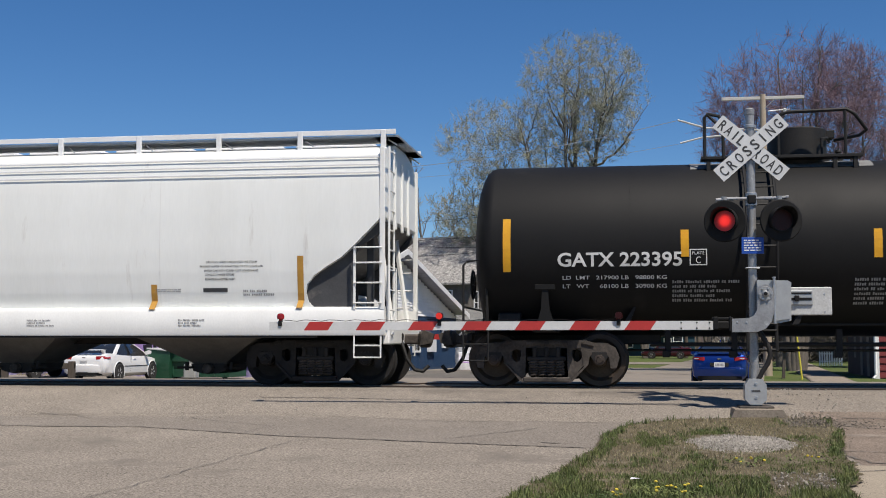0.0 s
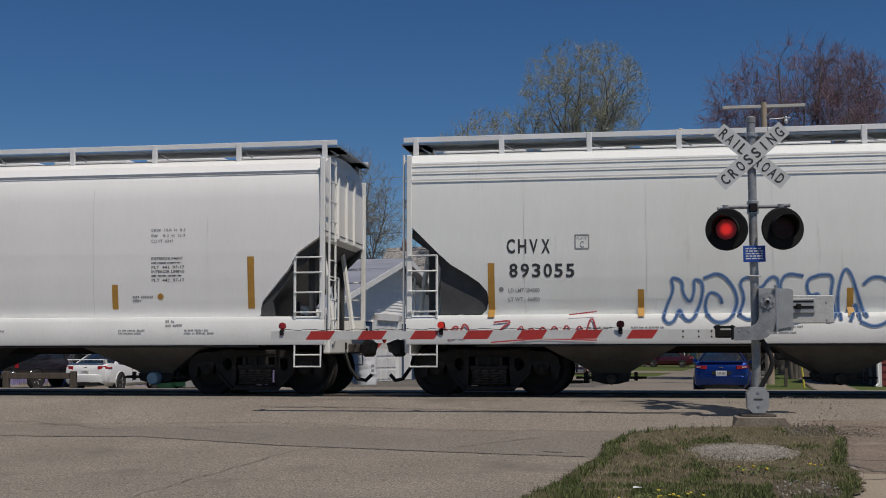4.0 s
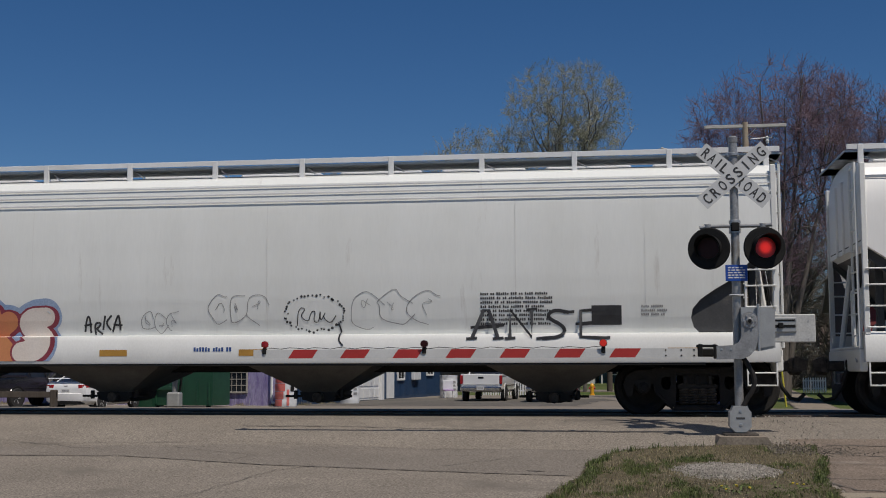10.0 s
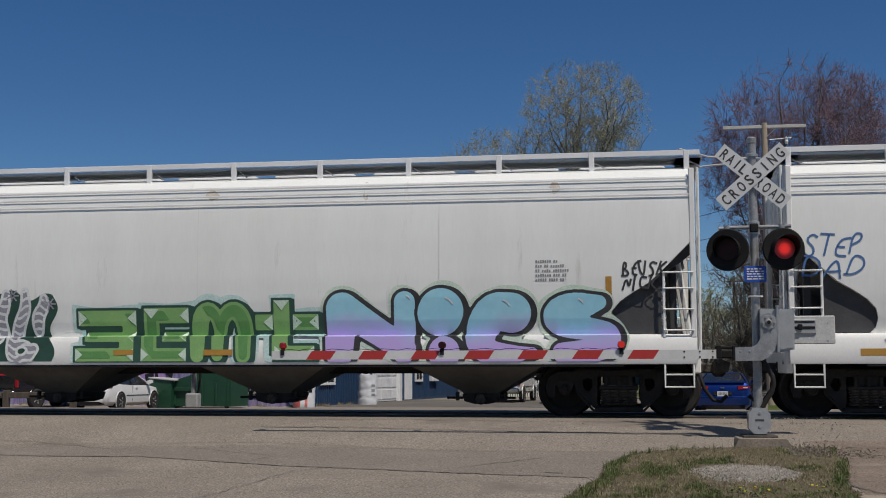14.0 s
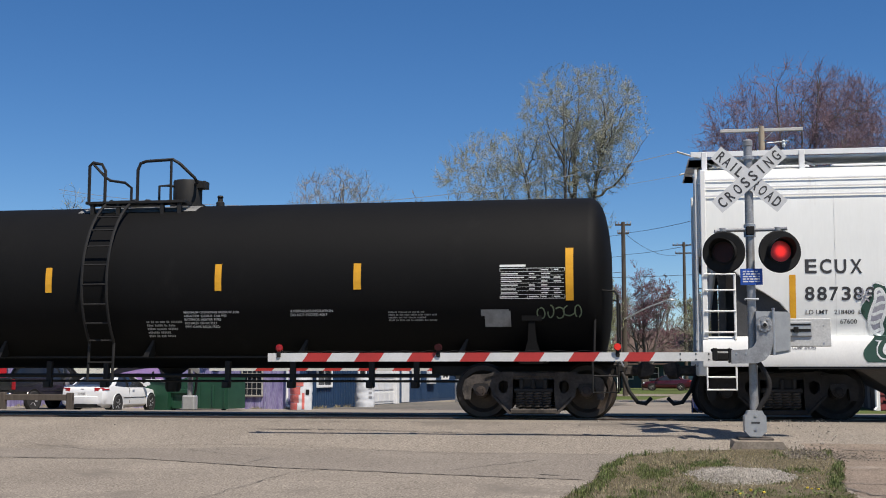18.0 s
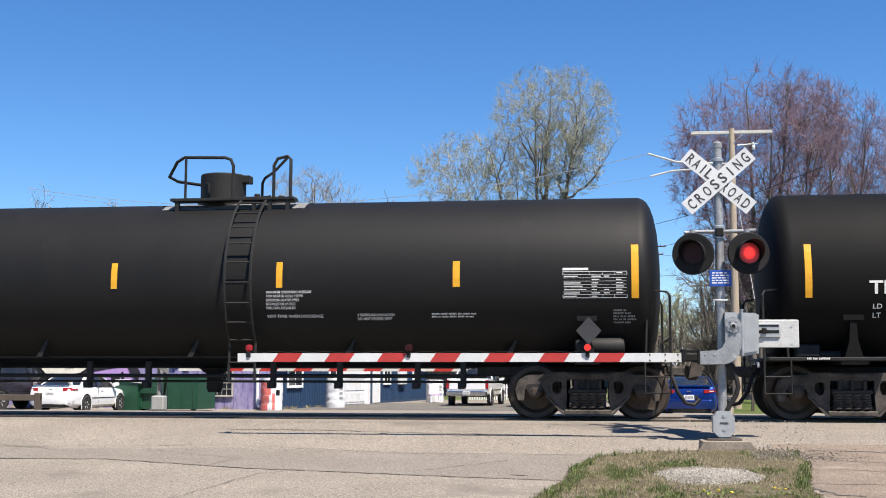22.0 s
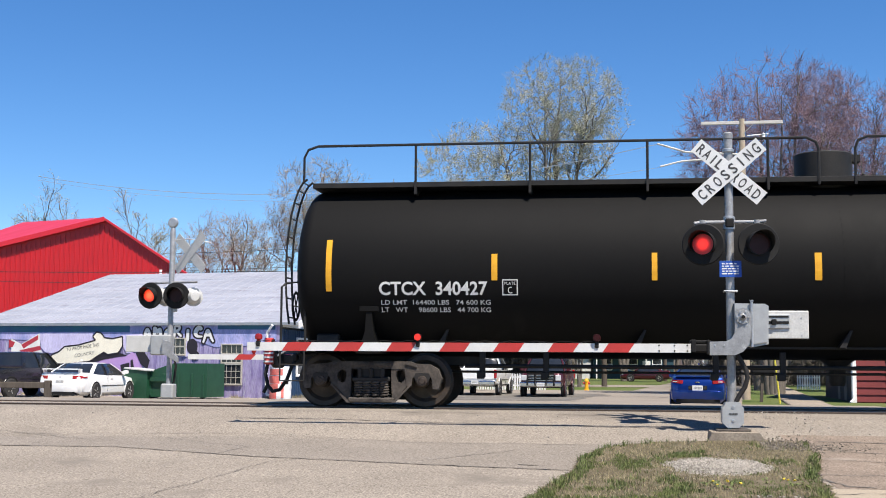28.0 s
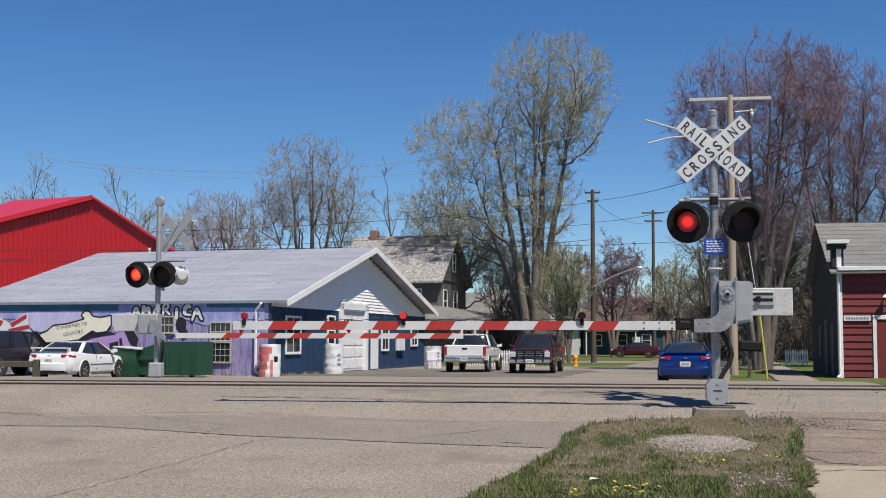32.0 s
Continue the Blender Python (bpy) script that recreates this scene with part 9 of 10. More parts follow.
    part("badge", MB().box(-2.352, -2.30, -.07, .07, .90 if fast else .885, .94 if fast else .915, .01), CHROME, v)
    part("antenna_fin", MB().prism([(b := cab[1][0] + .05, cab[3] + .01), (b + .16, cab[3] + .02), (b + .02, cab[3] + .08)], -.015, .015), paint, v)
    plate(v, -2.365, .73, -1)
    return v


def heading(dx, dy):
    return math.degrees(math.atan2(dy, dx))


sedan("white four-door sedan with rear spoiler parked at the mural", pose(-19.75, 44.5, .0, 0, 0, 86), PW, True)
sedan("metallic blue four-door sedan stopped in the street", pose(2.98, 43.2, .0, 0, 0, heading(.10, .995)), PBLUE, False, True)


def pickup(name, label, at, paint, front_seen, canopy=False, crew=True, bull=False):
    body = [(-2.85, .55, 1.05, .92), (-2.80, .50, 1.22, .98), (-2.0, .45, 1.25, 1.0), (-1.0, .42, 1.24, 1.0), (.4, .42, 1.22, 1.0), (1.5, .42, 1.20, 1.0), (2.3, .45, 1.16, .98), (2.72, .48, 1.10, .94), (2.85, .55, .95, .86)]
    c0 = -1.05 if crew else -.55
    v = vehicle(name, label, "pickup truck", at, paint, body, ((c0, 1.35), (c0 + .25, .75), 1.22, 1.88, .72), (-1.75, 1.78), .39, 1.0)
    if canopy:
        part("canopy", MB().box(-2.75, c0 - .05, -.88, .88, 1.2, 1.80, .06), CARGL, v, "dark bed canopy")
    else:
        part("bed_floor", MB().box(-2.7, c0 - .15, -.80, .80, 1.235, 1.262), MATTBLK, v, "dark open load bed")
        for s in (-1, 1):
            part("bed_rail", MB().box(-2.78, c0 - .05, min(s * .84, s * .97), max(s * .84, s * .97), 1.2, 1.31, .02), paint, v)
        part("tailgate", MB().box(-2.90, -2.80, -.86, .86, .80, 1.31, .03), paint, v)
        part("gate_handle", MB().box(-2.915, -2.89, -.13, .13, 1.10, 1.18, .01), MATTBLK, v)
    part("rear_bumper", MB().box(-3.05, -2.85, -.95, .95, .52, .72, .04), CHROME, v)
    part("front_bumper", MB().box(2.80, 3.02, -.95, .95, .50, .70, .04), CHROME, v)
    g = part("grille", MB().box(2.82, 2.90, -.62, .62, .74, 1.06, .02), MATTBLK, v)
    for k in range(4):
        part("grille_bar", MB().box(2.88, 2.93, -.62, .62, .77 + k * .075, .795 + k * .075, .005), CHROME, g)
    for s in (-1, 1):
        part("head_lamp", MB().box(2.80, 2.90, min(s * .65, s * .90), max(s * .65, s * .90), .78, 1.02, .02), HEADL, v)
        part("tail_lamp", MB().box(-2.89, -2.78, min(s * .87, s * 1.0), max(s * .87, s * 1.0), .84, 1.24, .02), TAILR, v, "red tail lamp")
    if bull:
        part("brush_guard", MB().tube([(3.05, -.6, .55), (3.06, -.6, 1.1), (3.06, .6, 1.1), (3.05, .6, .55)], .04, 8).tube([(3.05, -.25, .55), (3.05, -.25, 1.1)], .03, 6).tube([(3.05, .25, .55), (3.05, .25, 1.1)], .03, 6), MATTBLK, v)
        plate(v, 3.03, .60, 1)
    else:
        plate(v, -3.06, .66, -1)
    return v


pickup("pickup_truck", "white crew-cab pickup truck with chrome bumper", pose(-6.2, 59.7, -.02, 0, 0, heading(.06, .998)), PW, False)
pickup("pickup_truck", "dark maroon pickup truck facing the track", pose(-3.05, 58.1, -.02, 0, 0, heading(-.06, -.998)), PMAR, True, canopy=True, crew=False, bull=True)
pickup("pickup_truck", "black pickup truck parked at the mural wall", pose(-24.1, 47.4, .0, 0, 0, heading(.223, .974)), PBLK, False)
sedan("small dark red car parked on the cross street", pose(3.0, 118, .0, 0, 0, heading(-1, .06)), PMAR, False)


# ---- trees in early leaf ----
from mathutils.kdtree import KDTree
BARK = mat("grey_brown_bark", (0.165, 0.145, 0.122), (0.095, 0.083, 0.070), rough=0.95, scale=3, fine=20, amount=0.6, bump=0.02, stretch=(2, 2, .4))
BARKP = mat("pale_twig_bark", (0.392, 0.3808, 0.2912), (0.2688, 0.2576, 0.196), rough=0.95, scale=3, amount=0.4)
BARKG = mat("grey_twig_bark", (0.29, 0.28, 0.24), (0.20, 0.195, 0.17), rough=0.95, scale=3, amount=0.4)
BARKM = mat("maroon_twig_bark", (0.225, 0.150, 0.180), (0.150, 0.102, 0.122), rough=0.95, scale=3, amount=0.4)
BUDG = mat("yellow_green_buds", (0.29, 0.31, 0.18), (0.21, 0.225, 0.125), rough=0.8, scale=2, island=0.3)
BUDM = mat("maroon_buds", (0.24, 0.105, 0.12), (0.17, 0.08, 0.09), rough=0.8, scale=2, island=0.3)
BUDP = mat("pale_green_buds", (0.30, 0.32, 0.13), (0.22, 0.24, 0.09), rough=0.8, scale=2, island=0.3)


def quick_mesh(name, verts, quads, material):
    """A mesh from arrays of points and four-sided faces."""
    me = bpy.data.meshes.new(name)
    k = len(quads)
    me.vertices.add(len(verts))
    me.vertices.foreach_set("co", np.ascontiguousarray(verts, dtype=np.float32).ravel())
    me.loops.add(4 * k)
    me.loops.foreach_set("vertex_index", np.ascontiguousarray(quads, dtype=np.int32).ravel())
    me.polygons.add(k)
    me.polygons.foreach_set("loop_start", np.arange(0, 4 * k, 4, dtype=np.int32))
    me.update(calc_edges=True)
    me.materials.append(material)
    return me


def unit(v):
    return v / np.maximum(1e-6, np.linalg.norm(v, axis=-1, keepdims=True))


def sprout(rng, lines, radii, n, length, spread, up, bend, segs, r, low=.2):
    """n side shoots on each line (lines: count, points, 3): returns their lines and radii."""
    c, p = lines.shape[:2]
    f = rng.uniform(low, 1.0, (c, n))
    q = f * (p - 1)
    i = np.minimum(q.astype(int), p - 2)
    row = np.arange(c)[:, None]
    a, b = lines[row, i], lines[row, i + 1]
    start = a + (b - a) * (q - i)[..., None]
    axis = unit(b - a)
    away = rng.normal(0, 1, (c, n, 3))
    away[..., 2] *= .6
    away = unit(away - axis * (away * axis).sum(-1, keepdims=True))
    d = unit(axis * rng.uniform(.5, 1.1, (c, n, 1)) + away * spread * rng.uniform(.6, 1.3, (c, n, 1)))
    whole = np.linalg.norm(lines[:, 1:] - lines[:, :-1], axis=-1).sum(-1)[:, None]
    size = whole * length * rng.uniform(.55, 1.3, (c, n)) * (1.25 - .55 * f)
    pts = [start]
    for _ in range(segs):
        d = unit(d + rng.normal(0, bend, d.shape) + np.array([0, 0, up]))
        pts.append(pts[-1] + d * (size / segs)[..., None])
    out = np.stack(pts, 2).reshape(c * n, segs + 1, 3)
    base = np.minimum(radii[row, i] * .55, r).reshape(-1, 1)
    rad = base * np.linspace(1, .4, segs + 1)[None]
    return out, np.maximum(rad, r * .35)


def tubes(lines, radii, sides):
    """Tapering tubes along many lines of equal length."""
    c, p = lines.shape[:2]
    d = unit(lines[:, -1] - lines[:, 0])
    ref = np.where(np.abs(d[:, 2:3]) > .8, np.array([[1.0, 0, 0]]), np.array([[0, 0, 1.0]]))
    u = unit(np.cross(d, ref))
    v = np.cross(d, u)
    ang = np.arange(sides) * 2 * np.pi / sides
    ring = u[:, None] * np.cos(ang)[None, :, None] + v[:, None] * np.sin(ang)[None, :, None]
    verts = lines[:, :, None] + ring[:, None] * radii[:, :, None, None]
    idx = np.arange(c * p * sides).reshape(c, p, sides)
    nxt = np.roll(idx, -1, 2)
    quads = np.stack([idx[:, :-1], nxt[:, :-1], nxt[:, 1:], idx[:, 1:]], -1)
    return verts.reshape(-1, 3), quads.reshape(-1, 4)


def tree(label, x, y, seed, stems, counts, lens, twig=BARKP, bud=None, budsize=.05, budshare=.5, upward=.10, spread=.8, trunk_r=.35, low=.25):
    """stems: (dx, dy, height, share of the trunk's radius). Four orders of branches sprout from each stem."""
    rng = np.random.default_rng(seed)
    t = thing("bare_tree", label, "tree", pose(x, y, -.05))
    n = 12
    lines, radii = [], []
    for dx, dy, h, share in stems:
        q = np.linspace(0, 1, n + 1)
        wob = np.cumsum(rng.normal(0, .055, (n + 1, 2)), 0) * (h / 12) * np.minimum(1, q * 2)[:, None]
        lines.append(np.stack([dx * .06 + dx * q ** 1.5 + wob[:, 0], dy * .06 + dy * q ** 1.5 + wob[:, 1], h * q], 1))
        radii.append(trunk_r * share * (1 - .93 * q) + .012)
    lines, radii = np.array(lines), np.array(radii)
    for k in range(len(stems)):
        part("stem", quick_mesh("stem", *tubes(lines[k:k + 1], radii[k:k + 1], 8), BARK), None, t)
    l1, r1 = sprout(rng, lines, radii, counts[0], lens[0], spread, upward, .14, 6, trunk_r * .3, low)
    l2, r2 = sprout(rng, l1, r1, counts[1], lens[1], spread, upward, .16, 4, .05)
    l3, r3 = sprout(rng, l2, r2, counts[2], lens[2], spread, upward * .6, .18, 3, .024)
    l4, r4 = sprout(rng, l3, r3, counts[3], lens[3], spread, upward * .4, .2, 2, .012)
    v, q = [], []
    for m, (l, r, s) in enumerate(((l1, r1, 6), (l2, r2, 4))):
        a, b = tubes(l, r, s)
        q.append(b + sum(len(w) for w in v))
        v.append(a)
    part("branchwork", quick_mesh("branchwork", np.concatenate(v), np.concatenate(q), BARK), None, t)["kind"] = "stuff"
    v, q = [], []
    for l, r in ((l3, r3), (l4, r4)):
        a, b = tubes(l, r, 3)
        q.append(b + sum(len(w) for w in v))
        v.append(a)
    part("twig_haze", quick_mesh("twig_haze", np.concatenate(v), np.concatenate(q), twig), None, t)["kind"] = "stuff"
    if bud is not None:
        tips = np.concatenate([l4[:, -1], l4[:, 1]])
        tips = tips[rng.random(len(tips)) < budshare]
        a = unit(rng.normal(0, 1, tips.shape)) * budsize * rng.uniform(.6, 1.4, (len(tips), 1))
        b = unit(np.cross(a, rng.normal(0, 1, tips.shape))) * budsize * .6
        verts = np.stack([tips - a, tips + b, tips + a, tips - b], 1).reshape(-1, 3)
        part("bud_haze", quick_mesh("bud_haze", verts, np.arange(len(verts)).reshape(-1, 4), bud), None, t)["kind"] = "stuff"
    return t


def in_lobes(rng, lobes, n, outer=.42):
    """Random points in a crown made of egg-shaped lobes: (x, y, z, half width, half depth, half height)."""
    lo = np.array(lobes, float)
    vol = lo[:, 3] * lo[:, 5]
    k = rng.choice(len(lo), n, p=vol / vol.sum())
    d = unit(rng.normal(0, 1, (n, 3))) * (rng.random((n, 1)) ** outer)
    return lo[k, :3] + d * lo[k, 3:]


def reach(rng, ends, lines, radii, segs, r, drop, sag=.10, wild=.07):
    """A curved shoot from the older wood nearest below each end point up to that point."""
    nodes, rads = lines.reshape(-1, 3), radii.reshape(-1)
    kd = KDTree(len(nodes))
    for i, p in enumerate(nodes):
        kd.insert(p, i)
    kd.balance()
    near = np.array([kd.find(p)[1] for p in ends - np.array([0, 0, drop])])
    a, ra = nodes[near], rads[near]
    span = np.linalg.norm(ends - a, axis=1)[:, None]
    mid = (a + ends) / 2 + rng.normal(0, 1, ends.shape) * wild * span - np.array([0, 0, 1]) * sag * span * np.clip(1 - np.abs(ends - a)[:, 2:] / np.maximum(span, .01), 0, 1)
    t = np.linspace(0, 1, segs + 1)[None, :, None]
    out = (1 - t) ** 2 * a[:, None] + 2 * t * (1 - t) * mid[:, None] + t ** 2 * ends[:, None]
    out[:, 1:-1] += rng.normal(0, .02, out[:, 1:-1].shape) * span[:, None]
    rad = np.minimum(ra * .7, r)[:, None] * np.linspace(1, .45, segs + 1)[None]
    return out, rad


def crown_tree(label, x, y, seed, stems, lobes, counts, twig, bud, budsize=.04, budshare=.6, trunk_r=.4, fine=1.0):
    """A bare tree whose wood fills the lobes of its crown: stems, limbs, branches, twigs and sprigs."""
    rng = np.random.default_rng(seed)
    t = thing("bare_tree", label, "tree", pose(x, y, -.05))
    lines, radii = [], []
    for dx, dy, h, share in stems:
        q = np.linspace(0, 1, 17)
        wob = np.cumsum(rng.normal(0, .034, (17, 2)), 0) * (h / 14) * np.minimum(1, q * 2)[:, None]
        lines.append(np.stack([dx * .10 + dx * .9 * q ** 1.3 + wob[:, 0], dy * .1 + dy * .9 * q ** 1.3 + wob[:, 1], h * q], 1))
        radii.append(trunk_r * share * (1 - .96 * q ** .75) + .014)
    lines, radii = np.array(lines), np.array(radii)
    for k in range(len(stems)):
        part("stem", quick_mesh("stem", *tubes(lines[k:k + 1], radii[k:k + 1], 8), BARK), None, t)
    l1, r1 = reach(rng, in_lobes(rng, lobes, counts[0], .36), lines[:, 4:], radii[:, 4:], 8, trunk_r * .30, 2.2, .03, .09)
    both = np.concatenate([l1.reshape(-1, 3), lines[:, 6:].reshape(-1, 3)]), np.concatenate([r1.reshape(-1), radii[:, 6:].reshape(-1)])
    l2, r2 = reach(rng, in_lobes(rng, lobes, counts[1], .40), *both, 5, .032, .7, .0, .10)
    both = np.concatenate([l2.reshape(-1, 3), l1.reshape(-1, 3)]), np.concatenate([r2.reshape(-1), r1.reshape(-1)])
    l3, r3 = reach(rng, in_lobes(rng, lobes, counts[2], .42), *both, 4, .016 * fine, .25, .0, .12)
    # sprigs stand off the twigs, mostly upward and outward
    row = rng.integers(0, len(l3), counts[3])
    col = rng.integers(1, l3.shape[1], counts[3])
    a = l3[row, col]
    along = unit(l3[row, -1] - l3[row, 0])
    d = unit(along * .8 + rng.normal(0, .7, a.shape) + np.array([0, 0, .3]))
    size = rng.uniform(.25, .8, (counts[3], 1))
    mid = a + d * size * .5
    end = mid + unit(d + rng.normal(0, .3, d.shape) + np.array([0, 0, .2])) * size * .5
    l4 = np.stack([a, mid, end], 1)
    r4 = np.tile(np.array([.009, .007, .005]) * fine, (counts[3], 1))
    v, q = [], []
    for l, r, sd in ((l1, r1, 6), (l2, r2, 4)):
        p, b = tubes(l, r, sd)
        q.append(b + sum(len(w) for w in v))
        v.append(p)
    part("branchwork", quick_mesh("branchwork", np.concatenate(v), np.concatenate(q), BARK), None, t)["kind"] = "stuff"
    v, q = [], []
    for l, r in ((l3, r3), (l4, r4)):
        p, b = tubes(l, r, 3)
        q.append(b + sum(len(w) for w in v))
        v.append(p)
    part("twig_haze", quick_mesh("twig_haze", np.concatenate(v), np.concatenate(q), twig), None, t)["kind"] = "stuff"
    tips = np.concatenate([end, mid, a * .3 + mid * .7])
    tips = tips[rng.random(len(tips)) < budshare]
    p = unit(rng.normal(0, 1, tips.shape)) * budsize * rng.uniform(.6, 1.4, (len(tips), 1))
    w = unit(np.cross(p, rng.normal(0, 1, tips.shape))) * budsize * .6
    verts = np.stack([tips - p, tips + w, tips + p, tips - w], 1).reshape(-1, 3)
    part("bud_haze", quick_mesh("bud_haze", verts, np.arange(len(verts)).reshape(-1, 4), bud), None, t)["kind"] = "stuff"
    return t


def about(x, z, lobes):
    """Crown lobes given in the scene's own metres, made relative to the tree's foot."""
    return [(a - x, dy, h, w, d, u) for a, dy, h, w, d, u in lobes]


crown_tree("tall many-stemmed bare tree with first yellow-green buds", -4.9, 88.5, 1, [(1.2, 0, 22.0, 1.0), (3.2, 1, 21.0, .95), (-3.2, -1, 18.0, .85), (.2, -1, 20.5, .8), (-1.4, 1, 16, .7), (-4.6, 1, 14.0, .6)],
           about(-4.9, 0, [(-3.5, 0, 20.2, 5.0, 3.5, 4.4), (-9.4, 0, 16.2, 5.2, 3.2, 3.4), (-10.6, 0, 11.2, 4.6, 3, 3.2), (-4.9, 0, 12.4, 3.4, 3, 4.6), (-2.2, 0, 17.5, 2.6, 2.5, 3.4)]), (60, 400, 2300, 19000), BARKP, BUDG, .050, .55, .50, 1.35)
crown_tree("bare maple with maroon buds above the red building", 7.9, 62.5, 3, [(-.6, 0, 16.0, 1), (1.8, 0, 16.4, .95), (3.4, 1, 14.8, .8), (-2.4, 0, 13.6, .75), (.6, -1, 15.0, .7), (-3.0, .5, 11, .5)],
           about(7.9, 0, [(7.9, 0, 13.4, 4.7, 3.5, 3.9), (7.5, 0, 8.6, 3.6, 3, 3.4), (5.2, 0, 12.0, 2.2, 2, 3.0), (10.2, 0, 14.0, 2.6, 2.4, 3.0)]), (34, 260, 1900, 17000), BARKM, BUDM, .022, .4, .26, .92)
crown_tree("bare maple with maroon buds behind the barn", 13.4, 70, 4, [(-.6, 0, 16.0, 1), (1.4, 0, 15.6, .9), (-2.2, 1, 14.0, .8), (3.2, 0, 13, .6)],
           about(13.4, 0, [(13.0, 0, 14.2, 3.9, 3, 3.9), (14.4, 0, 10, 3.0, 2.6, 3.6), (16.0, 0, 13, 2.6, 2.4, 3.0)]), (30, 220, 1600, 12000), BARKM, BUDM, .024, .4, .25, .98)
crown_tree("round bare tree behind the workshop roof", -20.2, 83, 5, [(.3, 0, 15.0, 1), (-1.6, 0, 13.6, .8), (2.0, 1, 14.0, .8), (3.2, -1, 11, .6), (-3.2, 0, 11, .6)],
           about(-20.2, 0, [(-20.3, 0, 12.6, 4.0, 3.2, 3.6), (-18.0, 0, 10.5, 2.6, 2.4, 2.6), (-22.6, 0, 10.6, 2.4, 2.4, 2.6)]), (28, 160, 900, 6500), BARKG, BUDG, .030, .3, .36, 1.15)
crown_tree("low spreading bare tree behind the workshop roof", -28.6, 88, 6, [(-2.4, 0, 11.4, .8), (1.2, 1, 12.2, 1), (-4.0, 0, 9.8, .7), (3.4, 0, 9.8, .7)],
           about(-28.6, 0, [(-28.8, 0, 10.6, 3.4, 3, 2.4), (-31.2, 0, 9.2, 2.2, 2, 2.0), (-26.4, 0, 8.6, 2.4, 2, 2.2)]), (24, 130, 700, 4500), BARKG, BUDG, .03, .3, .28, 1.15)
crown_tree("spreading bare tree with pale buds behind the workshop", -11.5, 93, 2, [(-2.5, 0, 11.0, .8), (2.0, 1, 10.5, .8), (0, -1, 12, 1)],
           about(-11.5, 0, [(-11.8, 0, 9.0, 4.2, 3, 3.4), (-8.6, 0, 7.6, 2.6, 2, 2.6)]), (30, 220, 1100, 6000), BARKP, BUDG, .045, .5, .26, 1.2)
tree("thin dead-topped tree between house and tall tree", -16.6, 96, 7, [(0, 0, 14.0, 1), (.9, 0, 10.5, .6)], (8, 5, 4, 3), (.20, .5, .5, .5), BARKP, None, trunk_r=.2, spread=.6)
tree("reddish round bare tree down the street", 1.0, 121, 8, [(-1.5, 0, 8.6, .8), (.2, 0, 9.8, 1), (2.0, 0, 8.8, .8)], (12, 8, 7, 4), (.36, .55, .5, .5), BARKM, BUDM, .06, .7, trunk_r=.25, spread=.85)
tree("pale green budding tree down the street", 7.0, 142, 9, [(-1.0, 0, 9.5, .8), (1.6, 0, 10.0, 1)], (12, 8, 6, 3), (.34, .55, .5, .5), BARKP, BUDP, .08, .8, trunk_r=.25, spread=.8)
tree("slim willow with yellow-green sprouts", -2.3, 84.5, 10, [(0, 0, 6.8, .7), (.8, 0, 6.0, .6), (-.9, 0, 6.2, .6)], (14, 8, 5, 3), (.36, .55, .5, .5), BARKP, BUDP, .05, .9, upward=.18, trunk_r=.12, spread=.5)
tree("bare street tree near the footpath", 9.4, 74, 11, [(0, 0, 12, 1), (-1.4, 0, 10, .7), (1.3, 0, 10.5, .7)], (11, 8, 6, 4), (.28, .55, .5, .5), BARK, BUDM, .03, .4, trunk_r=.40, spread=.7)
tree("bare tree in a yard down the street", 16, 110, 12, [(0, 0, 11, 1), (-2, 0, 9.5, .8), (2.2, 0, 9, .8)], (10, 8, 6, 3), (.32, .55, .5, .5), BARK, BUDG, .05, .4, trunk_r=.3, spread=.85)
tree("bare tree behind the red shed", -53, 106, 13, [(0, 0, 15, 1), (-2.5, 0, 12, .8), (2.8, 0, 13, .8)], (10, 8, 6, 3), (.3, .55, .5, .5), BARKP, BUDG, .05, .4, trunk_r=.3, spread=.85)
tree("bare tree top behind the red shed", -43, 104, 14, [(0, 0, 13.6, 1), (2.0, 0, 11.8, .8)], (10, 8, 6, 3), (.3, .55, .5, .5), BARKP, BUDG, .05, .4, trunk_r=.3, spread=.85)
tree("bare tree beside the red shed", -33, 100, 15, [(0, 0, 11.0, 1), (2.0, 0, 10.0, .8)], (10, 8, 6, 3), (.3, .55, .5, .5), BARKP, BUDG, .05, .4, trunk_r=.3, spread=.85)
for k, (tx, ty, th) in enumerate(((-17, 104, 8), (-8.5, 100, 9), (-14, 99, 7), (-3.5, 104, 9), (22, 84, 13), (13, 128, 10), (-1.5, 150, 10), (4, 160, 11), (21, 150, 11), (28, 105, 14), (-24, 112, 10), (6.5, 112, 8), (10.5, 135, 9))):
    tree("bare brushy tree in the yards beyond", tx, ty, 30 + k, [(-.8, 0, th * .9, .8), (.6, 0, th, 1), (1.6, .5, th * .8, .7)], (9, 7, 6, 3), (.32, .55, .5, .5), BARKP if k % 2 else BARK, BUDG, .05, .5, trunk_r=.24, spread=.85)


for k, (tx, ty, th) in enumerate(((8.4, 73, 9), (10.0, 82, 11), (11.8, 90, 12), (8.2, 95, 10), (13.0, 99, 12), (15.5, 88, 13), (18.5, 96, 13), (10.8, 108, 11), (-6.6, 97, 9))):
    tree("tangled bare tree behind the poles", tx, ty, 60 + k, [(-1.0, 0, th * .85, .8), (.5, 0, th, 1), (1.5, .5, th * .8, .7), (-.2, .4, th * .6, .6)], (11, 8, 6, 3), (.36, .55, .5, .5), BARK, BUDG if k % 3 == 0 else None, .04, .4, trunk_r=.30, spread=.95, low=.10)


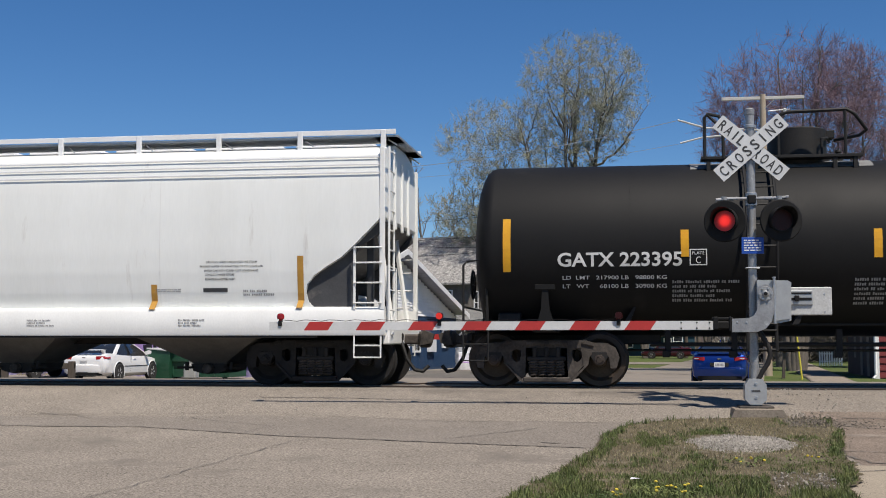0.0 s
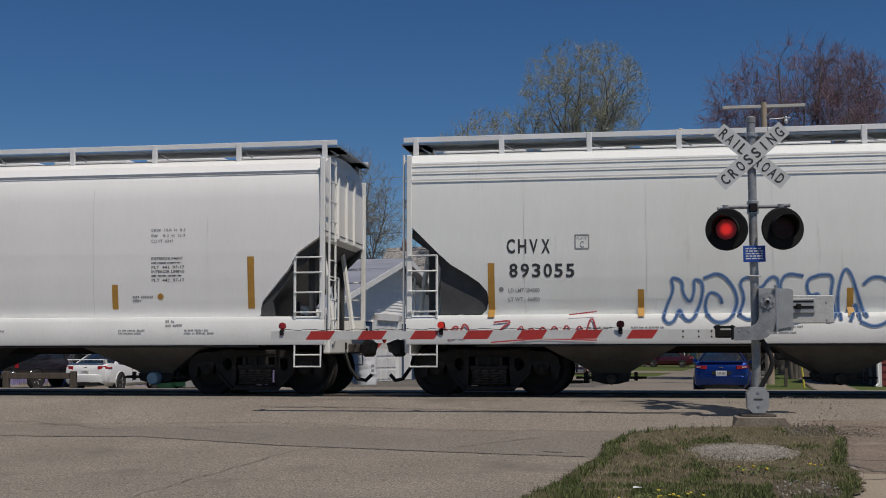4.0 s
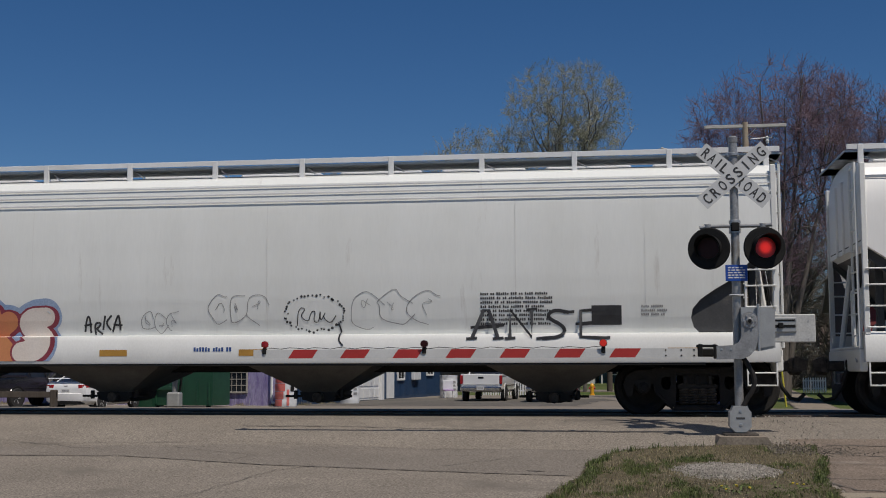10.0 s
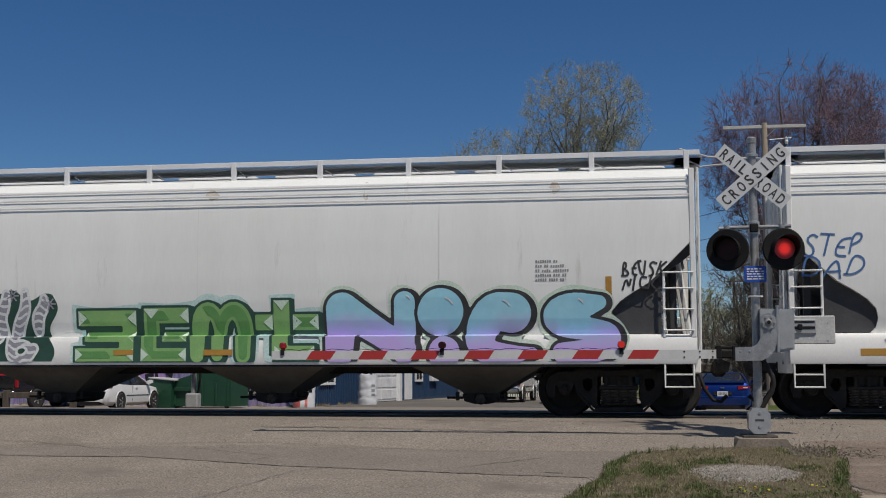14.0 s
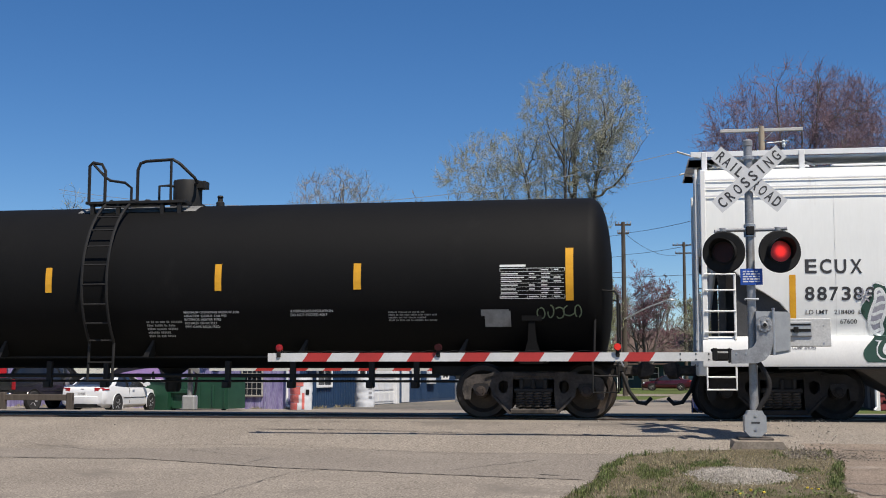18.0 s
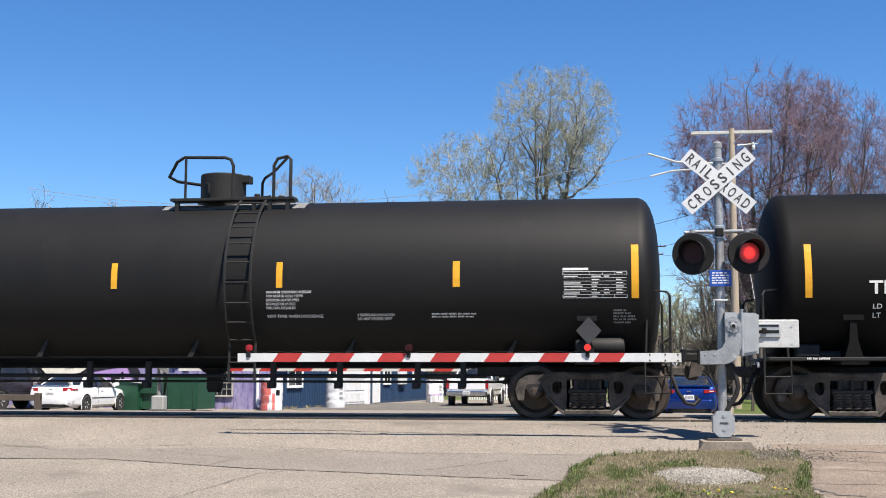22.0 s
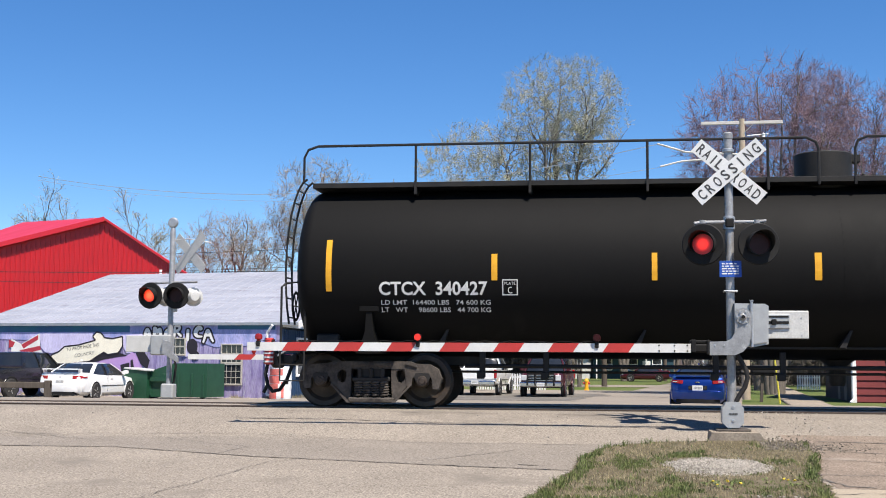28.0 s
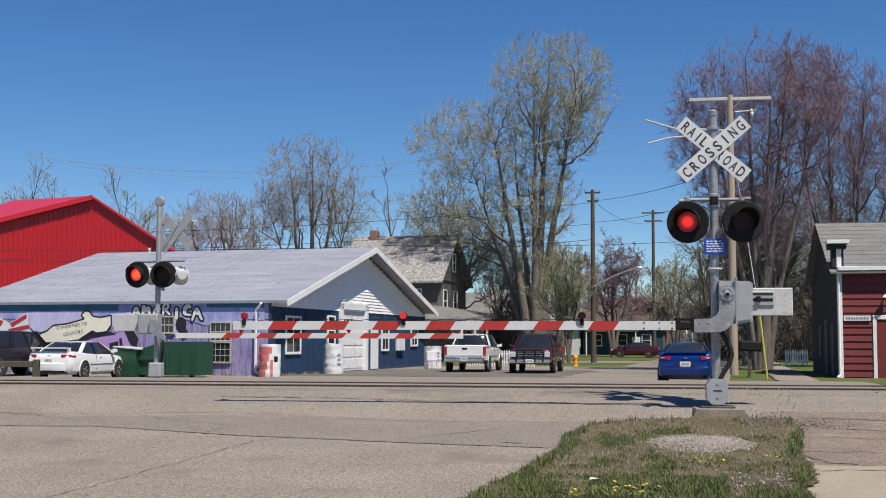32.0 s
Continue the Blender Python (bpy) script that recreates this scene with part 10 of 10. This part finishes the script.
def hedge():
    """Tangled low brush along the yards."""
    rng = np.random.default_rng(91)
    n = 5000
    x = np.concatenate([rng.uniform(7.5, 22, n // 2), rng.uniform(-15, -6.5, n - n // 2)])
    y = np.concatenate([rng.uniform(96, 103, n // 2), rng.uniform(99, 104, n - n // 2)])
    foot = np.stack([x, y, 0 * x], 1)
    top = foot + rng.normal(0, 1, (n, 3)) * [.9, .7, 0] + np.stack([0 * x, 0 * x, rng.uniform(.6, 4.2, n) * (.7 + .3 * np.sin(x * 1.3))], 1)
    mid = (foot + top) / 2 + rng.normal(0, .3, (n, 3))
    h = part("hedge", quick_mesh("hedge", *tubes(np.stack([foot, mid, top], 1), np.tile([.05, .035, .012], (n, 1)), 3), BARK), None)
    tagged(h, "tangled leafless brush along the yards", "hedge", kind="stuff")


hedge()


def far_woods():
    """A thin belt of bare crowns along the horizon."""
    rng = np.random.default_rng(77)
    n = 7000
    a, d = rng.uniform(-.8, .8, n // 5).repeat(5), rng.uniform(190, 330, n // 5).repeat(5)
    foot = np.stack([d * np.sin(a), d * np.cos(a), 0 * a], 1)
    top = foot + rng.normal(0, 1, (n, 3)) * [2.4, 1.5, 0] + np.stack([0 * a, 0 * a, rng.uniform(3.5, 11, n)], 1)
    mid = (foot + top) / 2 + rng.normal(0, .5, (n, 3)) * [1, 1, .2]
    lines = np.stack([foot, mid, top], 1)
    w = part("far_woods", quick_mesh("far_woods", *tubes(lines, np.tile([.2, .14, .04], (n, 1)), 3), BARK), None)
    tagged(w, "grey-brown belt of far bare trees", "woods", kind="stuff")


far_woods()


# ---- the grassy corner at the foot of the signal ----
GRASS = mat("spring_grass_blades", (0.056, 0.088, 0.0176), (0.123, 0.1353, 0.03936), rough=0.7, scale=1.8, island=0.5)
STRAW = mat("dry_grass_blades", (0.30, 0.255, 0.15), (0.20, 0.17, 0.10), rough=0.8, scale=1.2, island=0.3)
STONE = mat("pale_limestone_chips", (0.34, 0.31, 0.265), (0.22, 0.20, 0.17), rough=0.9, scale=3, fine=30, amount=0.4, island=0.3)
DANDY = mat("dandelion_yellow", (0.55, 0.42, 0.03), (0.45, 0.34, 0.03), rough=0.6, scale=4)
EDGE_L = [(-3, -2.6), (4, -2.1), (8, -1.6), (11.0, -1.1), (12.3, -.82), (14.2, -.46), (15.6, -.40), (16.4, -.19), (17.0, .16), (17.25, .6), (17.35, 1.28)]


def patch_left(y):
    for (a, p), (b, q) in zip(EDGE_L, EDGE_L[1:]):
        if a <= y <= b:
            return p + (q - p) * (y - a) / (b - a) + .05 * noise.noise((y * 2.3, 0, 5)) + .07 * noise.noise((y * 7, 2, 5)) + .04 * noise.noise((y * 19, 2, 5))
    return EDGE_L[-1][1]


def patch_right(y):
    return 2.0 + max(0, y - 11.5) * .125 + .05 * math.sin(y * 2.1) + .10 * noise.noise((y * 2.0, 4, 5)) + .07 * noise.noise((y * 8, 6, 5)) + .04 * noise.noise((y * 19, 6, 5))


laid("grass_corner", patch_left, patch_right, -3, 17.35, .035, TURF, dy=.05, nx=26, rough=.03, label="thin patchy turf at the signal foot", category="grass")


def in_patch(x, y):
    return patch_left(y) + .03 < x < patch_right(y) - .03


def bare(x, y):
    """Places where little grows: the gravel spread and a muddy patch."""
    g = ((x - 1.25) / .58) ** 2 + ((y - 14.85) / .75) ** 2 + .5 * noise.noise((x * 2.6, y * 1.8, 12)) + .2 * noise.noise((x * 8, y * 5, 12))
    m = ((x - 1.55) / .34) ** 2 + ((y - 12.0) / .6) ** 2
    return g < 1.0 or (m < 1.0 and noise.noise((x * 3, y * 3, 1)) > -.2)


def blades(name, mat_, count, seed, hmin, hmax, keep, label):
    rnd = random.Random(seed)
    mb = MB()
    made = 0
    while made < count:
        y = 9.6 + 7.8 * rnd.random()
        x = rnd.uniform(-1.6, 2.9)
        if not in_patch(x, y) or not keep(x, y, rnd):
            continue
        made += 1
        z = gz(y) + .03
        h, a, w = rnd.uniform(hmin, hmax), rnd.uniform(0, 6.28), rnd.uniform(.003, .006)
        lx, ly = rnd.gauss(0, .35) * h, rnd.gauss(0, .35) * h
        ca, sa = math.cos(a) * w, math.sin(a) * w
        n = len(mb.v)
        mb.v.extend([(x - ca, y - sa, z), (x + ca, y + sa, z), (x + lx * .45 + ca * .7, y + ly * .45 + sa * .7, z + h * .6), (x + lx * .45 - ca * .7, y + ly * .45 - sa * .7, z + h * .6), (x + lx, y + ly, z + h)])
        mb.f.extend([(n, n + 1, n + 2, n + 3), (n + 3, n + 2, n + 4)])
    ob = part(name, mb, mat_, smooth=0)
    tagged(ob, label, "grass", kind="stuff")


def tuft(x, y):
    """How thickly grass grows: clumps with worn soil between them."""
    d = noise.noise((x * 2.3, y * 1.1, 9)) + .6 * noise.noise((x * 5.5, y * 3.0, 2)) + .3 * noise.noise((x * 13, y * 8, 4))
    d += .55 if y < 12.3 else 0
    d += .45 if x - patch_left(y) < .22 or patch_right(y) - x < .16 else 0
    return d - (.35 if y > 15.9 else 0)


def green_keep(x, y, rnd):
    if bare(x, y):
        return rnd.random() < .02
    d = tuft(x, y)
    return rnd.random() < (.015 if d < .05 else min(1.0, d * 1.6))


def edge_keep(x, y, rnd):
    near = min(x - patch_left(y), patch_right(y) - x + .14)
    if bare(x, y) or (near > .22 and y > 11.7):
        return False
    return noise.noise((x * 4.2, y * 2.6, 31)) > (-.05 if y < 11.7 else .12)


blades("grass", GRASS, 42000, 5, .010, .050, green_keep, "short green spring grass in patches")
blades("tall_grass", GRASS, 6500, 6, .04, .10, edge_keep, "taller grass tufts at the edges")
blades("dry_grass", STRAW, 15000, 7, .010, .035, lambda x, y, r: not bare(x, y) and (tuft(x, y) < .25 or r.random() < .12), "dry straw-coloured grass")


def wall_weeds():
    """Dry tufts and grit at the foot of the mural wall and the gable."""
    rnd = random.Random(57)
    foot = pose(-13.4, 48.55, 0, 0, 0, -8.05)
    green, grit = MB(), MB()
    for k in range(2600):
        if k % 4:
            p = foot @ Vector((rnd.uniform(-13.5, .2), -.06 - abs(rnd.gauss(0, .16)), 0))
        else:
            p = foot @ Vector((.05 + abs(rnd.gauss(0, .14)), rnd.uniform(.2, 7.6), 0))
        if noise.noise((p.x * .9, p.y * .9, 3)) < -.05:
            continue
        h, a = rnd.uniform(.04, .16), rnd.uniform(0, 6.28)
        c, s, lx = math.cos(a) * .012, math.sin(a) * .012, rnd.gauss(0, .05)
        green.add([(p.x - c, p.y - s, .03), (p.x + c, p.y + s, .03), (p.x + lx, p.y + rnd.gauss(0, .04), .03 + h)], [(0, 1, 2)])
    for k in range(900):
        p = foot @ Vector((rnd.uniform(-13.8, .4), -.1 - abs(rnd.gauss(0, .5)), .03))
        r = rnd.uniform(.01, .035)
        grit.add([p + Vector(v) * r for v in ((1, 0, 0), (-.5, .8, 0), (-.6, -.8, 0), (0, 0, .8))], [(0, 1, 3), (1, 2, 3), (2, 0, 3), (0, 2, 1)])
    tagged(part("wall_weeds", green, STRAW, smooth=0), "dry weeds at the foot of the workshop wall", "weed", kind="stuff")
    tagged(part("wall_grit", grit, STONE, smooth=0), "pale grit along the workshop wall", "gravel", kind="stuff")


wall_weeds()


def chips():
    rnd = random.Random(12)
    mb = MB()
    n = 0
    while n < 5200:
        x, y = rnd.gauss(1.25, .42), rnd.gauss(14.85, .5)
        q = ((x - 1.25) / .62) ** 2 + ((y - 14.85) / .80) ** 2
        if q + .5 * noise.noise((x * 2.6, y * 1.8, 12)) + .2 * noise.noise((x * 8, y * 5, 12)) > 1.0:
            if rnd.random() > .035:
                continue
        n += 1
        s = rnd.uniform(.007, .02)
        z = gz(y) + .037 + (.02 * max(0, 1 - q))
        c = [Vector((rnd.uniform(.5, 1) * s, 0, 0)), Vector((0, rnd.uniform(.5, 1) * s, 0)), Vector((-rnd.uniform(.5, 1) * s, 0, 0)), Vector((0, -rnd.uniform(.5, 1) * s, 0)), Vector((0, 0, rnd.uniform(.5, 1) * s)), Vector((0, 0, -s * .4))]
        rot = Euler((rnd.random() * 3, rnd.random() * 3, rnd.random() * 3)).to_matrix()
        mb.add([rot @ p + Vector((x, y, z)) for p in c], [(0, 1, 4), (1, 2, 4), (2, 3, 4), (3, 0, 4), (1, 0, 5), (2, 1, 5), (3, 2, 5), (0, 3, 5)])
    tagged(part("gravel", mb, STONE, smooth=0), "spread of pale limestone chips in the turf", "gravel", kind="stuff")
    mb = MB()
    for k in range(420):
        y = rnd.uniform(17.4, 20.4)
        x = rnd.choice((rnd.uniform(-9, 8), rnd.uniform(1.9, 3.2)))
        s = rnd.uniform(.006, .02)
        if k % 3 == 0:
            x, y = rnd.uniform(1.3, 1.9), rnd.uniform(11.5, 12.6)
        z = gz(y) + (.045 if in_patch(x, y) else .016)
        rot = Euler((rnd.random() * 3, rnd.random() * 3, rnd.random() * 3)).to_matrix()
        c = [Vector(v) * s for v in ((1, 0, 0), (0, .8, 0), (-.9, 0, 0), (0, -1, 0), (0, 0, .7), (0, 0, -.6))]
        mb.add([rot @ p + Vector((x, y, z)) for p in c], [(0, 1, 4), (1, 2, 4), (2, 3, 4), (3, 0, 4), (1, 0, 5), (2, 1, 5), (3, 2, 5), (0, 3, 5)])
    tagged(part("loose_stones", mb, STONE, smooth=0), "loose stones scattered on the road", "gravel", kind="stuff")


chips()


def soil():
    """Dark crumbs of soil that soften the edge of the turf."""
    rnd = random.Random(41)
    mb = MB()
    for k in range(4200):
        q = rnd.random()
        if q < .35:
            y = rnd.uniform(9.6, 17.3)
            x = patch_left(y) - abs(rnd.gauss(0, .045))
        elif q < .55:
            y = rnd.uniform(9.6, 17.3)
            x = patch_right(y) + abs(rnd.gauss(0, .04))
        elif q < .68:
            x, y = rnd.uniform(.2, 2.9), 17.3 + rnd.gauss(0, .07)
        else:
            x, y = rnd.gauss(1.55, .26), rnd.gauss(12.0, .55)
        s = rnd.uniform(.004, .010)
        z = gz(y) + (.036 if in_patch(x, y) else .014)
        rot = Euler((rnd.random() * 3, rnd.random() * 3, rnd.random() * 3)).to_matrix()
        c = [Vector(v) * s for v in ((1, 0, 0), (-.5, .8, 0), (-.6, -.8, 0), (0, 0, .9))]
        mb.add([rot @ p + Vector((x, y, z)) for p in c], [(0, 1, 3), (1, 2, 3), (2, 0, 3), (0, 2, 1)])
    for k in range(1500):
        x, y = 2.0 + abs(rnd.gauss(0, .55)), 17.05 + rnd.gauss(0, .22)
        s = rnd.uniform(.006, .022)
        z = gz(y) + (.036 if in_patch(x, y) else .016)
        rot = Euler((rnd.random() * 3, rnd.random() * 3, rnd.random() * 3)).to_matrix()
        mb.add([rot @ (Vector(v) * s) + Vector((x, y, z)) for v in ((1, 0, 0), (-.5, .8, 0), (-.6, -.8, 0), (0, 0, .9))], [(0, 1, 3), (1, 2, 3), (2, 0, 3), (0, 2, 1)])
    tagged(part("soil", mb, SOIL, smooth=0), "dark crumbs of soil along the turf", "soil", kind="stuff")


SOIL = mat("dark_soil", (0.12, 0.10, 0.078), (0.19, 0.165, 0.135), rough=1.0, scale=3, island=0.4)
soil()
SLAB = mat("tan_concrete_slab", (0.304, 0.26, 0.2), (0.2542, 0.2173, 0.1681), rough=0.9, scale=0.8, fine=60, amount=0.8, bump=0.006, dirt=(0.2, 0.172, 0.136), dirt_at=0.6, dirt_scale=0.8, spec=0.12)
APRON = mat("pinkish_worn_asphalt", (0.215, 0.172, 0.138), (0.155, 0.126, 0.102), rough=0.95, scale=1.3, fine=42, amount=1.8, bump=0.008, dirt=(0.28, 0.24, 0.20), dirt_at=0.6, dirt_scale=0.9, spec=0.12)
laid("side_apron", lambda y: 2.35 + .1 * noise.noise((y * 3, 1, 1)), const(14), 13.36, 17.9, .016, APRON, dy=.2, nx=10, label="dark worn asphalt apron beside the turf", category="pavement")
laid("drive_slab", lambda y: patch_right(y) - .1, const(9), -3, 13.35, .017, SLAB, dy=.4, nx=10, label="tan concrete drive slab with cracks", category="pavement")


def rosette(spots, rnd):
    """Flat fans of broad leaves round the flowers."""
    mb = MB()
    for sx, sy, n in spots:
        for k in range(n * 9):
            x, y, a, l = sx + rnd.gauss(0, .13), sy + rnd.gauss(0, .16), rnd.uniform(0, 6.28), rnd.uniform(.05, .12)
            z, c, s = gz(y) + .045, math.cos(a), math.sin(a)
            mb.add([(x, y, z), (x + c * l * .6 - s * .016, y + s * l * .6 + c * .016, z + .03), (x + c * l, y + s * l, z + .02), (x + c * l * .6 + s * .016, y + s * l * .6 - c * .016, z + .03)], [(0, 1, 2, 3)])
    tagged(part("weed_leaves", mb, GRASS, smooth=0), "broad green weed leaves round the flowers", "weed", kind="stuff")


def dandelions():
    rnd = random.Random(23)
    head = MB().lathe([(0, .0), (.012, .002), (.017, .010), (.013, .016), (0, .018)], n=9).mesh("dandelion", DANDY)
    spots = [(-.36, 10.4, 5), (.36, 11.4, 8), (.30, 11.1, 5), (-.20, 10.9, 4), (.10, 11.3, 4), (1.14, 13.2, 5), (1.85, 13.4, 3)]
    rosette(spots, rnd)
    for sx, sy, n in spots:
        for k in range(n):
            x, y = sx + rnd.gauss(0, .09), sy + rnd.gauss(0, .12)
            d = part("dandelion", head, None, at=pose(x, y, gz(y) + .035 + rnd.uniform(.02, .07), rnd.uniform(-20, 20), rnd.uniform(-20, 20), 0))
            tagged(d, "yellow dandelion flower in the turf", "flower", group="dandelions")
    lit = part("paper_scrap", MB().add([(0, 0, .0), (.12, .01, .012), (.13, .06, .004), (.02, .07, .014)], [(0, 1, 2), (0, 2, 3)]), BINW, at=pose(-.05, 11.87, gz(11.87) + .06))
    tagged(lit, "scrap of white litter on the grass", "litter")


dandelions()


# ---- cracks and joints in the pavement ----
def crack(pts, w, seed, label="dark crack in the pavement"):
    rnd = random.Random(seed)
    line = []
    for (a, b), (c, d) in zip(pts, pts[1:]):
        n = max(2, int(math.hypot(c - a, d - b) / .12))
        for k in range(n):
            q = k / n
            line.append((a + (c - a) * q + rnd.gauss(0, .018), b + (d - b) * q + rnd.gauss(0, .022)))
    line.append(pts[-1])
    vs, fs = [], []
    for i, (x, y) in enumerate(line):
        t = w * rnd.uniform(.4, 1.3) / 2
        p, q = line[max(0, i - 1)], line[min(len(line) - 1, i + 1)]
        dx, dy = q[0] - p[0], q[1] - p[1]
        k = t / max(1e-6, math.hypot(dx, dy))
        for s in (-1, 1):
            X, Y = x - s * dy * k, y + s * dx * k
            vs.append((X, Y, gz(Y) + .022))
        if i:
            fs.append((2 * i - 2, 2 * i - 1, 2 * i + 1, 2 * i))
    tagged(part("crack", MB().add(vs, fs), CRACK, smooth=0), label, "crack", kind="structure")


def seam(x):
    """The near edge of the patched strip across the road."""
    pts = [(-40, 16.6), (-9.5, 16.1), (-8.1, 15.9), (-6.7, 16.0), (-6.2, 15.8), (-4.5, 15.2), (-2.4, 14.75), (-.6, 14.45), (9, 14.0)]
    for (a, p), (b, q) in zip(pts, pts[1:]):
        if a <= x <= b:
            return p + (q - p) * (x - a) / (b - a)
    return 16.6


mb = MB()
mb.sheet([[(x, y, gz(y) + .0165) for y in [seam(x) + (17.15 + .10 * math.sin(x * .9) + .05 * math.sin(x * 3.1) - seam(x)) * j / 6 for j in range(7)]] for x in [-30 + .35 * i for i in range(88)]])
tagged(part("asphalt_strip", mb, BAND, smooth=60), "darker patched asphalt strip across the road", "road", kind="structure")
crack([(-5.9, 18.7), (-4.3, 18.66), (-2.6, 18.48), (-.5, 18.33), (1.0, 18.22)], .04, 1, "dark seam before the track")
crack([(-9.5, 16.1), (-8.1, 15.9), (-6.7, 16.0), (-6.2, 15.8), (-4.5, 15.2), (-2.4, 14.75), (-.6, 14.45)], .022, 2)
crack([(-3.8, 15.1), (-4.2, 14.7), (-4.47, 12.9), (-4.72, 11.6), (-4.9, 10.5), (-5.2, 8.0)], .013, 3)
crack([(-2.35, 15.05), (-1.5, 16.0), (-1.1, 16.5)], .014, 4)
crack([(-1.1, 14.9), (-.86, 14.8)], .04, 5)
crack([(-12, 17.0), (-8.8, 17.2), (-5.4, 17.5), (-2.8, 17.0), (-.44, 17.0)], .014, 6)
crack([(2.8, 17.5), (3.9, 17.4), (8, 17.2)], .03, 7)
crack([(2.75, 16.85), (3.7, 16.4), (7, 15.8)], .035, 8)
crack([(2.6, 15.9), (3.5, 15.55), (7, 15.1)], .025, 9)
crack([(2.35, 14.45), (3.25, 14.4), (6, 14.2)], .03, 10)
crack([(2.29, 14.1), (2.49, 13.55), (2.76, 13.45)], .035, 11)
crack([(2.2, 12.9), (2.68, 13.05), (3.4, 13.0)], .025, 12)
crack([(-14, 19.7), (-4, 19.5), (3, 19.3), (14, 19.1)], .016, 13)
crack([(-6.6, 17.2), (-5.6, 16.6), (-4.9, 16.2), (-5.1, 15.4)], .012, 14)
crack([(-20, 18.4), (-14, 18.0), (-9, 17.4), (-7.4, 16.8)], .014, 15)


# ---- what moves ----
def travelled(t):
    """How far the train has gone along the track; it gains a little speed."""
    return 4.76 * (t - 12.5) + 0.0075 * (t - 12.5) ** 2


def motions():
    for car, x in TRAIN:
        walk(car, [(k * 1.0, pose(x + travelled(k * 1.0), TRACK_Y, RAIL_Z)) for k in range(33)])
    step = 4 / 30
    for ws, dx in WHEELSETS:
        walk(ws, [(k * step, pose(dx, 0, .457) @ Matrix.Rotation(travelled(k * step) / .457, 4, "Y")) for k in range(241)])

    # the lamps flash in turn: their discs swing from the dark face to the lit one
    beat, f = 0.6619, 1 / 30
    for store, odd in ((FLASH_R, 0), (FLASH_L, 1)):
        rows, n = [], math.floor((0 - 12.3) / beat)
        turn = 0 if (n + odd) % 2 == 0 else 180
        rows.append((0.0, turn))
        while True:
            n += 1
            t = math.floor((12.3 + n * beat) * 30 + .01) / 30
            if t > 31.8:
                break
            # one goes dark a moment before the other lights
            d = -f if (n + odd) % 2 else f
            rows += [(t + d, turn), (t + d + f, turn + 86), (t + d + 2 * f, turn + 172), (t + d + 3 * f, turn + 180)]
            turn += 180
        rows.append((32.0, turn))
        for disc, at in store:
            walk(disc, [(t, at @ pose(0, 0, 0, 0, 0, a % 360)) for t, a in rows])


motions()
